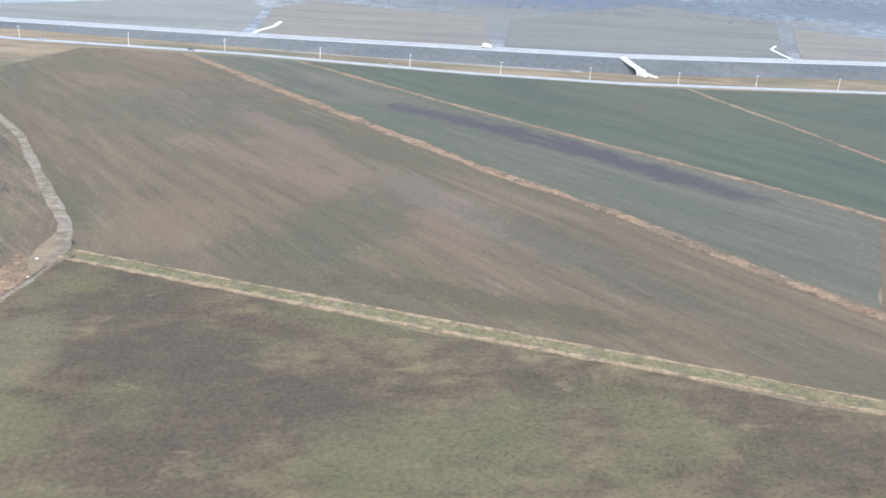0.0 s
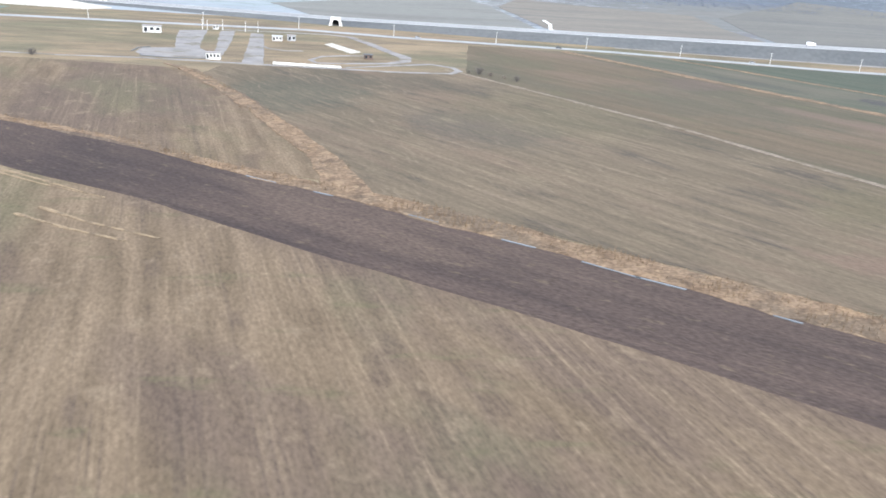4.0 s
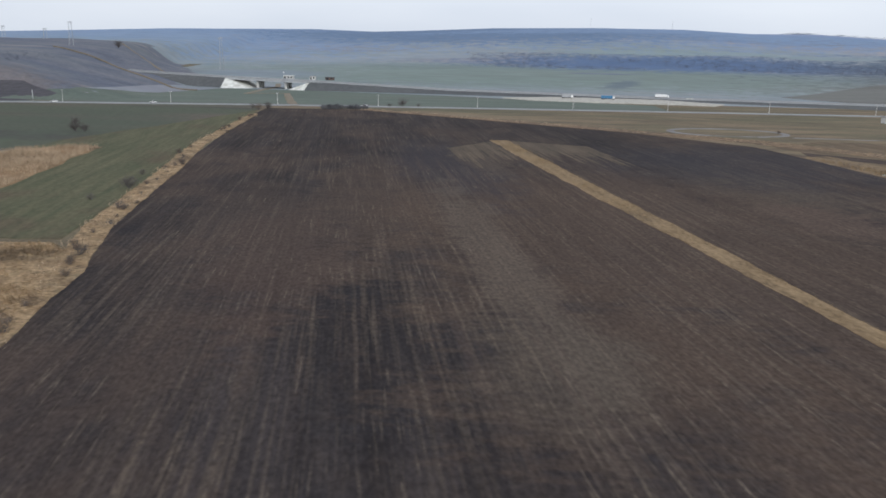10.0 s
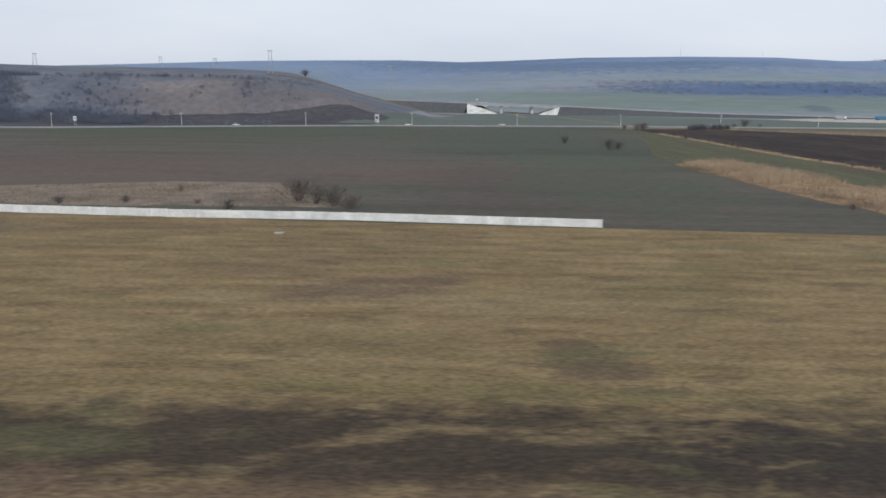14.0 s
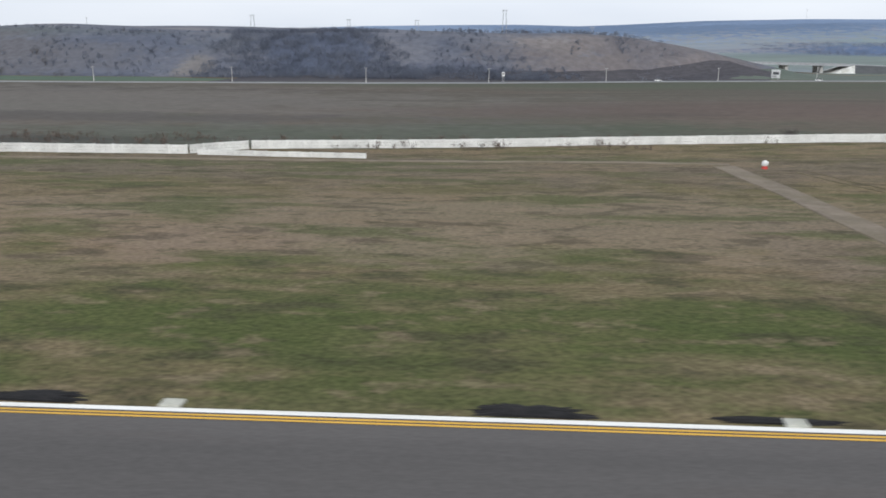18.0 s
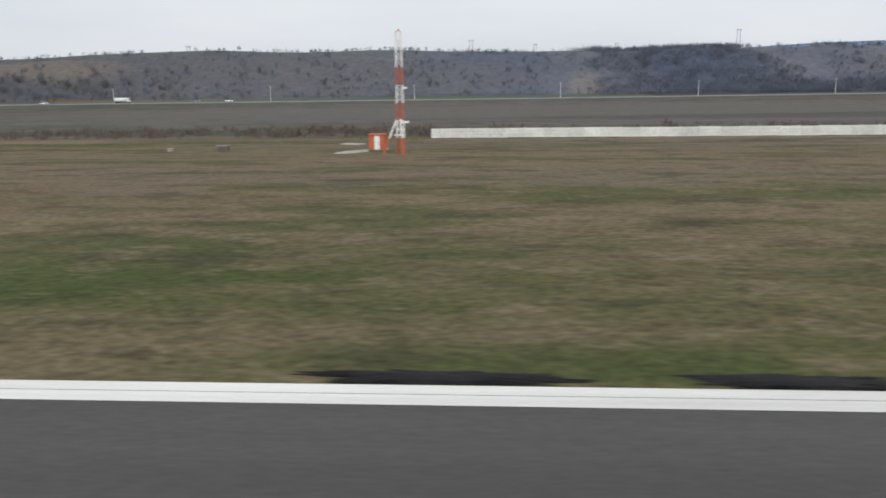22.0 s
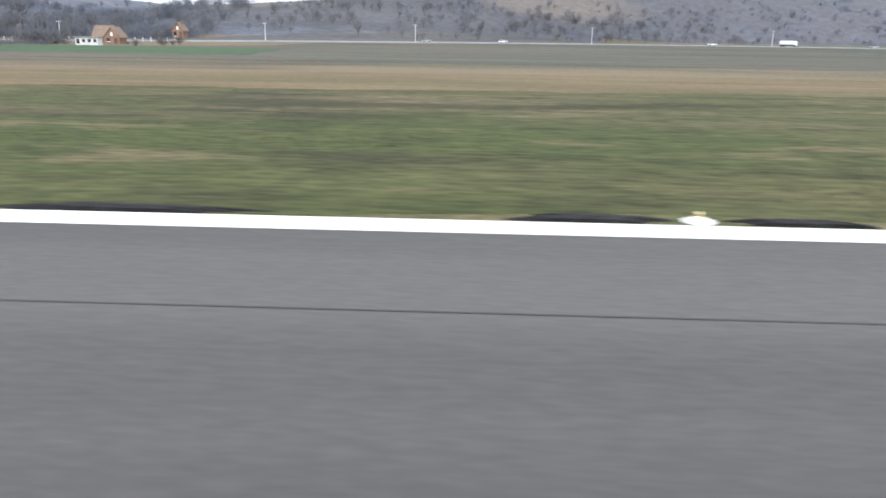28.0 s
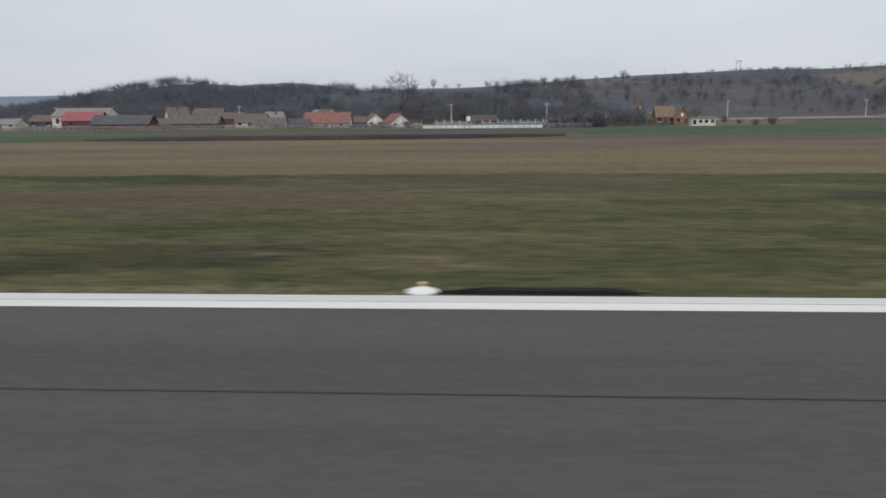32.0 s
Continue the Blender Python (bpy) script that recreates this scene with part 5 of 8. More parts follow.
# fields nearer the airfield
sheet("field_12", [(-451, 88), (-472, 91), (-510, 92), (-560, 94), (-602, 96), (-640, 97), (-700, 92), (-705, 88), (-760, 86), (-832, 86), (-960, 88), (-950, 244), (-896, 241), (-805, 246), (-717, 256), (-676, 266), (-566, 304), (-474, 321), (-466, 300), (-482, 190), (-478, 150), (-470, 110), (-469, 91)], M["darkgreen"], 0.04, label="broad dark field of young green crop")
sheet("field_13", [(-450, 90), (-428, 92), (-438, 143), (-448, 190), (-460, 262), (-466, 300), (-474, 240), (-483, 190), (-478, 150), (-470, 110), (-469, 91)], M["greenrows"], 0.08, label="narrow green field between reeds and hedge")
sheet("reed_bed", [(-482, 170), (-478, 177), (-472, 180.5), (-466.5, 179), (-463.5, 160), (-459.5, 144), (-457, 131), (-455, 113), (-451.8, 99), (-451, 91), (-455, 89), (-468.5, 90), (-470.5, 97), (-470, 112), (-473.5, 120), (-476, 137)], M["reedbed"], 0.12, wob=1.2, grid=4.0, label="thick bed of tan reeds beside green fields", category="reeds")
sheet("reed_field", [(-451.5, 88), (-428, 90), (-420, 83), (-413, 53), (-410, 37), (-400, -60), (-448, -60), (-451, 33), (-451, 54)], M["reedfield"], 0.07, wob=0.3, grid=4.0, label="overgrown field of dry orange reeds and sedge", category="reeds")
ribbon("hedge_bank", [(-462, 282), (-448, 191), (-438, 150), (-427, 100), (-419.5, 78), (-414, 54), (-410, 37), (-402, -30)], [1.2, 1.7, 1.9, 1.9, 1.7, 1.4, 1.3, 1.2], M["reedfield"], 0.13, wob=0.4, step=1.0, grid=4.0, label="scrubby bank along the ploughed field", category="bank")
sheet("field_14", [(-451, -60), (-451, 33), (-451.5, 86), (-472, 90), (-510, 91.4), (-603, 94), (-606, 51), (-598, 30), (-590, 20), (-580, -60)], M["yellowgrass"], 0.05, wob=0.25, label="mown yellow-green airfield grass")
ribbon("ditch_line", [(-451, 86), (-451.5, 69), (-451.2, 54), (-451, 41), (-451, 25), (-450.5, -20)], 0.085, M["draingrass"], 0.09, wob=0.3, grid=3.0, label="dark green grassed drain at the airfield edge", category="ditch")
for k in (0.0, 1.5):
    ribbon("wheel_track", [(-462 - k, 50), (-459.5 - k, 48), (-457.5 - k, 45), (-457 - k, 40), (-457.5 - k, 33), (-459 - k, 20)], 0.22, M["beige"], 0.09, wob=0.1, step=1.5, grid=2.0, label="faint wheel track in the grass", category="track")
sheet("scrub_patch", [(-542, 103), (-548, 112), (-557, 128), (-575, 127), (-590, 121), (-614, 112), (-620, 103), (-580, 101)], M["greyreed"], 0.09, wob=1.2, grid=4.0, label="patch of dry sedge and scrub behind the fence", category="reeds")
sheet("field_15", [(-598, 30), (-606, 51), (-603, 84), (-603, 94), (-640, 95), (-700, 88), (-703, 83), (-757, 81), (-831, 82), (-870, 78), (-960, 74), (-1100, 70), (-1500, 68), (-1500, -80), (-640, -80), (-580, -60), (-590, 20)], M["airgrass"], 0.05, wob=0.8, label="patchy olive and brown airfield grass beside the runway")
sheet("green_strip", [(-894, 11), (-1500, 11), (-1500, 31), (-1195, 31), (-1130, 31), (-1090, 34), (-1025, 38), (-1000, 38), (-965, 37), (-921, 35.6), (-948, 34), (-932, 33), (-952, 31.4), (-908, 29.8), (-934, 28.4), (-922, 27.2), (-946, 25.6), (-903, 24.2), (-928, 22.6), (-915, 21.5), (-938, 20.0), (-900, 18.6), (-925, 17.3), (-912, 16.2), (-930, 15.0), (-897, 13.8), (-918, 12.6)], M["airgreen"], 0.058, wob=0.7, step=0.7, label="green mown grass beside the runway")
sheet("tan_strip", [(-868, 50), (-884, 40), (-925, 34), (-965, 31.5), (-990, 33), (-1025, 37.5), (-1090, 34), (-1130, 30.5), (-1195, 30.5), (-1500, 30.5), (-1500, 53), (-1195, 53), (-1147, 50), (-1128, 50), (-1108, 55), (-1077, 65), (-1040, 71), (-990, 72), (-950, 71), (-906, 61), (-880, 55)], M["beige"], 0.075, wob=1.6, step=2.0, label="band of dry beige grass across the airfield")
sheet("field_17", [(-832, 82.5), (-870, 78), (-960, 74), (-1008, 74), (-1077, 65), (-1108, 55), (-1128, 49.5), (-1147, 49.5), (-1195, 52), (-1500, 52), (-1500, 98), (-1100, 96), (-950, 96), (-880, 90), (-832, 87)], M["meadow"], 0.07, wob=0.8, label="olive-brown strip of rough grass beyond the airfield")
sheet("field_18", [(-950, 92), (-1500, 95), (-1500, 140), (-1180, 150), (-1100, 175), (-1085, 215), (-1005, 238), (-950, 243)], M["fallowolive"], 0.05, wob=0.8, label="olive-grey fallow field before the main road")
sheet("green_plot", [(-1075, 120), (-1152, 118), (-1150, 145), (-1135, 160), (-1080, 160)], M["greenplot"], 0.1, wob=0.8, label="bright green plot beside the orange house")
sheet("field_19", [(-790, 262), (-950, 260), (-1015, 256), (-1000, 274), (-905, 293), (-800, 294), (-770, 290), (-772, 270)], M["paleplot"], 0.1, wob=0.8, label="pale green field at the foot of the hill")
sheet("field_20", [(-770, 262), (-717, 266), (-676, 276), (-620, 296), (-572, 312.5), (-562, 328), (-580, 334), (-600, 327), (-625, 318.5), (-650, 310), (-690, 301.5), (-730, 299.5), (-770, 296)], M["footsoil"], 0.16, wob=0.8, grid=5.0, label="dark ploughed strip between the road and the hill")
sheet("field_22", [(-42, 410), (-44, 578), (-16, 650), (107, 590), (80, 414), (12, 411)], M["hazytan"], 0.2, wob=1.0, grid=14.0, label="tan field beyond the motorway, haze in its colour")
sheet("field_23", [(86, 414), (127, 585), (304, 793), (406, 711), (264, 442), (153, 411)], M["hazygrey"], 0.2, wob=1.0, grid=14.0, label="grey-brown field beyond the motorway, haze in its colour")
sheet("field_24", [(272, 440), (388, 649), (456, 621), (337, 455)], M["hazytan"], 0.2, wob=1.0, grid=14.0, label="tan field beyond the motorway, haze in its colour")
sheet("field_25", [(-161, 412), (-197, 512), (-76, 647), (-50, 573), (-49, 411), (-112, 414)], M["hazymix"], 0.2, wob=1.0, grid=14.0, label="green-grey field beyond the motorway, haze in its colour")
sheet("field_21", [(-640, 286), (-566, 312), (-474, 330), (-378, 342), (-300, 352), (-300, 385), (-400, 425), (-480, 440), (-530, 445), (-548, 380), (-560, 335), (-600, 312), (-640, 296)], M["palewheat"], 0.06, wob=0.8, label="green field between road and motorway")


# ---- tracks, roads and the motorway ----
ribbon("dirt_track", [(-118, 256), (-112, 247.6), (-90, 211), (-70, 177.4), (-53, 140), (-44, 121), (-41, 110), (-41, 100), (-45, 83.5), (-51, 70), (-54, 61.7), (-57, 52), (-60, 40), (-66, 10), (-70, -40)], [0.8, 0.8, 0.9, 0.95, 1.0, 1.0, 0.95, 0.5, 0.42, 0.4, 0.4, 0.4, 0.4, 0.4, 0.4], M["farmdirt"], 0.14, wob=0.4, step=1.0, label="worn farm track of pale dirt", category="track", grid=3.0)
ribbon("ditch_line", [(-41, 103), (-43.2, 92), (-45, 83.5), (-51, 70), (-54, 61.7), (-57, 52), (-60, 40), (-66, 10)], 0.16, M["soilstrip"], 0.17, wob=0.25, step=0.8, grid=2.0, label="dark wet ditch beside the farm track", category="ditch")
ribbon("road", ROAD, 2.6, M["roadgrey"], 0.22, step=12.0, label="two-lane country road of pale asphalt", category="road", grid=9.0)
ribbon("dirt_track", [(-680.1, 634.8), (-608.0, 531.3), (-574.5, 485.9), (-543.6, 456.1)], 1.0, M["dirt"], 0.14, wob=0.3, label="pale lane along the foot of the hill", category="track")
ribbon("dirt_track", [(-458.3, 324.8), (-470.4, 362.2), (-484.6, 410.0), (-503, 400), (-506, 440), (-506, 470), (-520, 520)], [1.8, 1.8, 1.6, 1.5, 1.5, 1.5, 1.5], M["dirt"], 0.2, wob=0.5, label="dirt lane passing under the bridge", category="track")
ribbon("service_road", [(-300.5 + 18 * math.cos(6.2 * k / 28), 258.5 + 12.5 * math.sin(6.2 * k / 28)) for k in range(29)], 1.1, M["lottar"], 0.2, label="small loop of pale asphalt", category="road", grid=3.0)
ribbon("service_road", [(-284, 247), (-233, 245.5), (-211, 248.5), (-191, 247.6), (-171, 246.4), (-151, 245.6), (-135.4, 244.8), (-117.2, 247.1), (-113.7, 253.8), (-115, 260.5), (-121.8, 266.3), (-135.7, 258), (-150, 248.5)], [0.5, 0.6, 0.7, 0.9, 0.9, 1.0, 1.0, 1.0, 1.1, 1.1, 1.2, 1.0, 0.6], M["lottar"], 0.19, wob=0.25, step=1.5, label="pale service road along the old rest area", category="road", grid=3.0)
LOT = [[(-215.8, 260.8), (-215.9, 270.9), (-206.4, 275.3), (-211, 300), (-215.3, 327.2), (-205.5, 333), (-202, 300), (-199, 277), (-190, 260), (-193, 254), (-200.7, 251.7), (-211.3, 252.5)],
       [(-189.3, 262), (-192.1, 265), (-196, 298), (-200.3, 332.2), (-195.1, 335.2), (-191.5, 298)],
       [(-181.3, 247.4), (-175.1, 248.9), (-179, 290), (-183.3, 329.3), (-188.1, 330.3), (-184.5, 290)]]
for q in LOT:
    sheet("car_park", q, M["lottar"], 0.15, wob=0.4, step=1.5, grid=4.0, label="weathered asphalt lot of the rest area", category="car park")
for q in ([(-213, 256.5), (-212, 252.6), (-200.7, 251.2), (-192, 253.5), (-189.4, 259)], [(-217, 262), (-217, 270.5), (-214, 274)]):
    ribbon("kerb", q, 0.22, M["roof_dark"], 0.26, label="dark kerb round the parking lot", category="kerb", grid=3.0)
ribbon("service_road", [(-200, 338), (-157.9, 341), (-148.8, 335.8), (-141.4, 316.4), (-135.4, 296.7), (-129.4, 280), (-130, 270.4), (-135.8, 263), (-150.1, 257.6), (-159.1, 256), (-161.5, 262), (-157.9, 272), (-149.6, 277), (-143.5, 279)], [0.8, 1.0, 1.6, 1.8, 1.8, 2.2, 2.0, 1.4, 1.0, 0.9, 0.8, 0.8, 0.8, 0.7], M["lottar"], 0.2, wob=0.25, step=1.5, label="asphalt loop road of the rest area", category="road", grid=3.0)
ribbon("service_road", [(-180.5, 293.3), (-176.8, 285.5), (-170.8, 281.9), (-165, 283.5)], 0.6, M["lottar"], 0.17, label="curved path in the rest area", category="road", grid=3.0)

mw = []
for a, b in zip(MWAY[1:-1], MWAY[2:]):
    k = max(1, int((Vector(b) - Vector(a)).length / 15))
    mw += [Vector(a).lerp(Vector(b), j / k) for j in range(k)]
mw += [Vector((x, lerp_list(MWAY, x, 1), lerp_list(MWAY, x, 2))) for x in (-530.0, -482.0)]
mw = sorted((p for p in mw if -890 < p.x < 1500), key=lambda p: p.x)
motorway = empty("motorway", mw[0].x, mw[0].y, 0, "raised motorway on a dark grassed embankment", "motorway")
motorway["kind"] = "structure"


def sweep(name, profile, skip, material, label=""):
    """Extrudes a cross profile (offset, height above crown, drop to ground flag) along the motorway."""
    verts, faces = [], []
    off = motorway.matrix_world.translation
    n = len(profile)
    prev = False
    for i, p in enumerate(mw):
        d = (mw[min(i + 1, len(mw) - 1)] - mw[max(i - 1, 0)])
        side = Vector((-d.y, d.x, 0)).normalized()
        cutout = skip and -530.5 < p.x < -481.5
        for o, h, g in profile:
            q = p + side * o
            zz = min(gz(q.x, q.y) - 0.3, p.z - 0.4) if g else p.z + h
            verts.append((q.x - off.x, q.y - off.y, zz))
        if i and not (cutout and prev):
            for k in range(n - 1):
                faces.append(((i - 1) * n + k, (i - 1) * n + k + 1, i * n + k + 1, i * n + k))
        prev = cutout
    ob = raw(name, verts, faces, material, motorway)
    if label:
        ob["label"] = label


sweep("embankment", [(-14.5, 0, True), (-8, -0.05, False), (8, -0.05, False), (19, 0, True)], True, M["embank"], "dark grassed slopes")
sweep("carriageway", [(-6.4, 0.0, False), (-6.4, 0.12, False), (-0.8, 0.15, False), (-0.8, 0.0, False)], False, M["roadgrey"], "pale asphalt lanes")
sweep("carriageway", [(0.8, 0.0, False), (0.8, 0.15, False), (6.4, 0.12, False), (6.4, 0.0, False)], False, M["roadgrey"], "pale asphalt lanes")
for o in (-6.9, -0.4, 6.9):
    sweep("guard_rail", [(o, 0.05, False), (o - 0.06, 0.32, False), (o + 0.06, 0.42, False), (o, 0.5, False)], False, M["rail"], "galvanised steel guard rail")
ribbon("slip_road", [(-30, 352), (0, 346), (30, 341.5), (70, 336), (104, 333)], [0.5, 0.8, 1.0, 1.6, 2.4], M["lottar"], 0.25, label="pale strip of gravel beside the motorway", category="road", grid=4.0)


# ---- the runway ----
EDGE = 10.55
bm = bmesh.new()
box(bm, -1700, -640, -12.6, EDGE, -0.3, 0.06)
runway = tagged(finish("runway", bm, M["asphalt"]), "grey grooved asphalt runway", "runway", kind="structure")
pad_pts = [(-715.6, EDGE + 0.001), (-713, 13.0), (-706.4, 18.85), (-705.2, 19.2), (-690, 19.7), (-647.5, 19.95), (-641, EDGE + 0.001)]
bm = bmesh.new()
vs = [bm.verts.new((x, y, 0.055)) for x, y in pad_pts]
bm.faces.new(vs)
r = bmesh.ops.extrude_face_region(bm, geom=bm.faces[:])
for v in r["geom"]:
    if isinstance(v, bmesh.types.BMVert):
        v.co.z = -0.3
bmesh.ops.recalc_face_normals(bm, faces=bm.faces[:])
pad = tagged(finish("turn_pad", bm, M["asphalt"]), "grey asphalt turning pad beside the runway", "runway", kind="structure")


def strip(name, line, w, material, z, label, parent=None, wob=0.0):
    """A painted band: thin closed slab along a polyline, left side at the line."""
    o = ribbon_pts(line, w)
    bm = bmesh.new()
    vs = [bm.verts.new((x, y, z)) for x, y in o]
    bm.faces.new(vs)
    bmesh.ops.triangulate(bm, faces=bm.faces[:])
    bmesh.ops.recalc_face_normals(bm, faces=bm.faces[:])
    for f in bm.faces:
        if f.normal.z < 0:
            f.normal_flip()
    return tagged(finish(name, bm, material), label, "marking", kind="structure")


strip("edge_line", [(-1700, 10.36), (-715.6, 10.36)], 0.17, M["white"], 0.066, "white runway edge line")
strip("edge_line", [(-1700, 9.99), (-715.9, 9.99)], 0.185, M["white"], 0.066, "white runway edge line")
outer = [(-715.9, 10.37), (-713.2, 12.9), (-706.7, 18.72), (-705.4, 19.05), (-690, 19.58), (-647.6, 19.83)]
strip("edge_line", outer, 0.12, M["white"], 0.066, "white edge line of the turning pad")
inner = [(p[0] + 0.25, p[1] - 0.27) for p in outer[:3]] + [(p[0], p[1] - 0.27) for p in outer[3:]]
inner2 = [(p[0] + 0.42, p[1] - 0.45) for p in outer[:3]] + [(p[0], p[1] - 0.45) for p in outer[3:]]
strip("yellow_line", inner[3:], 0.055, M["yellow"], 0.067, "double yellow side line of the turning pad")
strip("yellow_line", inner2[3:], 0.055, M["yellow"], 0.067, "double yellow side line of the turning pad")
strip("yellow_line", [(-715.4, 10.35), (-713.0, 12.55), (-706.5, 18.32), (-705.4, 18.68)], 0.11, M["yellow"], 0.0675, "broad yellow line on the slanted pad edge")
strip("yellow_line", [(-650.3, 19.6), (-649.6, 17.0), (-649.0, 14.0), (-650, 11.5)], 0.12, M["yellow"], 0.067, "yellow guide line at the end of the pad")
strip("aiming_point", [(-883.3, 5.4), (-858.2, 5.4)], 1.6, M["white"], 0.067, "large white aiming point block on the asphalt")
strip("asphalt_seam", [(-1700, 6.82), (-886, 6.82)], 0.018, M["crack"], 0.0665, "dark tar seam along the runway")
sheet("black_shoulder", [(-647, 21.3), (-635, 21.0), (-631, 19.4), (-629.5, 9), (-640, 9), (-641, 11), (-646.8, 18)], M["blacksoil"], 0.09, wob=0.35, step=0.6, grid=3.0, label="black tarred shoulder before the runway", category="shoulder")


def soil_patch(x0, x1, y, w, z=0.07, turn=0.0):
    """Low ragged heap of black soil."""
    cx, rx = (x0 + x1) / 2, abs(x1 - x0) / 2
    n = 84
    verts = [(cx, y, z + 0.05)]
    for ring, (rr, zz) in enumerate(((0.55, z + 0.035), (1.0, z - 0.03))):
        for k in range(n):
            a = 2 * math.pi * k / n
            c, s = math.cos(a), math.sin(a)
            rag = 1 + 0.45 * noise.noise((c * 1.6 + x0, s * 1.6, x1)) + 0.3 * noise.noise((c * 6 + x1, s * 6, x0)) + 0.2 * noise.noise((c * 17 + x0, s * 17, x1))
            px, py = cx + rx * rr * rag * (abs(c) ** 0.7) * (1 if c > 0 else -1), y + w * rr * rag * s
            py = max(py, y - w * 0.55)
            ct, st = math.cos(radians(turn)), math.sin(radians(turn))
            verts.append((cx + (px - cx) * ct - (py - y) * st, y + (px - cx) * st + (py - y) * ct, zz))
    faces = [(0, 1 + k, 1 + (k + 1) % n) for k in range(n)]
    faces += [(1 + k, 1 + n + k, 1 + n + (k + 1) % n, 1 + (k + 1) % n) for k in range(n)]
    ob = raw("black_soil_patch", verts, faces, M["blacksoil"])
    return tagged(ob, "ragged patch of black soil at the runway edge", "soil", kind="structure")


for x0, x1, yy, w in ((-689, -685.4, 20.1, 0.5), (-674.8, -671.4, 20.2, 0.55), (-668, -664.5, 20.2, 0.35), (-706.9, -704.7, 19.45, 0.4)):
    soil_patch(x0, x1, yy, w)
soil_patch(-714.2, -711.9, 13.55, 0.5, turn=41)
soil_patch(-709.8, -707.2, 17.85, 0.55, turn=41)
for x0, x1, w in ((-749.5, -747.7, 0.5), (-745.6, -742.5, 0.45), (-810.2, -806.2, 0.3), (-804, -791, 0.3), (-787.5, -781.4, 0.3), (-780.5, -776, 0.25), (-827.6, -823.4, 0.3), (-821.6, -818.4, 0.3), (-842, -838, 0.3), (-862.2, -858.9, 0.3), (-888, -884.8, 0.22), (-903.4, -901.5, 0.32), (-916.6, -914, 0.3), (-941.4, -938.6, 0.3), (-972, -968, 0.28), (-1003, -999.5, 0.28), (-1026.2, -1024, 0.3), (-1047.9, -1044.5, 0.25), (-1040.7, -1038.5, 0.25), (-1037.6, -1035.6, 0.22), (-1058, -1054, 0.2), (-1067.5, -1064.5, 0.22), (-1102.3, -1099.5, 0.28), (-1134.5, -1131, 0.2), (-1167.1, -1164.0, 0.17)):
    soil_patch(x0, x1, EDGE + 0.24, w * 1.25)
sheet("concrete_apron", [(-654.6, 20.05), (-653.6, 30.6), (-651.5, 30.7), (-651.6, 20.0)], M["apron"], 0.12, wob=0.04, step=1.0, grid=2.0, label="pale concrete access strip", category="paving")
ribbon("dirt_track", [(-652.5, 30.75), (-652.3, 45), (-652, 60), (-652.3, 76)], [0.85, 0.95, 1.0, 1.1], M["dirt"], 0.11, wob=0.15, step=2.0, label="dirt track across the airfield grass", category="track", grid=2.0)
ribbon("dirt_track", [(-651.5, 77), (-662, 79), (-680, 79.5), (-700, 79), (-740, 78), (-832, 78.5)], 0.55, M["dirt"], 0.12, wob=0.2, step=2.0, label="narrow perimeter track beside the fence", category="track", grid=2.0)
sheet("garden_strip", [(-1218.3, 99.4), (-1214.2, 106.9), (-1202.3, 111.9), (-1179.9, 115.6), (-1155.2, 116.4), (-1156.0, 107.7), (-1178.0, 99.5), (-1197.7, 97.5), (-1209.5, 96.4)], M["plough"], 0.14, wob=0.5, step=2.0, grid=5.0, label="dark dug strip before the village gardens", category="soil")
sheet("green_strip", [(-1242.6, 119.7), (-1229.2, 120.1), (-1213.0, 113.6), (-1215.6, 108.2), (-1219.7, 100.5), (-1227.5, 96.0)], M["greenplot"], 0.13, wob=0.5, step=2.0, grid=5.0, label="strip of fresh green crop before the gardens", category="field")
sheet("field_22", [(-1165, 208), (-1150, 210), (-1100, 226), (-1058, 235), (-1005, 247), (-950, 253), (-950, 262), (-1000, 290), (-1060, 280), (-1120, 256), (-1165, 240)], M["hillfoot"], 0.12, wob=0.8, label="dark fallow ground between the road and the hill")
for k in (0.0, 1.3):
    ribbon("wheel_track", [(-647 + k, 72), (-646.1 + k, 66.2), (-641.3 + k, 47.3), (-636.7 + k, 32.9), (-634 + k, 24)], 0.14, M["bank"], 0.075, wob=0.15, step=1.0, grid=2.0, label="faint wheel track in the rough grass", category="track")

# ---- bridge, underpass and culvert of the motorway ----
bridge = empty("road_bridge", -498, 458, 0, "grey concrete motorway bridge over a dirt lane", "bridge")


def local(ob, bm):
    bmesh.ops.transform(bm, matrix=ob.matrix_world.inverted(), verts=bm.verts[:])
    return bm


def mpt(x, o=0.0):
    """A point on the motorway at x, o metres to its near side."""
    return Vector((x, lerp_list(MWAY, x, 1) - o, lerp_list(MWAY, x, 2)))


def deck_slab(o0, o1, z0, z1, x0=-533, x1=-479):
    bm = bmesh.new()
    rings = []
    for k in range(9):
        x = x0 + (x1 - x0) * k / 8
        rings.append([bm.verts.new(mpt(x, o) + Vector((0, 0, z))) for o, z in ((o0, z0), (o1, z0), (o1, z1), (o0, z1))])
    for a, b in zip(rings, rings[1:]):
        for i in range(4):
            bm.faces.new((a[i], a[(i + 1) % 4], b[(i + 1) % 4], b[i]))
    bm.faces.new(rings[0])
    bm.faces.new(rings[-1][::-1])
    bmesh.ops.recalc_face_normals(bm, faces=bm.faces[:])
    return local(bridge, bm)


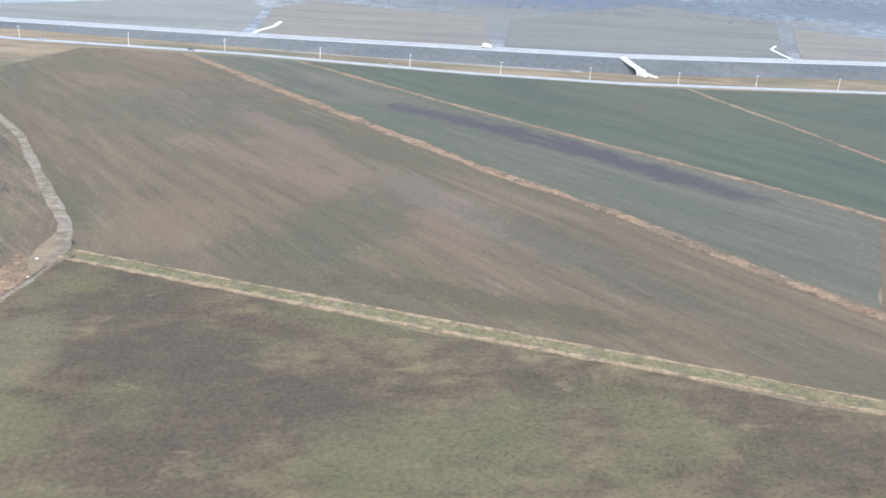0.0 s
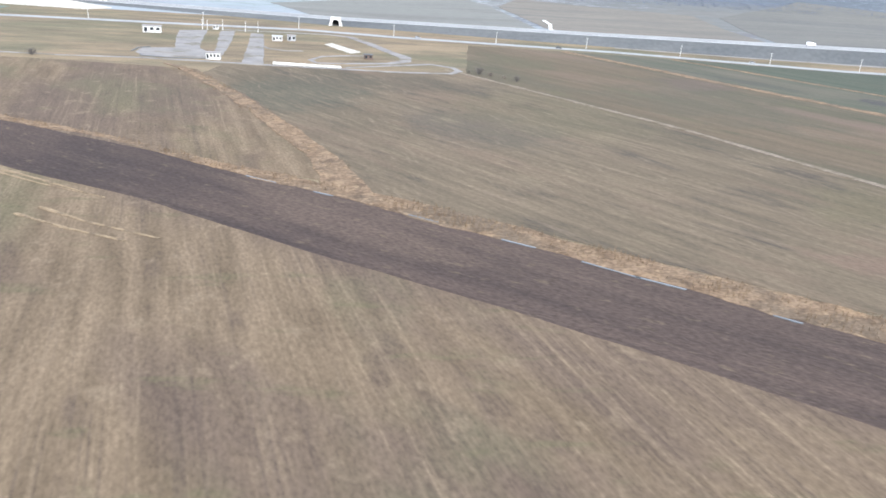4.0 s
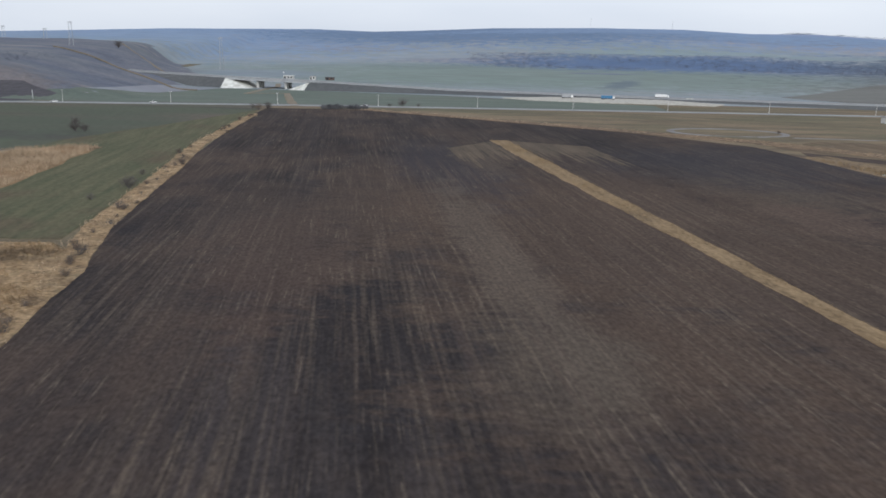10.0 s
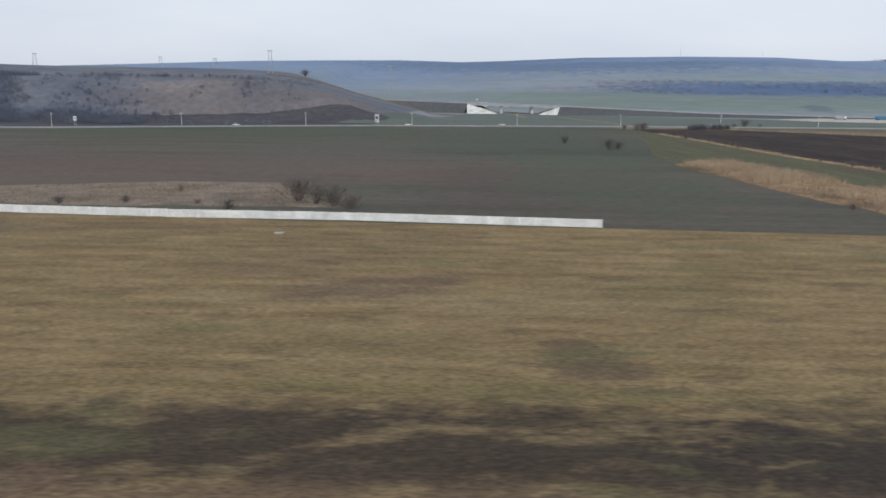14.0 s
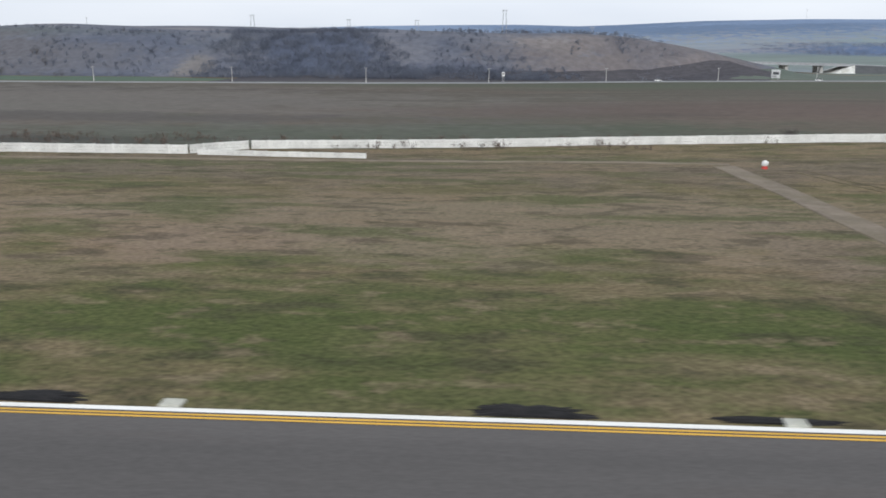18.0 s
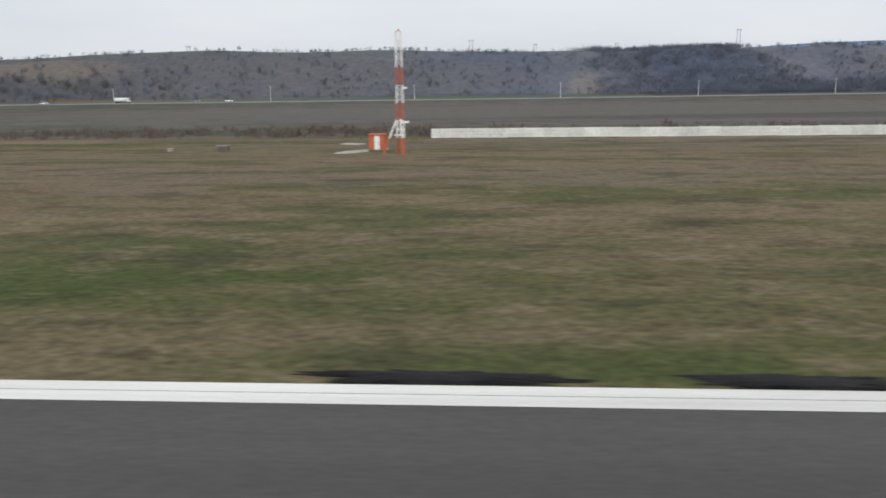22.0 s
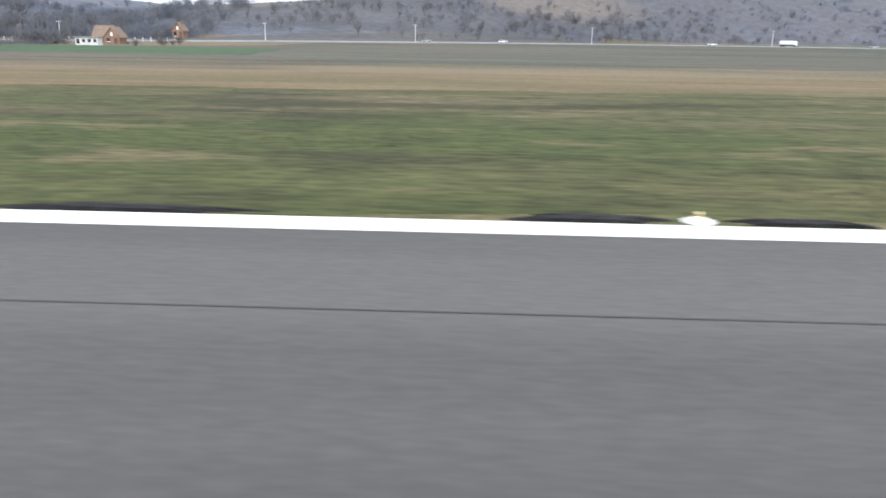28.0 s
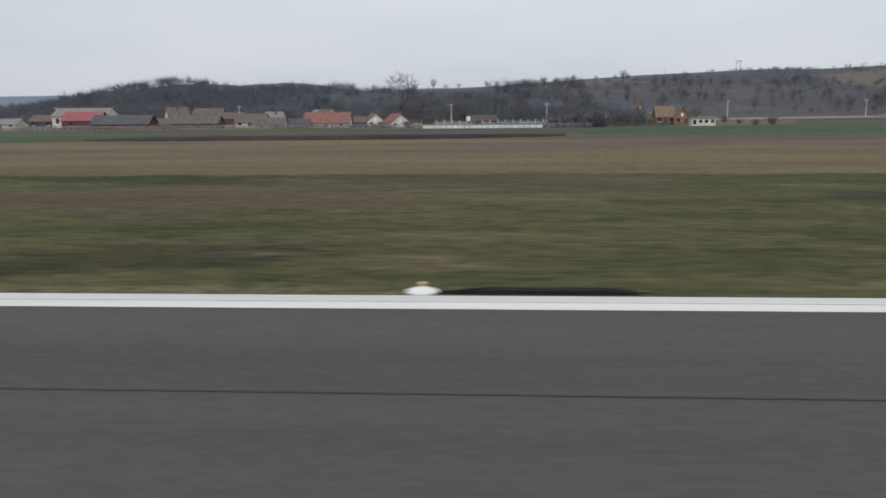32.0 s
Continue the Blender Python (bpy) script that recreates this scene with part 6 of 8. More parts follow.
part("deck", deck_slab(-7.2, 7.2, -0.75, -0.06), M["pole"], bridge, "thick concrete deck")
part("parapet", deck_slab(7.2, 7.5, -0.8, 0.25), M["rail"], bridge, "grey concrete edge beam")
part("parapet", deck_slab(-7.5, -7.2, -0.8, 0.25), M["rail"], bridge, "grey concrete edge beam")
for o in (7.35, -7.35):
    part("railing", deck_slab(o, o + 0.08, 0.55, 0.68), M["steel"], bridge, "steel hand rail")
    for k in range(14):
        p = mpt(-532 + 4 * k, o)
        bm = bmesh.new()
        box(bm, p.x - 0.05, p.x + 0.05, p.y - 0.05, p.y + 0.05, p.z + 0.2, p.z + 0.6)
        part("rail_post", local(bridge, bm), M["steel"], bridge)
for x in (-513.8, -496.4):
    for o in (-4.8, 0, 4.8):
        p = mpt(x, o)
        bm = bmesh.new()
        box(bm, p.x - 0.75, p.x + 0.75, p.y - 0.8, p.y + 0.8, gz(p.x, p.y) - 0.3, p.z - 0.7, 0.15)
        part("pier", local(bridge, bm), M["pole"], bridge, "square concrete pier")
    a = mpt(x)
    bm = bmesh.new()
    box(bm, a.x - 0.7, a.x + 0.7, a.y - 6.6, a.y + 6.6, a.z - 1.3, a.z - 0.72, 0.1)
    part("pier_cap", local(bridge, bm), M["pole"], bridge, "concrete cross beam")


def wedge(pts):
    bm = bmesh.new()
    vs = [bm.verts.new(p) for p in pts]
    bmesh.ops.convex_hull(bm, input=vs)
    bmesh.ops.recalc_face_normals(bm, faces=bm.faces[:])
    return local(bridge, bm)


for x0, x1, x2, near in ((-530.0, -533.2, -514.8, 20.0), (-481.4, -483.4, -494.8, 15.0)):
    c = mpt(x0)
    d = (mpt(x0 + 2) - mpt(x0 - 2)).normalized()
    side = Vector((-d.y, d.x, 0))
    back = d * (0.6 if x0 > -500 else -0.6)
    pts = [c + back + side * o + Vector((0, 0, 0.02)) for o in (-8.4, 8.4)]
    pts += [Vector((x1, mpt(x1).y - near, -0.6)), Vector((x0, c.y + 15, -0.6))]
    pts += [Vector((x2, mpt(x2).y + o, -0.6)) for o in (-14.0, 14.0)]
    part("abutment", wedge(pts), M["concrete"], bridge, "white paved slope under the bridge end")


def portal(x, y, z0, w, h, label):
    """Headwall with an arched passage."""
    e = empty("underpass", x, y, z0, label, "underpass")
    bm = bmesh.new()
    r = w * 0.30
    arch = [(-r, 0.0)] + [(-r * math.cos(a), h * 0.42 + r * math.sin(a)) for a in [math.pi * k / 10 for k in range(11)]] + [(r, 0.0)]
    outer = [(-w * 0.42, 0), (-w * 0.5, h * 0.55), (-w * 0.42, h), (w * 0.42, h), (w * 0.5, h * 0.55), (w * 0.42, 0)]
    ring = outer[::-1] + arch
    fr = [bm.verts.new((a, -0.25, b)) for a, b in ring]
    f = bm.faces.new(fr)
    r2 = bmesh.ops.extrude_face_region(bm, geom=[f])
    for v in r2["geom"]:
        if isinstance(v, bmesh.types.BMVert):
            v.co.y = 0.25
    bmesh.ops.triangulate(bm, faces=bm.faces[:])
    bmesh.ops.recalc_face_normals(bm, faces=bm.faces[:])
    part("headwall", bm, M["concrete"], e, "white concrete headwall")
    bm = bmesh.new()
    vs0 = [bm.verts.new((a * 1.02, 0.2, b)) for a, b in arch]
    vs1 = [bm.verts.new((a * 1.02, 9.0, b)) for a, b in arch]
    for i in range(len(arch) - 1):
        bm.faces.new((vs0[i], vs0[i + 1], vs1[i + 1], vs1[i]))
    bm.faces.new(vs1)
    part("passage", bm, M["roof_dark"], e, "dark arched passage")
    for s in (-1, 1):
        bm = bmesh.new()
        vs = [bm.verts.new(p) for p in ((s * w * 0.44, -0.3, 0), (s * w * 0.44, -0.3, h * 0.6), (s * w * 0.62, -2.2, 0.2), (s * w * 0.62, -2.2, 0), (s * w * 0.5, -0.3, 0), (s * w * 0.5, -0.3, h * 0.6), (s * w * 0.67, -2.2, 0.2), (s * w * 0.67, -2.2, 0))]
        bmesh.ops.convex_hull(bm, input=vs)
        part("wing_wall", bm, M["concrete"], e, "sloping wing wall")
    return e


portal(-155.5, 381.5, -0.9, 5.2, 5.0, "white concrete headwall of an arched underpass")
portal(-273, 431, -1.0, 4.2, 2.6, "small white concrete underpass in the embankment")

chute = empty("drain_chute", 130, 332, 0, "white concrete drain chute down the embankment", "drain")
bm = bmesh.new()
a, b = Vector((124.5, 340.2, 5.75)), Vector((130, 331, 1.6))
side = Vector((1.5, 0.9, 0))
vs = [bm.verts.new(p + o) for o in (Vector((0, 0, 0)), Vector((0, 0, 0.7))) for p in (a - side, a + side, b + side, b - side)]
bmesh.ops.convex_hull(bm, input=vs)
part("channel", local(chute, bm), M["concrete"], chute, "white stepped channel")
bm = bmesh.new()
for s in (-1, 1):
    vs = [bm.verts.new(p) for p in ((130 + s * 1.3, 331, 0), (130 + s * 1.3, 331, 1.9), (130 + s * 1.9, 331, 1.7), (130 + s * 1.9, 331, 0), (133 + s * 2.4, 325.5, 0), (133 + s * 2.4, 325.5, 0.6), (133 + s * 2.9, 325.5, 0.5), (133 + s * 2.9, 325.5, 0))]
    bmesh.ops.convex_hull(bm, input=vs)
part("outlet", local(chute, bm), M["concrete"], chute, "flared white outlet walls")
bm = bmesh.new()
box(bm, 128, 132, 331, 331.5, 1.2, 2.6, 0.05)
part("headwall", local(chute, bm), M["concrete"], chute)
ribbon("gravel_lane", [(-45, 392), (-43, 410), (-41, 430), (-35, 455), (-33, 480)], 0.9, M["concrete"], 0.5, label="pale lane climbing the hillside", category="track", grid=4.0)
ribbon("gravel_lane", [(262, 430), (268, 455), (280, 490), (300, 520)], 0.7, M["concrete"], 0.5, label="pale lane climbing the hillside", category="track", grid=4.0)
ribbon("gravel_lane", [(-660, 500), (-625, 470), (-600, 455), (-560, 430), (-535, 415)], 0.8, M["dirt"], 0.6, label="pale lane climbing the hillside", category="track", grid=4.0)
sheet("truck_park", [(-372, 418), (-340, 436), (-298, 440), (-262, 405), (-270, 392), (-300, 396), (-330, 397), (-360, 404)], M["apron"], 0.45, wob=0.3, grid=6.0, label="pale concrete truck park by the motorway", category="car park")


# ---- vehicles ----
def car(x, y, z, turn, paint, label):
    e = empty("car", x, y, z, label, "car", "cars on the road", turn)
    bm = bmesh.new()
    prof = [(-1.25, 0.16), (-1.25, 0.42), (-1.1, 0.5), (-0.55, 0.52), (0.55, 0.52), (1.1, 0.46), (1.25, 0.36), (1.25, 0.16)]
    for s in (-0.5, 0.5):
        pass
    l0 = [bm.verts.new((a, -0.5, b)) for a, b in prof]
    l1 = [bm.verts.new((a, 0.5, b)) for a, b in prof]
    n = len(prof)
    for i in range(n):
        bm.faces.new((l0[i], l0[(i + 1) % n], l1[(i + 1) % n], l1[i]))
    bm.faces.new(l0[::-1])
    bm.faces.new(l1)
    bmesh.ops.recalc_face_normals(bm, faces=bm.faces[:])
    body = part("body", bm, paint, e)
    bm = bmesh.new()
    vs = [bm.verts.new(p) for p in [(a, s * w, h) for a, w, h in ((-1.0, 0.47, 0.5), (0.7, 0.47, 0.5), (0.25, 0.4, 0.84), (-0.75, 0.4, 0.84)) for s in (-1, 1)]]
    bmesh.ops.convex_hull(bm, input=vs)
    cab = part("cabin", bm, M["glass"], e, "dark glazed cabin")
    bm = bmesh.new()
    box(bm, -0.72, 0.22, -0.4, 0.4, 0.83, 0.87)
    part("roof", bm, paint, e)
    for a in (-0.8, 0.8):
        for s in (-0.46, 0.46):
            bm = bmesh.new()
            tube(bm, (a, s - 0.07, 0.19), (a, s + 0.07, 0.19), 0.19, 0.19, 10)
            part("wheel", bm, M["rubber"], e, "black tyre")
    return e


def truck(x, y, z, turn, cargo, cab_paint, label, tank=False, length=5.0):
    e = empty("truck", x, y, z, label, "truck", "", turn)
    bm = bmesh.new()
    box(bm, length / 2 - 1.0, length / 2, -0.6, 0.6, 0.35, 1.6, 0.1)
    cab = part("cab", bm, cab_paint, e)
    bm = bmesh.new()
    box(bm, length / 2 - 0.03, length / 2 + 0.02, -0.5, 0.5, 1.05, 1.45)
    part("windscreen", bm, M["glass"], cab)
    bm = bmesh.new()
    if tank:
        tube(bm, (-length / 2, 0, 1.05), (length / 2 - 1.2, 0, 1.05), 0.62, 0.62, 12)
    else:
        box(bm, -length / 2, length / 2 - 1.15, -0.65, 0.65, 0.5, 1.95, 0.05)
    part("tank" if tank else "cargo_box", bm, cargo, e)
    bm = bmesh.new()
    box(bm, -length / 2, length / 2 - 0.3, -0.4, 0.4, 0.3, 0.48)
    part("chassis", bm, M["rubber"], e, "dark frame")
    for a in (-length / 2 + 0.5, -length / 2 + 1.1, length / 2 - 0.6):
        for s in (-0.52, 0.52):
            bm = bmesh.new()
            tube(bm, (a, s - 0.1, 0.27), (a, s + 0.1, 0.27), 0.27, 0.27, 10)
            part("wheel", bm, M["rubber"], e, "black tyre")
    return e


def on_road(x, o=0.0):
    y0, y1 = lerp_list(ROAD, x - 5, 1), lerp_list(ROAD, x + 5, 1)
    return x, lerp_list(ROAD, x, 1) + o, gz(x, lerp_list(ROAD, x, 1)) + 0.22, math.degrees(math.atan2(y1 - y0, 10))


for x, o, paint, lab in ((-516, 1.1, "whitepaint", "small white car on the country road"), (-553, -1.1, "whitepaint", "white car on the country road"), (-616, 1.1, "whitepaint", "white car passing on the country road"), (-910, 1.1, "whitepaint", "white car on the country road"), (-921, 1.1, "steel", "silver car on the country road"), (-970, -1.1, "whitepaint", "white car on the country road"), (-1033, 1.1, "whitepaint", "white car on the country road"), (-1055, -1.1, "steel", "silver car on the country road"), (-430, -1.1, "whitepaint", "white car on the country road"), (-60, -1.1, "roof_dark", "dark car on the country road"), (20, 1.1, "steel", "grey car on the country road"), (-120, 1.1, "steel", "grey car on the country road")):
    px, py, pz, turn = on_road(x, o)
    car(px, py, pz, turn, M[paint], lab)
px, py, pz, turn = on_road(-946, 1.2)
truck(px, py, pz, turn, M["whitepaint"], M["whitepaint"], "white tanker truck on the country road", tank=True)
p = mpt(-285, -3.5)
truck(p.x, p.y, p.z + 0.15, -12, M["whitepaint"], M["whitepaint"], "white box truck on the motorway", length=7.5)
p = mpt(66, -3.0)
truck(p.x, p.y, p.z + 0.15, -10, M["whitepaint"], M["whitepaint"], "white van on the motorway", length=4.0)
truck(-317, 423, gz(-317, 423) + 0.46, 4, M["blue"], M["whitepaint"], "truck with blue cover in the truck park", length=7.0)
truck(-338, 424, gz(-338, 424) + 0.46, 4, M["steel"], M["whitepaint"], "grey truck in the truck park", length=6.0)

# ---- poles along the road ----
pole0 = empty("utility_pole", 0, 0, 0, "pale concrete utility pole beside the country road", "pole", "roadside poles")
bm = bmesh.new()
tube(bm, (0, 0, -0.3), (0, 0, 5.0), 0.13, 0.075, 8)
part("shaft", bm, M["pole"], pole0)
bm = bmesh.new()
box(bm, -0.55, 0.55, -0.04, 0.04, 4.6, 4.7)
arm = part("cross_arm", bm, M["steel"], pole0, "grey steel arm")
for k in (-0.5, 0.0, 0.5):
    bm = bmesh.new()
    frustum(bm, k, 0, 4.7, 4.88, 0.05, 0.03, 8)
    part("insulator", bm, M["whitepaint"], arm)
POLES = [214, 174, 138, 100, 64, 28, -8, -47, -86, -130, -171, -211, -257, -301, -342, -383, -425, -467, -510, -552, -592, -635, -676.5, -717, -761, -805, -851, -897, -950, -1006, -1058.5, -1100, -1151, -1176, -1230, -1275]
for k, x in enumerate(POLES):
    y = lerp_list(ROAD, x, 1) + 3.4
    m = pose(x, y, gz(x, y), random.uniform(-1, 1), random.uniform(-1, 1), 5)
    if k == 0:
        pole0.matrix_world = m
    else:
        copy_thing(pole0, m)


def portal_pylon(x, y, h, label):
    e = empty("power_pylon", x, y, gz(x, y) - 0.2, label, "pylon", "pylons on the ridge")
    for s in (-1, 1):
        bm = bmesh.new()
        for c in (-0.25, 0.25):
            tube(bm, (s * 1.5 + c, 0, 0), (s * 0.75 + c * 0.5, 0, h), 0.11, 0.08, 5)
        n = 7
        for k in range(n):
            z0, z1 = h * k / n, h * (k + 1) / n
            xa, xb = s * (1.5 - 0.75 * k / n), s * (1.5 - 0.75 * (k + 1) / n)
            tube(bm, (xa - 0.25, 0, z0), (xb + 0.2, 0, z1), 0.05, 0.05, 4)
        part("leg", bm, M["steel"], e, "grey lattice leg")
    bm = bmesh.new()
    box(bm, -1.9, 1.9, -0.12, 0.12, h - 0.5, h - 0.2)
    part("cross_beam", bm, M["steel"], e)
    for k in (-1.7, 0, 1.7):
        bm = bmesh.new()
        tube(bm, (k, 0, h - 0.5), (k, 0, h - 1.2), 0.07, 0.07, 6)
        part("insulator", bm, M["steel"], e)


for x, y, top in ((-669, 538, 37.4), (-843.5, 556, 34.5), (-1017, 490, 30.5), (-735, 620, 34), (-795, 660, 36), (-600, 640, 30)):
    portal_pylon(x, y, max(5, top - gz(x, y)), "grey lattice pylon on the hilltop")
for x, y, h in ((-1045, 560, 5), (-985, 600, 6), (-1075, 540, 5), (-250, 1150, 14), (-140, 1140, 12), (-528.7, 566, 6)):
    e = empty("radio_mast", x, y, gz(x, y) - 0.2, "thin steel mast on the hilltop", "mast", "masts on the ridge")
    bm = bmesh.new()
    tube(bm, (0, 0, 0), (0, 0, h), 0.16, 0.08, 6)
    part("shaft", bm, M["steel"], e)
    bm = bmesh.new()
    box(bm, -0.5, 0.5, -0.1, 0.1, h * 0.8, h * 0.9)
    part("antenna", bm, M["whitepaint"], e)

# ---- signs ----
def billboard(x, y, w, h, clear, label, turn=0):
    e = empty("billboard", x, y, gz(x, y), label, "sign", "", turn)
    bm = bmesh.new()
    box(bm, -w / 2, w / 2, -0.06, 0.06, clear, clear + h, 0.02)
    p = part("panel", bm, M["whitepaint"], e, "white panel")
    bm = bmesh.new()
    box(bm, -w * 0.3, w * 0.35, -0.075, -0.062, clear + h * 0.42, clear + h * 0.72)
    part("picture", bm, M["roof_dark"], p, "dark printed bar")
    bm = bmesh.new()
    box(bm, -w * 0.35, w * 0.1, -0.075, -0.062, clear + h * 0.15, clear + h * 0.26)
    part("lettering", bm, M["steel"], p, "grey line of small print")
    for s in (-0.3, 0.3):
        bm = bmesh.new()
        tube(bm, (s * w, 0.08, -0.2), (s * w, 0.08, clear + h * 0.9), 0.09, 0.09, 6)
        part("post", bm, M["steel"], e)


billboard(-566.4, 317, 4.2, 3.2, 0.9, "white advertising billboard with a dark picture", -60)
billboard(-671.5, 280, 1.0, 1.5, 2.0, "small white billboard beside the road", 10)

# ---- rest area huts ----
def hut(name, x, y, w, d, h, wall, roof, label, turn=0.0, openings=3, category="hut"):
    e = empty(name, x, y, gz(x, y) + 0.15, label, category, "", turn)
    bm = bmesh.new()
    box(bm, -w / 2, w / 2, -d / 2, d / 2, -0.4, h, 0.03)
    b = part("wall", bm, wall, e)
    bm = bmesh.new()
    box(bm, -w / 2 - 0.25, w / 2 + 0.25, -d / 2 - 0.25, d / 2 + 0.25, h, h + 0.22, 0.04)
    part("roof", bm, roof, e)
    for k in range(openings):
        cx = -w / 2 + w * (k + 0.5) / openings
        ww = w / openings * 0.28
        bm = bmesh.new()
        box(bm, cx - ww, cx + ww, -d / 2 - 0.02, -d / 2 + 0.1, 0.2 if k == 0 else h * 0.35, h * 0.8)
        part("door" if k == 0 else "window", bm, M["glass"], e, "dark opening")
    return e


hut("rest_hut", -223, 316, 6.5, 3.2, 2.2, M["wall_white"], M["roof_grey"], "flat white hut at the edge of the rest area", 8)
hut("rest_hut", -190.5, 253, 4.2, 2.2, 1.9, M["wall_white"], M["roof_grey"], "small white hut with dark openings", 0, 4)
hut("rest_hut", -176, 310, 3.6, 2.2, 1.6, M["wall_white"], M["steel"], "small white kiosk with a grey roof")
hut("rest_hut", -171, 313, 3.0, 2.2, 1.8, M["steel"], M["roof_grey"], "grey metal container in the rest area", 10, 2)
hut("rest_hut", -142.5, 272, 2.8, 1.8, 1.3, M["wall_brown"], M["roof_dark"], "small dark container in the rest area", 0, 2)
hut("kiosk", -203, 338, 2.0, 1.6, 1.6, M["wall_white"], M["roof_grey"], "small white kiosk by the road", 0, 2)
for x in (-208, -206, -200, -191, -186):
    e = empty("flag_pole", x, 336, gz(x, 336), "thin white pole in the rest area", "pole", "rest area poles")
    bm = bmesh.new()
    tube(bm, (0, 0, 0), (0, 0, 4.2), 0.07, 0.05, 6)
    part("shaft", bm, M["whitepaint"], e)
    bm = bmesh.new()
    frustum(bm, 0, 0, -0.05, 0.2, 0.25, 0.2, 8)
    part("foot", bm, M["concrete"], e)
barrier = empty("concrete_barrier", -162, 248.5, 0, "row of white concrete barrier blocks", "barrier")
for k in range(14):
    t = k / 13
    x, y = -171.5 + 19.5 * t, 249.3 - 2.0 * t
    bm = bmesh.new()
    box(bm, x - 0.7, x + 0.7, y - 0.25, y + 0.25, gz(x, y) - 0.1, gz(x, y) + 0.75, 0.06)
    part("block", local(barrier, bm), M["concrete"], barrier)
for q, lab in (([(-158.1, 306), (-155.4, 309.6), (-145, 287.8), (-148.8, 284.3)], "white concrete slab in the rest area"),):
    sheet("concrete_slab", q, M["apron"], 0.3, wob=0.05, step=2.0, grid=3.0, label=lab, category="paving")
hut("farm_house", -524.9, 566, 7.0, 4.5, 2.6, M["wall_white"], M["wall_white"], "white farm building on the far slope", 0, 3, "house")
hut("farm_house", -508, 568, 4.0, 3.5, 2.4, M["wall_white"], M["roof_grey"], "small white farm building on the far slope", 0, 2, "house")
hut("farm_house", -496, 570, 6.0, 3.5, 1.8, M["wall_brown"], M["roof_dark"], "dark farm shed on the far slope", 0, 2, "house")

# ---- concrete fence of the airfield ----
panel_bm = bmesh.new()
for k in range(3):
    box(panel_bm, -0.96, 0.96, -0.035, 0.035, 0.02 + 0.33 * k, 0.335 + 0.33 * k, 0.015)
panel_me = bpy.data.meshes.new("panel")
panel_bm.to_mesh(panel_me)
panel_bm.free()
panel_me.materials.append(M["panel"])
post_bm = bmesh.new()
box(post_bm, -0.06, 0.06, -0.07, 0.07, -0.3, 1.05, 0.02)
post_me = bpy.data.meshes.new("post")
post_bm.to_mesh(post_me)
post_bm.free()
post_me.materials.append(M["panel"])


def fence(line, label, scale=1.0, lift=0.0):
    e = empty("concrete_fence", line[0][0], line[0][1], 0, label, "fence")
    inv = e.matrix_world.inverted()
    for a, b in zip(line, line[1:]):
        a, b = Vector(a), Vector(b)
        k = max(1, round((b - a).length / (2.0 * scale)))
        for j in range(k):
            p, q = a.lerp(b, j / k), a.lerp(b, (j + 1) / k)
            c = (p + q) / 2
            z0, z1 = gz(p.x, p.y), gz(q.x, q.y)
            ang = math.degrees(math.atan2(q.y - p.y, q.x - p.x))
            tilt = -math.degrees(math.atan2(z1 - z0, (q - p).length))
            o = new("panel", panel_me)
            o.parent = e
            o.matrix_basis = inv @ pose(c.x, c.y, (z0 + z1) / 2 + lift + random.uniform(-0.02, 0.02), random.uniform(-1.5, 1.5), tilt, ang) @ Matrix.Diagonal(((q - p).length / 2.0, 1, scale, 1))
            o = new("post", post_me)
            o.parent = e
            o.matrix_basis = inv @ pose(p.x, p.y, z0 + lift, 0, 0, ang) @ Matrix.Diagonal((1, 1, scale, 1))
    return e


fence([(-509, 92), (-540, 93.6), (-560, 93.4), (-602, 95.5), (-634, 96.4), (-662, 94.6), (-686, 91), (-702, 88.6)], "long whitewashed concrete panel fence")
fence([(-702.3, 88.4), (-705, 86), (-707.3, 83.5)], "short slanted piece of white concrete fence")
fence([(-707.5, 83.4), (-732, 82.8), (-757, 81.8), (-800, 82.0), (-831.6, 82.8)], "straight whitewashed concrete panel fence")
fence([(-706, 82.6), (-697, 81.8), (-687.5, 81.3)], "low broken concrete channel wall", 0.62)

# ---- instruments of the airfield ----
tower = empty("lattice_tower", -831.5, 56.2, gz(-831.5, 56.2), "red and white lattice antenna tower on the grass", "tower")
H = 8.65
for k in range(7):
    z0, z1 = H * k / 7, H * (k + 1) / 7
    w0, w1 = 0.27 - 0.012 * k, 0.27 - 0.012 * (k + 1)
    bm = bmesh.new()
    cs = ((-1, -1), (1, -1), (1, 1), (-1, 1))
    for i, (sx, sy) in enumerate(cs):
        tx, ty = cs[(i + 1) % 4]
        tube(bm, (sx * w0, sy * w0, z0), (sx * w1, sy * w1, z1), 0.036, 0.036, 5)
        zm = (z0 + z1) / 2
        wm2 = (w0 + w1) / 2
        tube(bm, (sx * w0, sy * w0, z0), (tx * wm2, ty * wm2, zm), 0.02, 0.02, 4)
        tube(bm, (tx * wm2, ty * wm2, zm), (sx * w1, sy * w1, z1), 0.02, 0.02, 4)
        tube(bm, (sx * w1, sy * w1, z1), (tx * w1, ty * w1, z1), 0.02, 0.02, 4)
        tube(bm, (sx * wm2, sy * wm2, zm), (tx * wm2, ty * wm2, zm), 0.025, 0.025, 4)
    part("section", bm, M["orange"] if k in (0, 2, 4) else M["whitepaint"], tower, "orange-red lattice section" if k in (0, 2, 4) else "white lattice section")
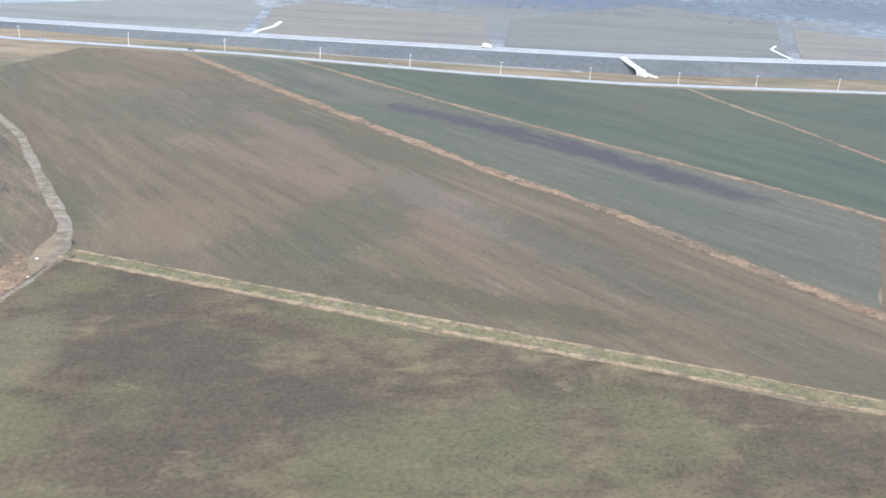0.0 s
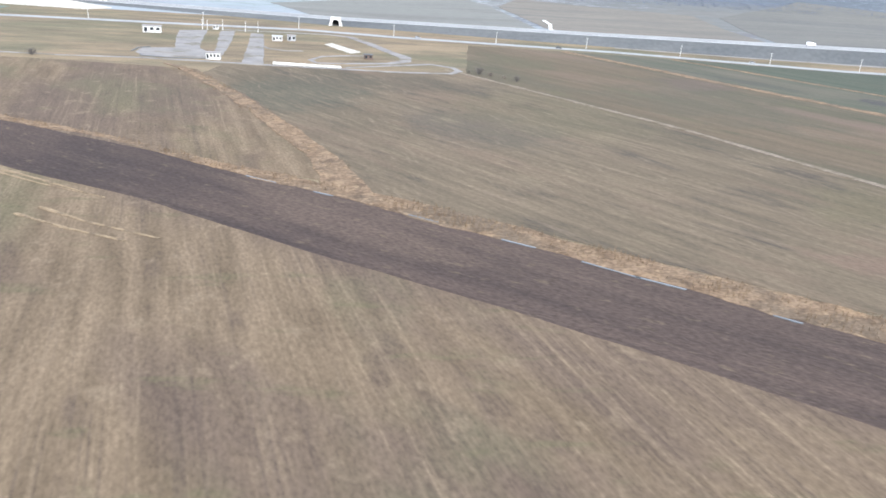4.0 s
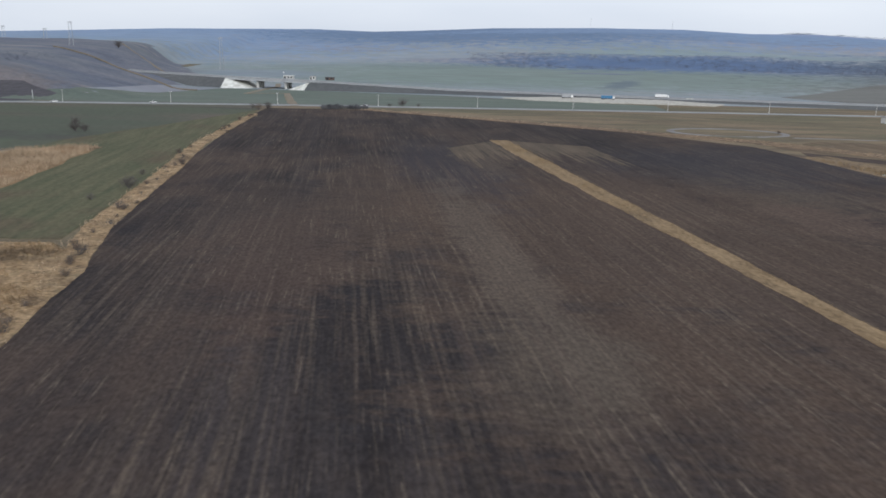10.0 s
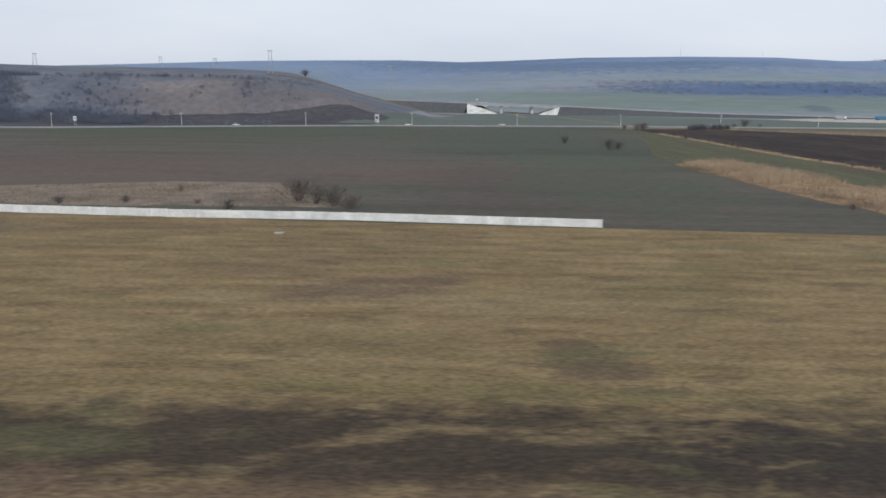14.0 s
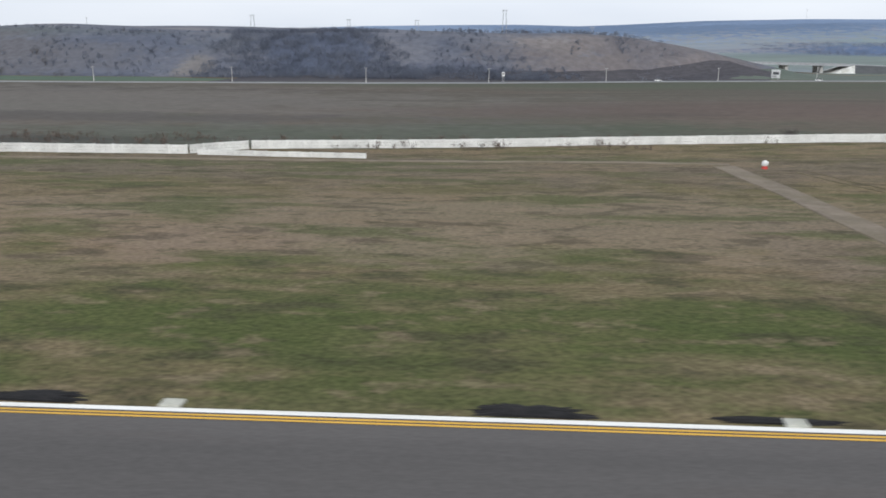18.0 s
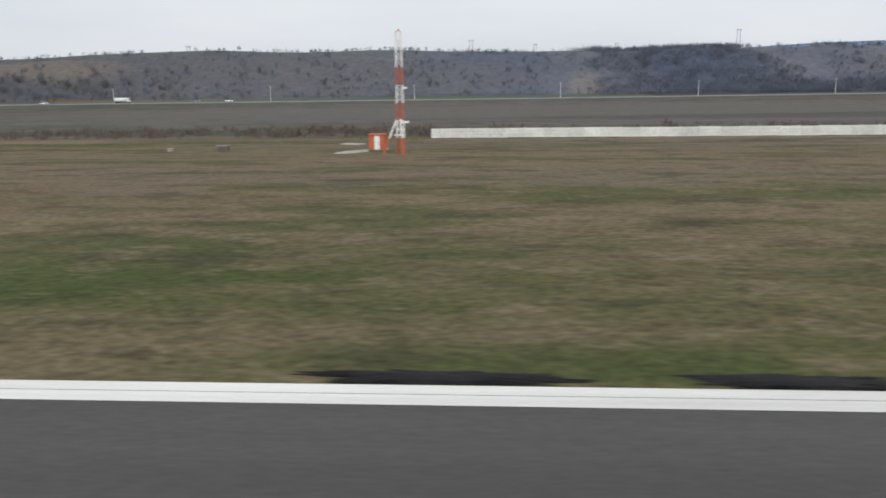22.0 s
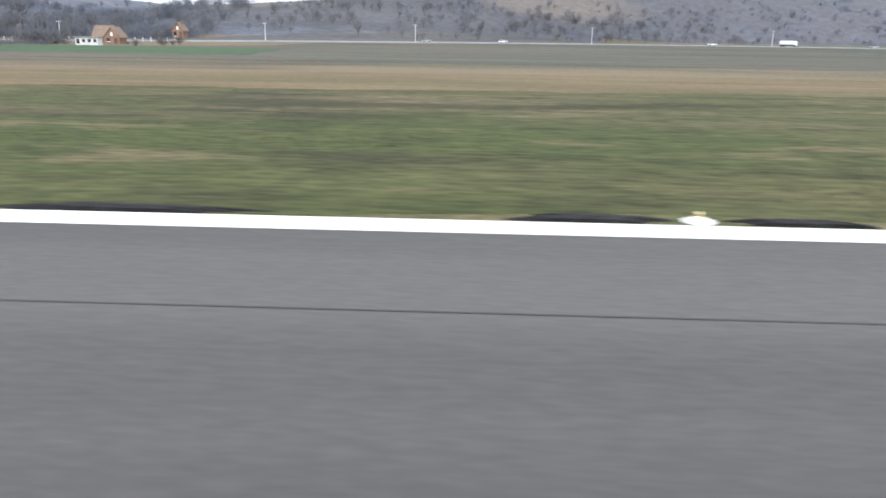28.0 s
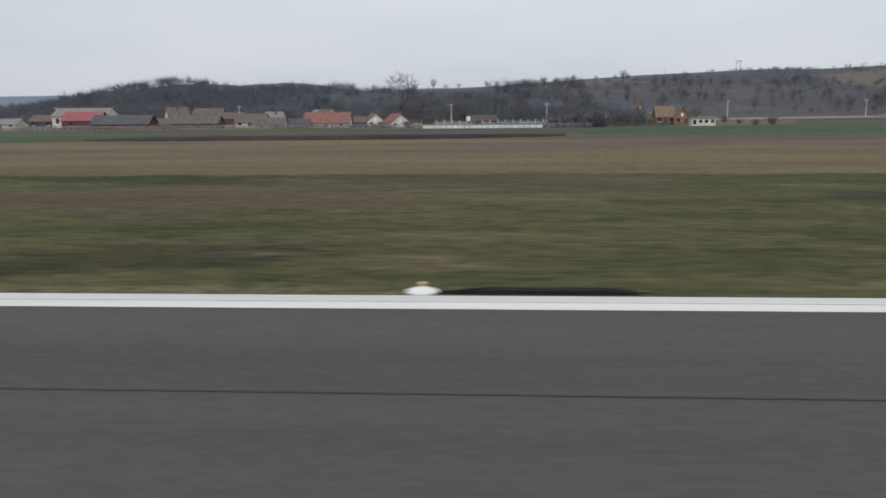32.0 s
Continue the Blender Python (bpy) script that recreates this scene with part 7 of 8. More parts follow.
for z, w in ((4.75, 0.3), (2.35, 0.4)):
    bm = bmesh.new()
    box(bm, 0.1, 0.22 + w, -0.2, 0.2, z - 0.07, z + 0.08, 0.02)
    part("antenna_arm", bm, M["whitepaint"], tower, "white box antenna")
for sx, sy in ((-1.25, -0.4), (0.25, -1.0)):
    bm = bmesh.new()
    tube(bm, (sx, sy, 0), (sx * 0.63, sy * 0.63, 1.25), 0.075, 0.07, 6)
    leg = part("stay", bm, M["orange"], tower, "orange slanted stay")
    bm = bmesh.new()
    tube(bm, (sx * 0.63, sy * 0.63, 1.25), (sx * 0.2, sy * 0.2, 2.6), 0.07, 0.06, 6)
    part("stay", bm, M["whitepaint"], tower, "white slanted stay")
bm = bmesh.new()
box(bm, -0.45, 0.3, -0.3, 0.3, 1.42, 1.5)
part("platform", bm, M["whitepaint"], tower, "white grating platform")
bm = bmesh.new()
box(bm, -1.3, 0.5, -1.1, 0.5, -0.15, 0.04, 0.02)
part("foundation", bm, M["apron"], tower, "pale concrete footing")
bm = bmesh.new()
frustum(bm, 0, 0, H, H + 0.15, 0.09, 0.06, 8)
part("obstruction_light", bm, M["red"], tower, "red obstruction light")

cabin = empty("equipment_cabin", -834.4, 64.3, gz(-834.4, 64.3), "orange and white striped equipment cabin", "cabin")
for k in range(6):
    bm = bmesh.new()
    box(bm, -1.15 + k * 0.384, -1.15 + (k + 1) * 0.384 - 0.006, -0.8, 0.8, 0.08, 1.42)
    part("wall_panel", bm, M["orange"] if k in (0, 1, 4, 5) else M["whitepaint"], cabin, "orange wall panel" if k in (0, 1, 4, 5) else "white wall panel")
bm = bmesh.new()
box(bm, -1.25, 1.25, -0.9, 0.9, 1.42, 1.55, 0.03)
part("roof", bm, M["orange"], cabin, "flat orange roof")
bm = bmesh.new()
box(bm, -0.3, 0.3, -0.83, -0.79, 0.12, 1.15)
d = part("door", bm, M["whitepaint"], cabin, "white door")
bm = bmesh.new()
box(bm, 0.18, 0.24, -0.87, -0.82, 0.6, 0.7)
part("handle", bm, M["steel"], d)
bm = bmesh.new()
box(bm, -1.4, 1.4, -1.1, 1.0, -0.2, 0.08, 0.02)
part("plinth", bm, M["concrete"], cabin, "pale concrete plinth")
cabin.scale = (0.58, 0.72, 0.86)
sheet("concrete_slab", [(-839.0, 75.0), (-836.9, 73.4), (-837.5, 71.8), (-839.4, 73.3)], M["apron"], 0.1, wob=0.05, step=1.0, grid=1.5, label="narrow pale slab beside the equipment cabin", category="paving")
sheet("concrete_slab", [(-836.8, 58.2), (-836.5, 61.3), (-835.2, 63.5), (-834.6, 60.6), (-835.6, 58.1)], M["apron"], 0.1, wob=0.05, step=1.0, grid=1.5, label="pale concrete slab in the airfield grass", category="paving")


def small_box(name, x, y, w, d, h, m0, m1, label, category):
    e = empty(name, x, y, gz(x, y) + 0.05, label, category)
    bm = bmesh.new()
    box(bm, -w / 2, w / 2, -d / 2, d / 2, -0.05, h, 0.02)
    part("body", bm, m0, e)
    bm = bmesh.new()
    box(bm, -w / 2 - 0.04, w / 2 + 0.04, -d / 2 - 0.04, d / 2 + 0.04, h, h + 0.07, 0.02)
    part("lid", bm, m1, e)
    return e


small_box("junction_box", -847.2, 63.4, 0.9, 0.6, 0.4, M["tile_brown"], M["roof_grey"], "low brown junction box in the grass", "box")
small_box("junction_box", -851.5, 63.0, 0.4, 0.3, 0.22, M["apron"], M["apron"], "small grey box in the grass", "box")
small_box("marker_box", -815, 16.1, 0.3, 0.3, 0.22, M["whitepaint"], M["whitepaint"], "small white box beside the runway", "box")
small_box("marker_box", -913.5, 15.7, 0.38, 0.35, 0.2, M["concrete"], M["whitepaint"], "small white marker stone in the grass", "box")
small_box("manhole", -1019.2, 18.8, 0.8, 0.6, 0.06, M["apron"], M["apron"], "pale concrete manhole cover in the grass", "manhole")
small_box("manhole", -545.5, 84, 0.9, 0.7, 0.08, M["apron"], M["apron"], "pale concrete manhole cover in the grass", "manhole")
e = empty("marker_ball", -649.1, 74.2, gz(-649.1, 74.2), "white obstacle ball on a red base", "marker")
bm = bmesh.new()
bmesh.ops.create_uvsphere(bm, u_segments=14, v_segments=9, radius=0.3, matrix=Matrix.Translation((0, 0, 0.55)))
part("ball", bm, M["whitepaint"], e, "white ball")
bm = bmesh.new()
frustum(bm, 0, 0, -0.05, 0.32, 0.3, 0.22, 10)
part("base", bm, M["red"], e, "red base")
e = empty("short_mast", -780.4, 56, gz(-780.4, 56), "short grey instrument mast on a plate", "mast")
bm = bmesh.new()
tube(bm, (0, 0, 0), (0, 0, 1.7), 0.07, 0.05, 8)
part("shaft", bm, M["pole"], e)
bm = bmesh.new()
box(bm, -0.4, 0.3, -0.3, 0.3, -0.1, 0.05, 0.02)
part("plate", bm, M["apron"], e, "concrete plate")
bm = bmesh.new()
frustum(bm, 0, 0, 1.7, 1.85, 0.09, 0.06, 8)
part("lamp", bm, M["lamp"], e)
for q in (-783.0, -778.6):
    small_box("marker_box", q, 55.4, 0.18, 0.18, 0.1, M["pole"], M["pole"], "tiny grey box in the grass", "box")

# runway edge lights
light0 = empty("edge_light", 0, 0, 0, "low runway edge light on a white domed base", "runway light", "runway edge lights")
bm = bmesh.new()
frustum(bm, 0, 0, -0.05, 0.02, 0.23, 0.22, 18)
frustum(bm, 0, 0, 0.02, 0.045, 0.21, 0.14, 18)
frustum(bm, 0, 0, 0.045, 0.075, 0.14, 0.06, 18)
part("base", bm, M["whitepaint"], light0, "white domed base")
bm = bmesh.new()
frustum(bm, 0, 0, 0.075, 0.11, 0.03, 0.026, 8)
part("stem", bm, M["yellow"], light0, "yellow frangible stem")
bm = bmesh.new()
frustum(bm, 0, 0, 0.11, 0.13, 0.03, 0.034, 10)
frustum(bm, 0, 0, 0.13, 0.15, 0.034, 0.016, 10)
part("lens", bm, M["lamp"], light0, "clear glass lens")
pad0 = empty("pad_light", 0, 0, 0, "flush pad light in a pale concrete base", "runway light", "pad lights")
bm = bmesh.new()
box(bm, -0.32, 0.32, -0.26, 0.2, -0.1, 0.07, 0.03)
part("base", bm, M["palebase"], pad0, "pale concrete base")
bm = bmesh.new()
frustum(bm, 0, 0, 0.07, 0.1, 0.16, 0.12, 14)
part("cover", bm, M["palebase"], pad0, "round pale cover")
for k, (x, y) in enumerate(((-683.1, 20.02), (-665.9, 20.1), (-700.5, 19.6), (-649.8, 20.15), (-711.2, 15.2))):
    if k == 0:
        pad0.matrix_world = pose(x, y, 0.06)
    else:
        copy_thing(pad0, pose(x, y, 0.06))
spots = [(-747.35 - 32.3 * n, 10.82) for n in range(0, 24)]
for k, (x, y) in enumerate(spots):
    m = pose(x, y, 0.05)
    if k == 0:
        light0.matrix_world = m
    else:
        copy_thing(light0, m)
e = empty("guard_light", -648.7, 20.3, 0.05, "yellow box light at the end of the pad", "runway light")
bm = bmesh.new()
box(bm, -0.18, 0.18, -0.15, 0.15, 0, 0.3, 0.03)
part("body", bm, M["yellow"], e)
bm = bmesh.new()
box(bm, -0.12, 0.12, -0.17, -0.14, 0.06, 0.24)
part("lens", bm, M["lamp"], e)
inset0 = empty("inset_light", 0, 0, 0, "flush white touchdown light set in the asphalt", "runway light", "touchdown zone lights")
bm = bmesh.new()
frustum(bm, 0, 0, -0.02, 0.012, 0.1, 0.085, 14)
part("body", bm, M["steel"], inset0, "grey flush housing")
bm = bmesh.new()
box(bm, -0.06, 0.06, -0.04, 0.04, 0.008, 0.02)
part("lens", bm, M["lamp"], inset0)
first = True
for n in range(14):
    for y in (5.55, 4.82, 4.08):
        m = pose(-1029.5 - 16.46 * n, y, 0.06)
        if first:
            inset0.matrix_world = m
            first = False
        else:
            copy_thing(inset0, m)

# ---- along the farm track: bags, puddles, field stones ----
def lump(name, x, y, s, material, label, category, group):
    bm = bmesh.new()
    bmesh.ops.create_icosphere(bm, subdivisions=2, radius=s)
    rs = random.random() * 50
    for v in bm.verts:
        k = 1 + 0.5 * noise.noise((v.co.x * 3 / s * 0.3 + rs, v.co.y * 3 / s * 0.3, v.co.z))
        v.co = Vector((v.co.x * k * 1.3, v.co.y * k, max(v.co.z * k * 0.6, -0.1 * s)))
    ob = finish(name, bm, material)
    ob.matrix_world = pose(x, y, gz(x, y) + 0.22, 0, 0, random.uniform(0, 180))
    return tagged(ob, label, category, group)


for x, y, s in ((-46, 92.4, 0.35), (-45.2, 86, 0.3), (-47, 84, 0.5), (-47.4, 82.6, 0.45), (-51, 67.9, 0.5), (-53, 65.9, 0.35), (-52, 63.9, 0.5), (-54, 61.3, 0.45), (-53.6, 58.3, 0.5), (-57, 54.3, 0.55), (-56, 53.3, 0.5), (-72.3, 56.9, 0.4), (-42, 99, 0.35), (-43, 105.5, 0.5), (-55.3, 57, 0.3), (-71.6, 56.5, 0.25)):
    lump("rubbish_bag", x, y, s * 0.42, M["bagwhite"], "pale plastic rubbish bag dumped beside the track", "bag", "dumped rubbish")
for line in ([(-140, 107), (-136, 104)], [(-128, 97.6), (-124, 94.7)], [(-119, 90.2), (-113, 85)], [(-113.5, 85.5), (-108.5, 81.8)], [(-101, 75), (-98.6, 73)], [(-69.5, 50.8), (-66, 48.8)], [(-165, 124.5), (-160, 121)], [(-154, 117), (-151, 115)]):
    ribbon("puddle", line, 0.16, M["water"], 0.14, wob=0.1, step=1.0, grid=2.0, label="strip of still water in the ditch", category="water")
for x, y in ((-292, 171), (-278.2, 91), (-270.4, 54.2), (-289, 145)):
    small_box("field_marker", x, y, 0.6, 0.6, 0.32, M["apron"], M["bank"], "pale stone field marker at the plough edge", "marker")
gate = empty("field_gate", -451.2, 84.6, gz(-451.2, 84.6), "white metal field gate at the drain", "gate")
for x in (-0.6, 0.0, 0.6):
    bm = bmesh.new()
    tube(bm, (x, 0, -0.2), (x, 0, 0.7), 0.04, 0.04, 6)
    part("post", bm, M["pole"], gate)
for z in (0.3, 0.6):
    bm = bmesh.new()
    tube(bm, (-0.6, 0, z), (0.6, 0, z), 0.03, 0.03, 6)
    part("rail", bm, M["pole"], gate)

# ---- the village ----
def house(name, x, y, w, d, eave, ridge, wall, roof, label, turn=0.0, gable_front=False, windows=3, chimney=True, category="house"):
    """Gabled house: ridge along its width, or towards the viewer when gable_front."""
    e = empty(name, x, y, gz(x, y), label, category, "", turn)
    bm = bmesh.new()
    hw, hd = w / 2, d / 2
    if gable_front:
        prof = [(-hw, -0.3), (hw, -0.3), (hw, eave), (0, ridge - 0.08), (-hw, eave)]
        a = [bm.verts.new((px, -hd, pz)) for px, pz in prof]
        b = [bm.verts.new((px, hd, pz)) for px, pz in prof]
    else:
        prof = [(-hd, -0.3), (hd, -0.3), (hd, eave), (0, ridge - 0.08), (-hd, eave)]
        a = [bm.verts.new((-hw, py, pz)) for py, pz in prof]
        b = [bm.verts.new((hw, py, pz)) for py, pz in prof]
    for i in range(5):
        bm.faces.new((a[i], a[(i + 1) % 5], b[(i + 1) % 5], b[i]))
    bm.faces.new(a[::-1])
    bm.faces.new(b)
    bmesh.ops.recalc_face_normals(bm, faces=bm.faces[:])
    part("wall", bm, wall, e)
    run = hw if gable_front else hd
    k = (ridge - eave) / run
    o = 0.3
    for s in (-1, 1):
        bm = bmesh.new()
        pts = []
        for t in (0.0, run + o):
            for up in (0.0, 0.14):
                pts.append((s * t, ridge - k * t + up))
        vs = []
        for q in (-1, 1):
            for c, z in pts:
                vs.append(bm.verts.new((c, q * (hd + o), z) if gable_front else (q * (hw + o), c, z)))
        bmesh.ops.convex_hull(bm, input=vs)
        part("roof", bm, roof, e, "pitched roof side")
    for i in range(windows):
        cx = -hw + w * (i + 0.5) / windows
        z0 = 0.1 if i == 1 else eave * 0.38
        ww = min(0.38, w / windows * 0.25)
        bm = bmesh.new()
        box(bm, cx - ww, cx + ww, -hd - 0.05, -hd + 0.05, z0, eave * 0.82)
        wi = part("door" if i == 1 else "window", bm, M["glass"] if i != 1 else M["wall_brown"], e, "dark glass window" if i != 1 else "brown door")
        if i != 1:
            bm = bmesh.new()
            box(bm, cx - ww - 0.06, cx + ww + 0.06, -hd - 0.09, -hd - 0.02, z0 - 0.1, z0)
            part("sill", bm, M["whitepaint"], wi)
    if gable_front:
        bm = bmesh.new()
        box(bm, -0.25, 0.25, -hd - 0.05, -hd + 0.05, eave + 0.1, eave + (ridge - eave) * 0.45)
        part("window", bm, M["whitepaint"], e, "small white gable window")
    if chimney:
        bm = bmesh.new()
        box(bm, w * 0.18, w * 0.18 + 0.4, -0.2, 0.2, ridge - 0.5, ridge + 0.6, 0.03)
        part("chimney", bm, M["tile_brown"], e, "brick chimney")
    return e


house("house", -1265, 190, 13.5, 7, 2.8, 4.6, M["wall_white"], M["roof_grey"], "large white house with a grey roof", 0, windows=5)
house("barn", -1255.3, 171, 8.4, 5, 2.0, 3.7, M["wall_red"], M["roof_crimson"], "dark red barn with a faded red roof", 0, windows=2, chimney=False, category="barn")
house("barn", -1245.6, 169, 12.6, 5, 1.2, 2.9, M["wall_red"], M["roof_dark"], "low red barn with a dark roof", 0, windows=3, chimney=False, category="barn")
house("house", -1277, 193, 5.8, 5, 1.6, 3.0, M["wall_brown"], M["tile_brown"], "brown house with a weathered tile roof", 0, windows=3)
house("house", -1283, 186, 8, 5, 1.0, 2.2, M["wall_white"], M["roof_grey"], "pale house with a grey roof", 0, windows=3)
house("house", -1297, 188, 8, 5, 1.2, 2.6, M["wall_white"], M["tile_brown"], "pale house with a brown roof", 0, windows=3)
house("house", -1245, 197, 5.2, 5, 2.4, 4.6, M["wall_white"], M["tile_brown"], "cottage with a steep red-brown roof and white gable", -55, True, 2)
house("house", -1240, 207, 7.5, 5, 2.7, 4.2, M["wall_yellow"], M["tile_brown"], "yellow house with a brown tiled roof", 0, windows=4)
house("house", -1233, 203, 6.0, 4, 1.8, 3.2, M["wall_brown"], M["tile_brown"], "brown house with a long low roof", 0, windows=3)
house("shed", -1237.2, 173, 5.6, 4, 0.9, 2.1, M["wall_brown"], M["tile_brown"], "low timber shed with brown tiles", 0, windows=2, chimney=False, category="shed")
house("shed", -1230, 171, 10.2, 4.5, 1.2, 2.7, M["wall_brown"], M["tile_brown"], "long timber shed with brown tiles", 0, windows=3, chimney=False, category="shed")
house("house", -1220.8, 181, 6.8, 5, 1.2, 3.0, M["wall_white"], M["tile_brown"], "house with a dark brown roof and white walls", 0, windows=3)
house("house", -1217.6, 188, 4.0, 4, 1.8, 3.4, M["wall_white"], M["roof_grey"], "small house with a bright white gable", -50, True, 2)
house("shed", -1213, 168, 6.6, 4, 0.8, 2.2, M["wall_white"], M["tile_brown"], "white-walled shed with a brown roof", 0, windows=2, chimney=False, category="shed")
house("shed", -1207.8, 171, 4.9, 4, 0.9, 1.9, M["wall_brown"], M["roof_dark"], "dark shed with a slate roof", 0, windows=2, chimney=False, category="shed")
house("house", -1201.5, 173, 9.8, 5, 1.1, 3.2, M["wall_white"], M["tile_red"], "low house with a red tile roof", 0, windows=3)
house("house", -1195.4, 177, 3.4, 4, 1.1, 2.2, M["wall_brown"], M["tile_brown"], "small house with a brown tile roof", 0, windows=2)
house("house", -1192, 177, 3.8, 4, 1.3, 2.9, M["wall_white"], M["tile_tan"], "small cottage with a faded pink roof", 20, True, 2)
house("house", -1186.7, 175, 5.0, 4, 1.0, 2.8, M["wall_white"], M["tile_red"], "small cottage with an orange-brown tile roof", 35, True, 2)
house("house", -1214.5, 231, 5.6, 5, 1.9, 3.0, M["wall_white"], M["roof_grey"], "white house among bare trees on the slope", 0, windows=3)
house("house", -1207, 238, 3.6, 4, 1.4, 2.2, M["wall_white"], M["roof_grey"], "white cottage among bare trees on the slope", 0, windows=2)
house("orange_house", -1126.4, 184, 4.0, 4.0, 1.9, 4.0, M["wall_orange"], M["tile_tan"], "orange brick house with a brown tile roof", 0, windows=3)
house("orange_house", -1123.2, 182, 3.4, 4.0, 1.7, 3.7, M["wall_orange"], M["tile_tan"], "orange brick gable wing of the house", 0, True, 2, False)
hut("shed", -1122.2, 167, 4.8, 2.2, 1.4, M["wall_white"], M["roof_grey"], "grey-white shed beside the orange house", 0, 4, "shed")
house("orange_house", -1124.3, 226, 3.0, 4.0, 2.6, 4.6, M["wall_orange"], M["tile_tan"], "tall orange gabled house behind the trees", 0, True, 2, True)
house("barn", -1187.5, 250, 12, 5, 1.6, 3.2, M["wall_white"], M["tile_brown"], "long building with a brown roof below the hill", 0, windows=4, chimney=False, category="barn")
gh = empty("greenhouse", -1167.5, 160.5, gz(-1167.5, 160.5), "long low white plastic greenhouse tunnel", "greenhouse")
bm = bmesh.new()
prof = [(1.0 * math.cos(math.pi * k / 8), 0.62 * math.sin(math.pi * k / 8)) for k in range(9)]
for k in range(12):
    x0, x1 = -12 + 2 * k, -12 + 2 * k + 1.96
    bm = bmesh.new()
    a = [bm.verts.new((x0, py, pz)) for py, pz in prof]
    b = [bm.verts.new((x1, py, pz)) for py, pz in prof]
    for i in range(8):
        bm.faces.new((a[i], a[i + 1], b[i + 1], b[i]))
    if k == 0:
        bm.faces.new(a)
    if k == 11:
        bm.faces.new(b)
    bmesh.ops.recalc_face_normals(bm, faces=bm.faces[:])
    part("cover", bm, M["greenhouse"], gh)
garden = empty("garden_fence", -1200, 158, 0, "grey wire and stake fence along the village gardens", "fence")
for k in range(118):
    x = -1290 + 1.2 * k
    y = 158 - 1.5 * math.sin(k * 0.05)
    bm = bmesh.new()
    box(bm, x - 0.06, x + 0.06, y - 0.06, y + 0.06, gz(x, y) - 0.2, gz(x, y) + random.uniform(0.6, 0.95))
    part("stake", local(garden, bm), M["greystake"], garden)
for z in (0.3, 0.6, 0.85):
    for k in range(12):
        bm = bmesh.new()
        x0, x1 = -1290 + 12 * k, -1290 + 12 * k + 12
        tube(bm, (x0, 158 - 1.5 * math.sin(k * 0.5), gz(x0, 158) + z), (x1, 158 - 1.5 * math.sin(k * 0.5 + 0.5), gz(x1, 158) + z), 0.04, 0.04, 4)
        part("rail", local(garden, bm), M["steel"], garden)
road_fence = empty("roadside_fence", -1150, 188, 0, "row of pale fence posts along the village road", "fence")
for k in range(34):
    x = -1183 + 1.9 * k
    y = lerp_list(ROAD, x, 1) - 5.5
    bm = bmesh.new()
    box(bm, x - 0.09, x + 0.09, y - 0.09, y + 0.09, gz(x, y) - 0.2, gz(x, y) + 1.15)
    part("post", local(road_fence, bm), M["pole"], road_fence)
for k in range(8):
    bm = bmesh.new()
    x0, x1 = -1183 + 7.8 * k, -1183 + 7.8 * (k + 1)
    ya, yb = lerp_list(ROAD, x0, 1) - 5.5, lerp_list(ROAD, x1, 1) - 5.5
    tube(bm, (x0, ya, gz(x0, ya) + 0.7), (x1, yb, gz(x1, yb) + 0.7), 0.03, 0.03, 4)
    part("wire", local(road_fence, bm), M["steel"], road_fence)
px, py, pz, turn = on_road(-1168, -1.2)
truck(px, py, pz, turn + 180, M["tile_brown"], M["whitepaint"], "lorry with white cab and brown cargo box on the road", length=8.0)

# ---- trees, shrubs, reeds and grass ----
def grow(bm, a, d, length, r, depth, rnd, twigs):
    """A tapered limb that forks; the last ones end in twigs."""
    b = a + d * length
    mid = (a + b) / 2 + Vector((rnd.uniform(-1, 1), rnd.uniform(-1, 1), 0)) * length * 0.06
    tube(bm, a, mid, r, r * 0.82, 5 if depth > 2 else 4)
    tube(bm, mid, b, r * 0.82, r * 0.62, 5 if depth > 2 else 4)
    if depth == 0:
        twigs.append((b, d, length))
        return
    for k in range(rnd.choice((2, 3, 3))):
        nd = (d + Vector((rnd.uniform(-1, 1), rnd.uniform(-1, 1), rnd.uniform(-0.25, 0.6))) * 0.72).normalized()
        grow(bm, b.lerp(mid, rnd.uniform(0, 0.6)), nd, length * rnd.uniform(0.62, 0.82), r * 0.55, depth - 1, rnd, twigs)
    twigs.append((b, d, length * 0.7))


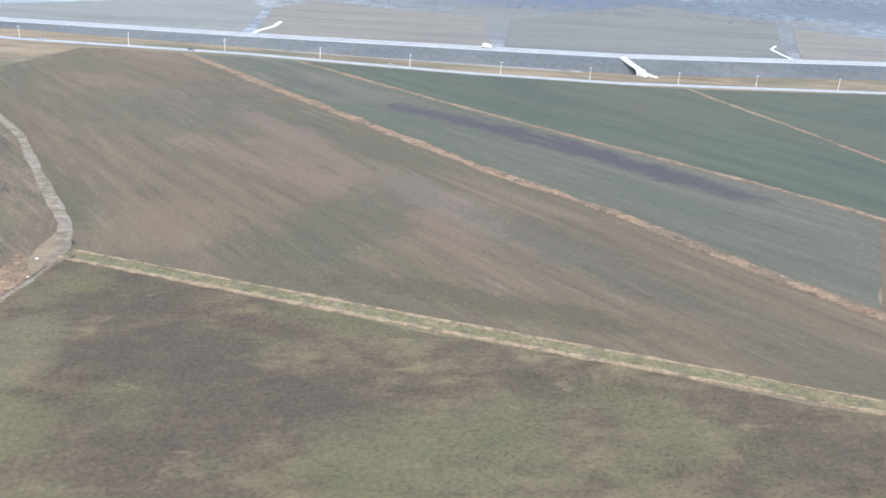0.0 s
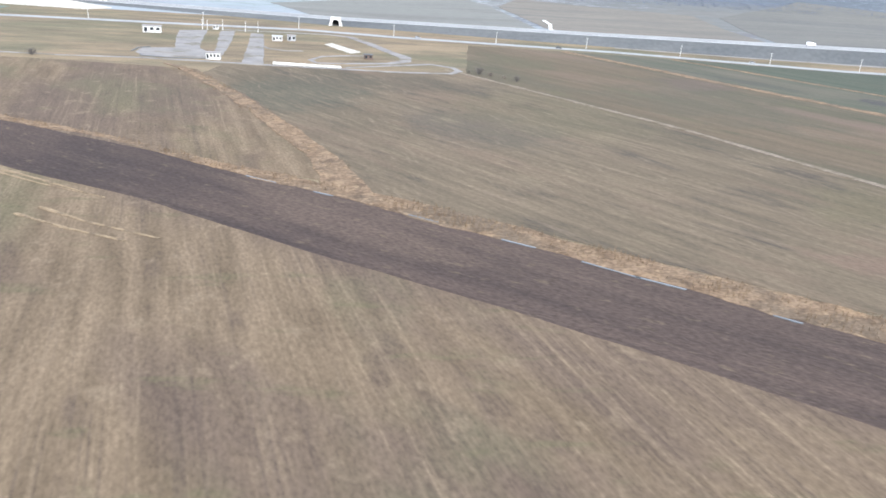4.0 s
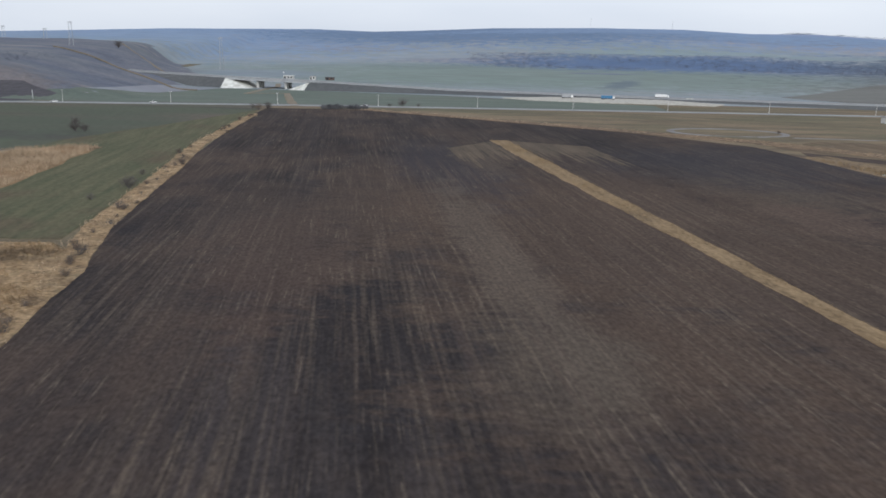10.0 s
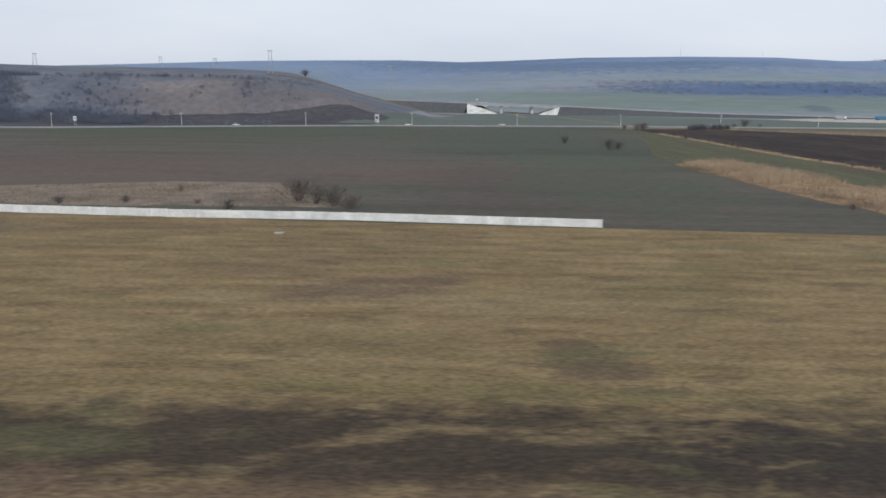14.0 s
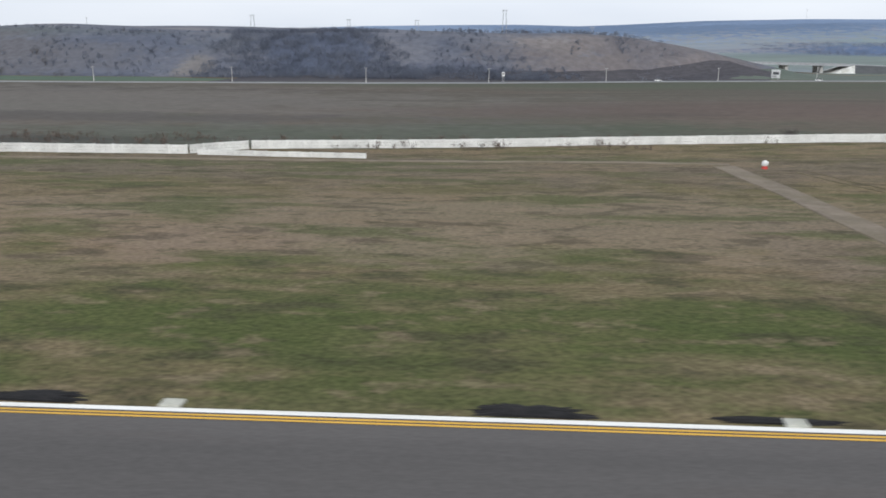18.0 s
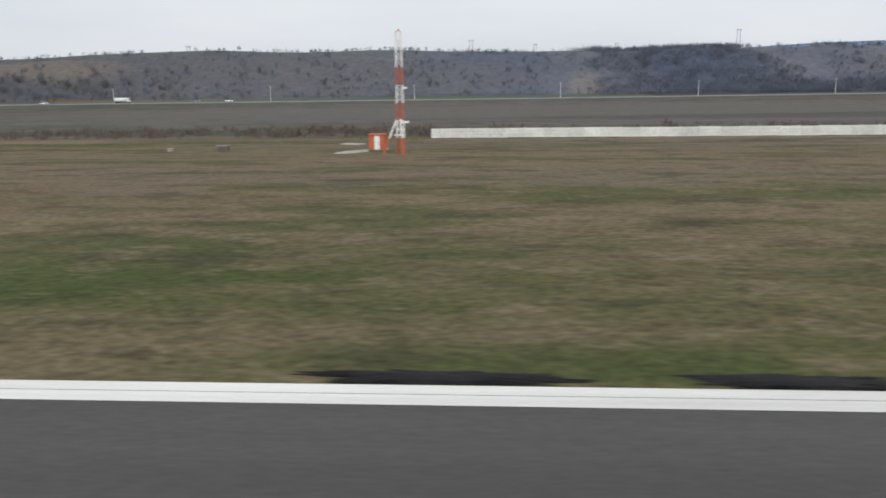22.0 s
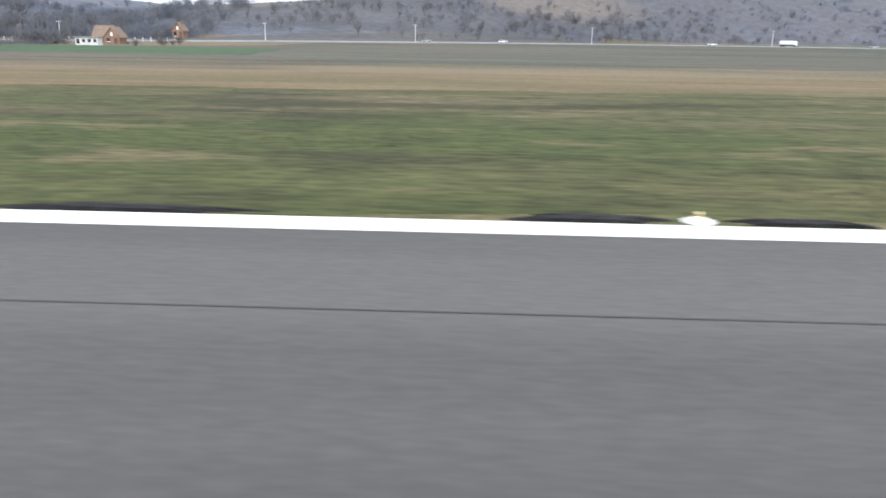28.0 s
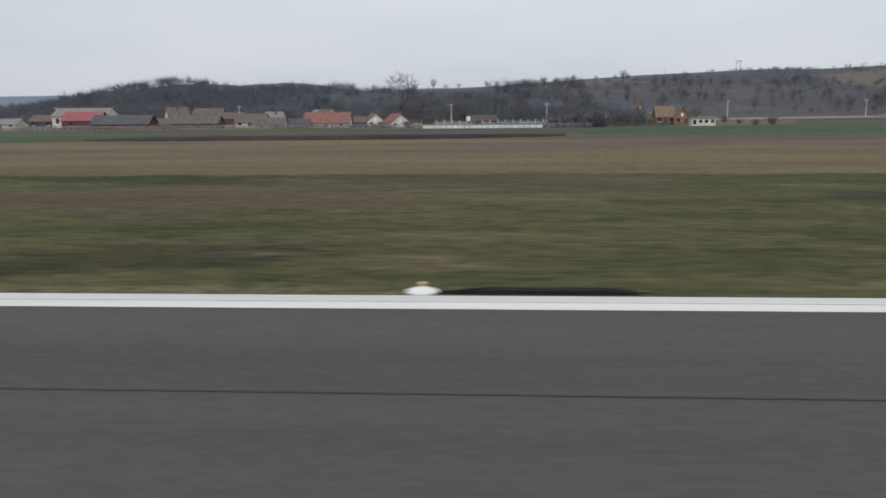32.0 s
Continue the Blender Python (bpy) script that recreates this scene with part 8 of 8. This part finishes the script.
def bare_tree(seed, h, label, material, spread=1.0, n_twigs=26):
    rnd = random.Random(seed)
    e = empty("bare_tree", 0, 0, 0, label, "tree", "bare trees")
    bm = bmesh.new()
    twigs = []
    base = Vector((0, 0, -0.2))
    top = Vector((rnd.uniform(-0.1, 0.1), rnd.uniform(-0.1, 0.1), h * 0.28))
    tube(bm, base, top, h * 0.03, h * 0.022, 7)
    part("trunk", bm, M["bark"], e, "grey tapered trunk")
    bm = bmesh.new()
    for k in range(5):
        d = Vector((rnd.uniform(-1, 1) * spread, rnd.uniform(-1, 1) * spread, rnd.uniform(0.7, 1.3))).normalized()
        grow(bm, top - Vector((0, 0, rnd.uniform(0, h * 0.08))), d, h * rnd.uniform(0.2, 0.28), h * 0.014, 2, rnd, twigs)
    part("branch_frame", bm, M["bark"], e, "forking bare branch work")
    tris = []
    c = Vector((0, 0, h * 0.62))
    for k in range(n_twigs * 20):
        o = Vector((rnd.gauss(0, 1), rnd.gauss(0, 1), rnd.gauss(0, 1))).normalized() * rnd.random() ** 0.45
        bump = 1 + 0.35 * noise.noise(o * 2.3 + Vector((seed, 0, 0)))
        st = c + Vector((o.x * 0.36 * spread, o.y * 0.36 * spread, o.z * 0.33)) * h * bump
        v = (o + Vector((rnd.gauss(0, 0.6), rnd.gauss(0, 0.6), rnd.gauss(0.5, 0.5)))).normalized() * h * rnd.uniform(0.07, 0.17)
        w = Vector((rnd.gauss(0, 1), rnd.gauss(0, 1), rnd.gauss(0, 1))).cross(v).normalized() * h * 0.0052
        tris.append((st - w, st + w, st + v))
    tri_soup("crown", np.array([[list(p) for p in t] for t in tris]), material, e)["label"] = "open crown of bare twigs"
    return e


def bare_shrub(seed, h, label, material, n=150):
    rnd = random.Random(seed)
    e = empty("shrub", 0, 0, 0, label, "shrub", "bare shrubs")
    bm = bmesh.new()
    for k in range(6):
        a = rnd.uniform(0, 6.28)
        tube(bm, (0, 0, -0.1), (math.cos(a) * h * 0.35, math.sin(a) * h * 0.35, h * rnd.uniform(0.5, 0.8)), h * 0.025, h * 0.01, 4)
    part("stem", bm, M["bark"], e)
    tris = []
    for k in range(n):
        a, rr = rnd.uniform(0, 6.28), abs(rnd.gauss(0, 0.32)) * h
        st = Vector((math.cos(a) * rr, math.sin(a) * rr, h * rnd.uniform(0.1, 0.65)))
        v = Vector((math.cos(a) * rnd.uniform(-0.2, 0.8), math.sin(a) * rnd.uniform(-0.2, 0.8), rnd.uniform(0.1, 0.9))).normalized() * h * rnd.uniform(0.2, 0.45)
        w = Vector((rnd.gauss(0, 1), rnd.gauss(0, 1), rnd.gauss(0, 1))).cross(v).normalized() * h * 0.013
        tris.append((st - w, st + w, st + v))
    tri_soup("crown", np.array([[list(p) for p in t] for t in tris]), material, e)["label"] = "tangle of bare twigs"
    return e


def conifer(seed, h, label):
    rnd = random.Random(seed)
    e = empty("conifer", 0, 0, 0, label, "tree", "conifers")
    bm = bmesh.new()
    tube(bm, (0, 0, -0.2), (0, 0, h * 0.95), h * 0.02, h * 0.005, 6)
    part("trunk", bm, M["bark"], e)
    tris = []
    for k in range(420):
        z = h * rnd.uniform(0.08, 0.98)
        r = (1 - z / h) * h * 0.24 * rnd.uniform(0.5, 1.1)
        a = rnd.uniform(0, 6.28)
        st = Vector((0, 0, z))
        v = Vector((math.cos(a) * r, math.sin(a) * r, -r * rnd.uniform(0.1, 0.5)))
        w = Vector((-math.sin(a), math.cos(a), 0)) * h * 0.02
        tris.append((st + v * 0.15 - w, st + v * 0.15 + w, st + v))
    tri_soup("crown", np.array([[list(p) for p in t] for t in tris]), M["conifer"], e)["label"] = "dark drooping needles"
    return e


rnd = random.Random(7)
kinds = [bare_tree(1, 6.0, "bare grey winter tree with an open crown", M["crown"]), bare_tree(2, 7.0, "tall bare winter tree with fine twigs", M["crown"], 0.7), bare_tree(3, 4.5, "spreading bare fruit tree", M["crown"], 1.3), bare_tree(4, 5.5, "bare brown tree with a ragged crown", M["crown"], 0.9)]
shrubs = [bare_shrub(11, 1.6, "bare brown shrub with tangled twigs", M["twigbrown"]), bare_shrub(12, 1.3, "bare grey shrub with tangled twigs", M["twig"]), bare_shrub(13, 2.2, "tall bare grey bush", M["twig"], 220)]
spruce = conifer(21, 5.0, "dark green spruce behind the gardens")
used = set()


def plant(kind, x, y, s, sink=0.05):
    m = pose(x, y, gz(x, y) - sink, 0, 0, rnd.uniform(0, 360)) @ Matrix.Diagonal((s, s, s * rnd.uniform(0.9, 1.1), 1))
    if kind.name not in used:
        used.add(kind.name)
        kind.matrix_world = m
        return kind
    made = copy_thing(kind, m)
    made.matrix_basis = m
    return made


# solitary trees and bushes
plant(kinds[0], -1195.2, 268, 2.5)
plant(kinds[1], -1113.5, 318, 0.8)
plant(kinds[1], -1111, 322, 0.5)
plant(shrubs[2], -653.3, 574, 2.8)
plant(shrubs[2], -490.1, 210, 1.6)
plant(shrubs[2], -487.6, 210.5, 1.3)
plant(shrubs[2], -500, 228, 1.2)
for x, y, s in ((-543.2, 104, 2.2), (-546, 106, 1.9), (-549, 108, 2.4), (-540.5, 102.5, 1.5), (-551, 116, 1.3), (-568.9, 116, 1.2), (-556, 99, 1.2), (-572, 104, 0.9), (-580, 101.5, 1.0), (-562, 104, 0.9), (-602, 108, 1.2), (-608, 107, 1.1), (-638, 99, 1.2), (-618, 104, 1.0)):
    plant(shrubs[0] if s > 1.4 else rnd.choice(shrubs), x, y, s * (1.15 if s > 1.4 else 0.75))
for x, y, s in ((-108, 249, 1.3), (-104.5, 247, 1.1), (-111, 251, 1.0), (-101, 243, 0.8), (-98, 238, 0.9), (-40.2, 112, 0.9), (-38.6, 106, 0.9), (-466, 300, 2.2), (-463, 303, 1.6), (-470, 305, 1.8), (-420, 334, 1.6), (-415, 336, 1.8), (-408, 338, 1.5), (-284, 260, 1.0), (-240, 243, 1.2), (-440, 142, 1.1), (-436, 128, 1.3), (-430, 112, 1.2), (-437, 117, 1.0)):
    plant(rnd.choice(shrubs), x, y, s)
HEDGE = [(-462, 282), (-448, 191), (-438, 150), (-427, 100), (-419.5, 78), (-414, 54), (-410, 37)]
for k in range(46):
    t = rnd.uniform(0.0, 5.99)
    a, b = Vector(HEDGE[int(t)]), Vector(HEDGE[int(t) + 1])
    p = a.lerp(b, t - int(t))
    plant(shrubs[0] if k % 3 else shrubs[1], p.x + rnd.gauss(0, 0.8), p.y + rnd.gauss(0, 1.2), rnd.uniform(0.5, 1.15))
for k in range(9):
    plant(rnd.choice(shrubs), rnd.uniform(-448, -416), rnd.uniform(36, 86), rnd.uniform(0.3, 0.7))
for x, y in ((-455, 89), (-458, 90), (-462, 89.5), (-448, 89), (-446, 90), (-453, 93), (-470, 96), (-470, 102), (-472, 110)):
    plant(rnd.choice(shrubs), x, y, rnd.uniform(0.5, 0.9))
# village orchards and gardens
for k in range(70):
    x = rnd.uniform(-1300, -1125)
    y = lerp_list(ROAD, x, 1) + rnd.uniform(5, 62)
    plant(rnd.choice(kinds), x, y, rnd.uniform(0.55, 1.05))
for k in range(36):
    x = rnd.uniform(-1215, -1150)
    plant(rnd.choice(kinds), x, rnd.uniform(215, 275), rnd.uniform(0.7, 1.15))
for k in range(24):
    plant(rnd.choice(shrubs), rnd.uniform(-1185, -1105), rnd.uniform(160, 190), rnd.uniform(0.6, 1.2))
for k in range(7):
    plant(spruce, -1175 + k * 2.1, 231 + rnd.uniform(-3, 3), rnd.uniform(0.8, 1.2))
for x in (-1130, -1119, -1117, -1133):
    plant(rnd.choice(kinds), x + rnd.uniform(-1, 1), 190 + rnd.uniform(0, 6), rnd.uniform(0.5, 0.8))
# fruit trees scattered on the slope of the hill
for k in range(74):
    x = rnd.uniform(-1125, -950)
    plant(kinds[2], x, 284 + 11 * rnd.randint(0, 2) + rnd.uniform(-3, 3), rnd.uniform(0.5, 0.95))
for k in range(60):
    x = rnd.uniform(-1130, -985)
    plant(rnd.choice(kinds), x, rnd.choice((270, 288, 304)) + rnd.uniform(-5, 5), rnd.uniform(0.45, 0.75))
for k in range(16):
    x = rnd.uniform(-1290, -1112)
    plant(rnd.choice(kinds), x, rnd.uniform(332, 346), rnd.uniform(0.4, 0.75))
for k in range(22):
    x = rnd.uniform(-960, -600)
    plant(rnd.choice((kinds[0], kinds[2], kinds[3])), x, rnd.uniform(336, 352), rnd.uniform(0.25, 0.42))


def thicket(name, spots, h0, h1, material, label, per=26, seed=3, category="shrubs", wide=0.45, thick=0.035):
    """Many bare bushes far away, one mesh of twigs."""
    rs = np.random.RandomState(seed)
    sp = np.array(spots)
    n = len(sp)
    h = rs.uniform(h0, h1, n)
    z = gz_v(sp[:, 0], sp[:, 1])
    c = np.stack([sp[:, 0], sp[:, 1], z], 1)
    idx = np.repeat(np.arange(n), per)
    m = len(idx)
    hh = h[idx]
    ang = rs.uniform(0, 2 * np.pi, m)
    rr = np.abs(rs.normal(0, wide * 0.6, m)) * hh
    st = c[idx] + np.stack([np.cos(ang) * rr, np.sin(ang) * rr, rs.uniform(0, 0.5, m) * hh], 1)
    v = np.stack([np.cos(ang) * rs.uniform(-0.5, 0.8, m), np.sin(ang) * rs.uniform(-0.5, 0.8, m), rs.uniform(-0.1, 1, m)], 1) * (hh * rs.uniform(0.3, 0.6, m))[:, None]
    w = np.cross(v, rs.normal(0, 1, (m, 3)))
    w = w / np.linalg.norm(w, axis=1)[:, None] * (hh * thick)[:, None]
    return tagged(tri_soup(name, np.stack([st - w, st + w, st + v], 1), material), label, category, kind="stuff")


rs = np.random.RandomState(5)


def scatter(n, x0, x1, y0, y1, thr=-0.2, f=0.03, sd=2.0):
    out = []
    while len(out) < n:
        x, y = rs.uniform(x0, x1), rs.uniform(y0, y1)
        if noise.noise((x * f, y * f, sd)) > thr:
            out.append((x, y))
    return out


# Far scrub and woods, in twig colours that carry the haze.
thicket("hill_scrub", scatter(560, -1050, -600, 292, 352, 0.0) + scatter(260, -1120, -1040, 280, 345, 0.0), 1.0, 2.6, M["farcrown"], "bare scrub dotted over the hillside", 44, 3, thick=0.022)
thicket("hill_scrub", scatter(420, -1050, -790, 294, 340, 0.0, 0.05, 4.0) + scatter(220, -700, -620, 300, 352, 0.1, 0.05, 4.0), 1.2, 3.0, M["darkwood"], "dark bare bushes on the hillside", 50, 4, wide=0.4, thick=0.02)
thicket("hill_wood", [p for p in scatter(2600, -800, -690, 292, 372, -0.9) if -786 + 9 * noise.noise((p[1] * 0.12, 3, 0)) < p[0] < -705 - (p[1] - 300) * 0.45 + 8 * noise.noise((p[1] * 0.1, 0, 0))] + scatter(420, -730, -655, 292, 306, -0.6), 1.8, 3.4, M["darkwood"], "dense bare wood on the hillside, haze in its colour", 44, 6, "wood", 0.8, 0.022)
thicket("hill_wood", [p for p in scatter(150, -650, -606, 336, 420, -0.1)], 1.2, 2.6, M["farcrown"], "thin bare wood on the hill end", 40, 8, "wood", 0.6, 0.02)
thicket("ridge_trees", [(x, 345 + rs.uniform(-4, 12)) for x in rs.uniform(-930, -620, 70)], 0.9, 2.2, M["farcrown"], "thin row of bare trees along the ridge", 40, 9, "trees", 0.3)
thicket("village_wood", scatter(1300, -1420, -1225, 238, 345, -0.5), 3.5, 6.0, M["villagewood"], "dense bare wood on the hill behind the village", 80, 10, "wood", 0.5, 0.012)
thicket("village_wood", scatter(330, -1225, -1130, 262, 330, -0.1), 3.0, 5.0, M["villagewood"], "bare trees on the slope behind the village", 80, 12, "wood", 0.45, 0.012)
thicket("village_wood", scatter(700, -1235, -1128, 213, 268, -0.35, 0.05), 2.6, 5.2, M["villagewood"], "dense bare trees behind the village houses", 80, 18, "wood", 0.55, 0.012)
thicket("garden_hedge", scatter(420, -1295, -1178, 160, 166, -0.2, 0.08) + scatter(160, -1178, -1130, 163, 168, 0.0, 0.08), 0.7, 1.7, M["crown"], "bare hedge and scrub before the village gardens", 28, 19, wide=0.8)
thicket("roadside_bushes", [(-444 + 17 * a, 311 + 4 * a + 3 * b) for a, b in rs.uniform(0, 1, (60, 2))], 1.6, 3.2, M["crown"], "dense dark bare bushes beside the main road", 60, 62, "shrubs", 0.5, 0.03)
thicket("bank_bush", [(-415 + 1.6 * a, 53.5 + 2.2 * b) for a, b in rs.uniform(0, 1, (7, 2))], 1.2, 2.0, M["twigbrown"], "brown bare bush on the bank of the plough", 90, 63, "bush", 0.5, 0.02)
thicket("bank_bush", [(-413.2 + 1.2 * a, 45 + 1.6 * b) for a, b in rs.uniform(0, 1, (5, 2))], 0.9, 1.6, M["twig"], "dark bare bush on the bank of the plough", 90, 64, "bush", 0.5, 0.02)
thicket("garden_trees", [(-1142 + 9 * a, 172 + 8 * b) for a, b in rs.uniform(0, 1, (46, 2))], 2.6, 5.2, M["crown"], "bare fruit trees and bushes beside the orange house", 90, 61, "trees", 0.45, 0.012)
thicket("garden_bush", scatter(60, -1153, -1143, 160, 167, -0.6, 0.1), 2.0, 4.2, M["crown"], "clump of tall bare bushes at the end of the greenhouse", 60, 23, wide=0.5)
for k in range(90):
    x = rnd.uniform(-1110, -830)
    plant(rnd.choice((kinds[0], kinds[2])), x, 288 + 9 * rnd.randint(0, 3) + rnd.uniform(-2, 2), rnd.uniform(0.4, 0.7))
thicket("roadside_scrub", scatter(420, -850, -640, 89, 100, -0.2, 0.06), 0.6, 1.5, M["twigbrown"], "low brown scrub behind the fence", 24, 13)
thicket("roadside_scrub", scatter(420, -884, -832, 84, 99, -0.3, 0.06), 0.6, 1.4, M["twigbrown"], "belt of reddish brown scrub at the field edge", 30, 14, thick=0.025)
thicket("roadside_scrub", scatter(240, -960, -884, 86, 98, -0.1, 0.06), 0.5, 1.0, M["twigbrown"], "low brown weeds at the field edge", 30, 24, wide=1.2, thick=0.025)
thicket("field_edge_scrub", scatter(300, -1330, -960, 93, 98, 0.0, 0.05), 0.15, 0.35, M["tuftdry"], "low dry weeds at the field edge", 30, 15, wide=2.5)
thicket("far_wood", scatter(1500, -410, 60, 748, 890, -0.25, 0.012) + scatter(1200, 0, 430, 660, 890, -0.25, 0.012) + scatter(500, 20, 330, 1130, 1190, -0.1, 0.02), 1.5, 3.6, M["darkwood"], "distant wood on the far hill, haze in its colour", 34, 16, "wood", 1.0, 0.018)
thicket("burnt_scrub", [p for q in (((-443, -429), (34, 47)), ((-442, -435), (58, 77)), ((-424, -418), (58, 66)), ((-433, -420), (36, 44))) for p in scatter(60, q[0][0], q[0][1], q[1][0], q[1][1], -0.3, 0.2)], 0.25, 0.6, M["twig"], "dark burnt scrub among the reeds", 24, 17, wide=1.4)

# reeds
MAIN_BED = [(-46, 108), (-47, 90), (-51, 76), (-59, 65), (-66, 62), (-76, 66), (-95, 80), (-120, 99), (-137, 113), (-155, 123), (-175, 136), (-195, 150), (-230, 170), (-266, 185), (-228, 164), (-192, 146), (-170, 128), (-153, 117), (-136, 103.5), (-121, 92.5), (-108, 82), (-96, 72), (-84, 63), (-72, 55), (-62, 48), (-55, 52), (-53, 62), (-50, 70), (-44, 84), (-42, 100)]
blades("reeds", MAIN_BED, 5.0, 0.5, 1.2, 0.06, M["strawold"], "dry orange reeds standing in the ditch", 0.22, 21, "reeds")
BANKS = [([(-202, 240), (-187, 216), (-169, 178), (-150, 130)], 3.0), ([(-60, 327), (-22, 256), (29, 164), (63, 106), (100, 40)], 1.8), ([(-15, 320), (34, 240), (94, 153), (130, 80)], 1.2), ([(-430, 317), (-380, 286), (-335, 256), (-300, 232), (-270, 200)], 4.0), ([(-462, 282), (-448, 191), (-427, 100), (-414, 54), (-402, -30)], 2.2)]
for k, (line, w) in enumerate(BANKS):
    blades("reeds", ribbon_pts(line, w), 2.2, 0.3, 0.9, 0.06, M["strawold"] if k < 3 else M["straw"], "dry tan reeds on a field bank", 0.25, 30 + k, "reeds")
blades("reeds", [(-481, 170), (-477.5, 176), (-472, 179.5), (-467, 178), (-463.8, 160), (-460, 146), (-459, 138.5), (-475.5, 137)], 15.0, 0.9, 1.7, 0.06, M["straw"], "thick stand of tan reeds beyond a trodden gap", 0.15, 40, "reeds")
blades("reeds", [(-470.5, 130), (-457.5, 132), (-455.3, 113), (-452, 99), (-451.2, 92), (-458, 90), (-464, 96), (-466, 112)], 15.0, 0.9, 1.7, 0.06, M["straw"], "thick stand of tan reeds", 0.15, 47, "reeds")
blades("reeds", [(-476, 137), (-470.5, 130), (-466, 112), (-464, 96), (-458, 90), (-468, 90.5), (-470, 97), (-469.5, 112), (-473, 120)], 7.0, 0.3, 0.8, 0.06, M["strawgrey"], "low broken sedge beside the reeds", 0.35, 48, "reeds")
blades("reeds", [(-451, 88), (-428, 90), (-420, 83), (-413, 53), (-408, 25), (-450.5, 25)], 20.0, 0.25, 0.7, 0.045, M["reedfield"], "dry orange sedge and reeds", 0.45, 41, "reeds")
blades("straw_grass", [(-376, 218), (-370.5, 218), (-353, 136), (-340, 79), (-325.8, 10), (-328.8, 10), (-343.2, 79), (-357, 136)], 8.0, 0.2, 0.5, 0.05, M["tuftdry"], "tan grass of the unploughed strip", 0.4, 42)
blades("straw_grass", [(-298, 200), (-287, 137), (-279, 90), (-270, 40), (-262, 40), (-268, 80), (-280, 137), (-292, 190)], 8.0, 0.25, 0.8, 0.08, M["tuftdry"], "golden dry grass at the plough edge", 0.4, 43)
blades("reeds", [(-542, 103), (-557, 128), (-590, 121), (-614, 112), (-620, 103), (-580, 101)], 8.0, 0.2, 0.6, 0.05, M["strawgrey"], "dry sedge behind the fence", 0.3, 44, "reeds")
blades("beige_grass", [(-970, 58), (-1000, 70), (-1077, 63), (-1120, 49), (-1330, 51), (-1330, 32), (-1130, 32), (-1030, 39), (-980, 42)], 4.0, 0.05, 0.14, 0.05, M["beige"], "dry beige grass", 0.4, 45)
mound = bmesh.new()
bmesh.ops.create_icosphere(mound, subdivisions=4, radius=1.0)
for q in mound.verts:
    k = 1 + 0.22 * noise.noise((q.co.x * 2.5, q.co.y * 2.5, q.co.z * 2.5)) + 0.08 * noise.noise(q.co * 9)
    q.co = Vector((-950 + q.co.x * 12.5 * k, 94 + q.co.y * 5 * k, -1.4 + max(q.co.z, -0.1) * 2.8 * k))
tagged(finish("reed_mound", mound, M["greyreed"], smooth=True), "rounded mound overgrown with dry tan reeds", "mound", kind="structure")
mr = np.random.RandomState(46)
mt = []
for k in range(3000):
    a, rr = mr.uniform(0, 2 * np.pi), np.sqrt(mr.rand()) * 0.97
    px, py = np.cos(a) * rr, np.sin(a) * rr
    b = np.array((-950 + px * 12, 94 + py * 4.7, -1.5 + 2.7 * np.sqrt(max(0, 1 - rr * rr))))
    w = mr.uniform(0, np.pi)
    d = np.array((np.cos(w), np.sin(w), 0)) * 0.07
    mt.append((b - d, b + d, b + np.array((mr.normal(0, 0.15), mr.normal(0, 0.15), mr.uniform(0.15, 0.5)))))
tagged(tri_soup("reeds", np.array(mt), M["strawgrey"]), "dry tan reeds on the mound", "reeds", kind="stuff")
# grass beside the runway
blades("runway_grass", [(-910, 11.0), (-1230, 11.0), (-1230, 20), (-910, 20)], 26.0, 0.06, 0.16, 0.03, M["airgreen"], "short grass beside the runway", 0.5, 50)
blades("runway_grass", [(-718, 11.2), (-910, 11.2), (-910, 20), (-718, 20)], 20.0, 0.06, 0.16, 0.03, M["airgrass"], "short grass beside the runway", 0.5, 51)
blades("runway_grass", [(-910, 20), (-1230, 20), (-1230, 30), (-910, 30)], 7.0, 0.05, 0.11, 0.045, M["airgreen"], "short grass of the airfield", 0.5, 56)
blades("runway_grass", [(-640, 22), (-720, 20.5), (-910, 20), (-910, 34), (-640, 36)], 7.0, 0.05, 0.11, 0.045, M["airgrass"], "short grass of the airfield", 0.5, 52)
blades("airfield_grass", [(-600, 30), (-850, 33), (-850, 62), (-640, 78), (-604, 80)], 4.0, 0.04, 0.09, 0.06, M["airgrass"], "dry grass of the airfield", 0.5, 53)
blades("pasture_grass", [(-39, 106), (10, 83), (56, 63), (90, 45), (70, 30), (-50, 30), (-50, 70)], 5.0, 0.1, 0.35, 0.06, M["scrubgrass"], "rough tufted pasture grass", 0.5, 54)
blades("bank_grass", ribbon_pts([(-40, 108), (-12, 95.5), (10, 85.6), (35, 75.2), (57, 65.6), (100, 46)], 1.7), 4.0, 0.12, 0.35, 0.05, M["bank"], "rough grass on the bank", 0.5, 55)
for k in kinds + shrubs + [spruce]:
    if k.name not in used:
        bpy.data.objects.remove(k)
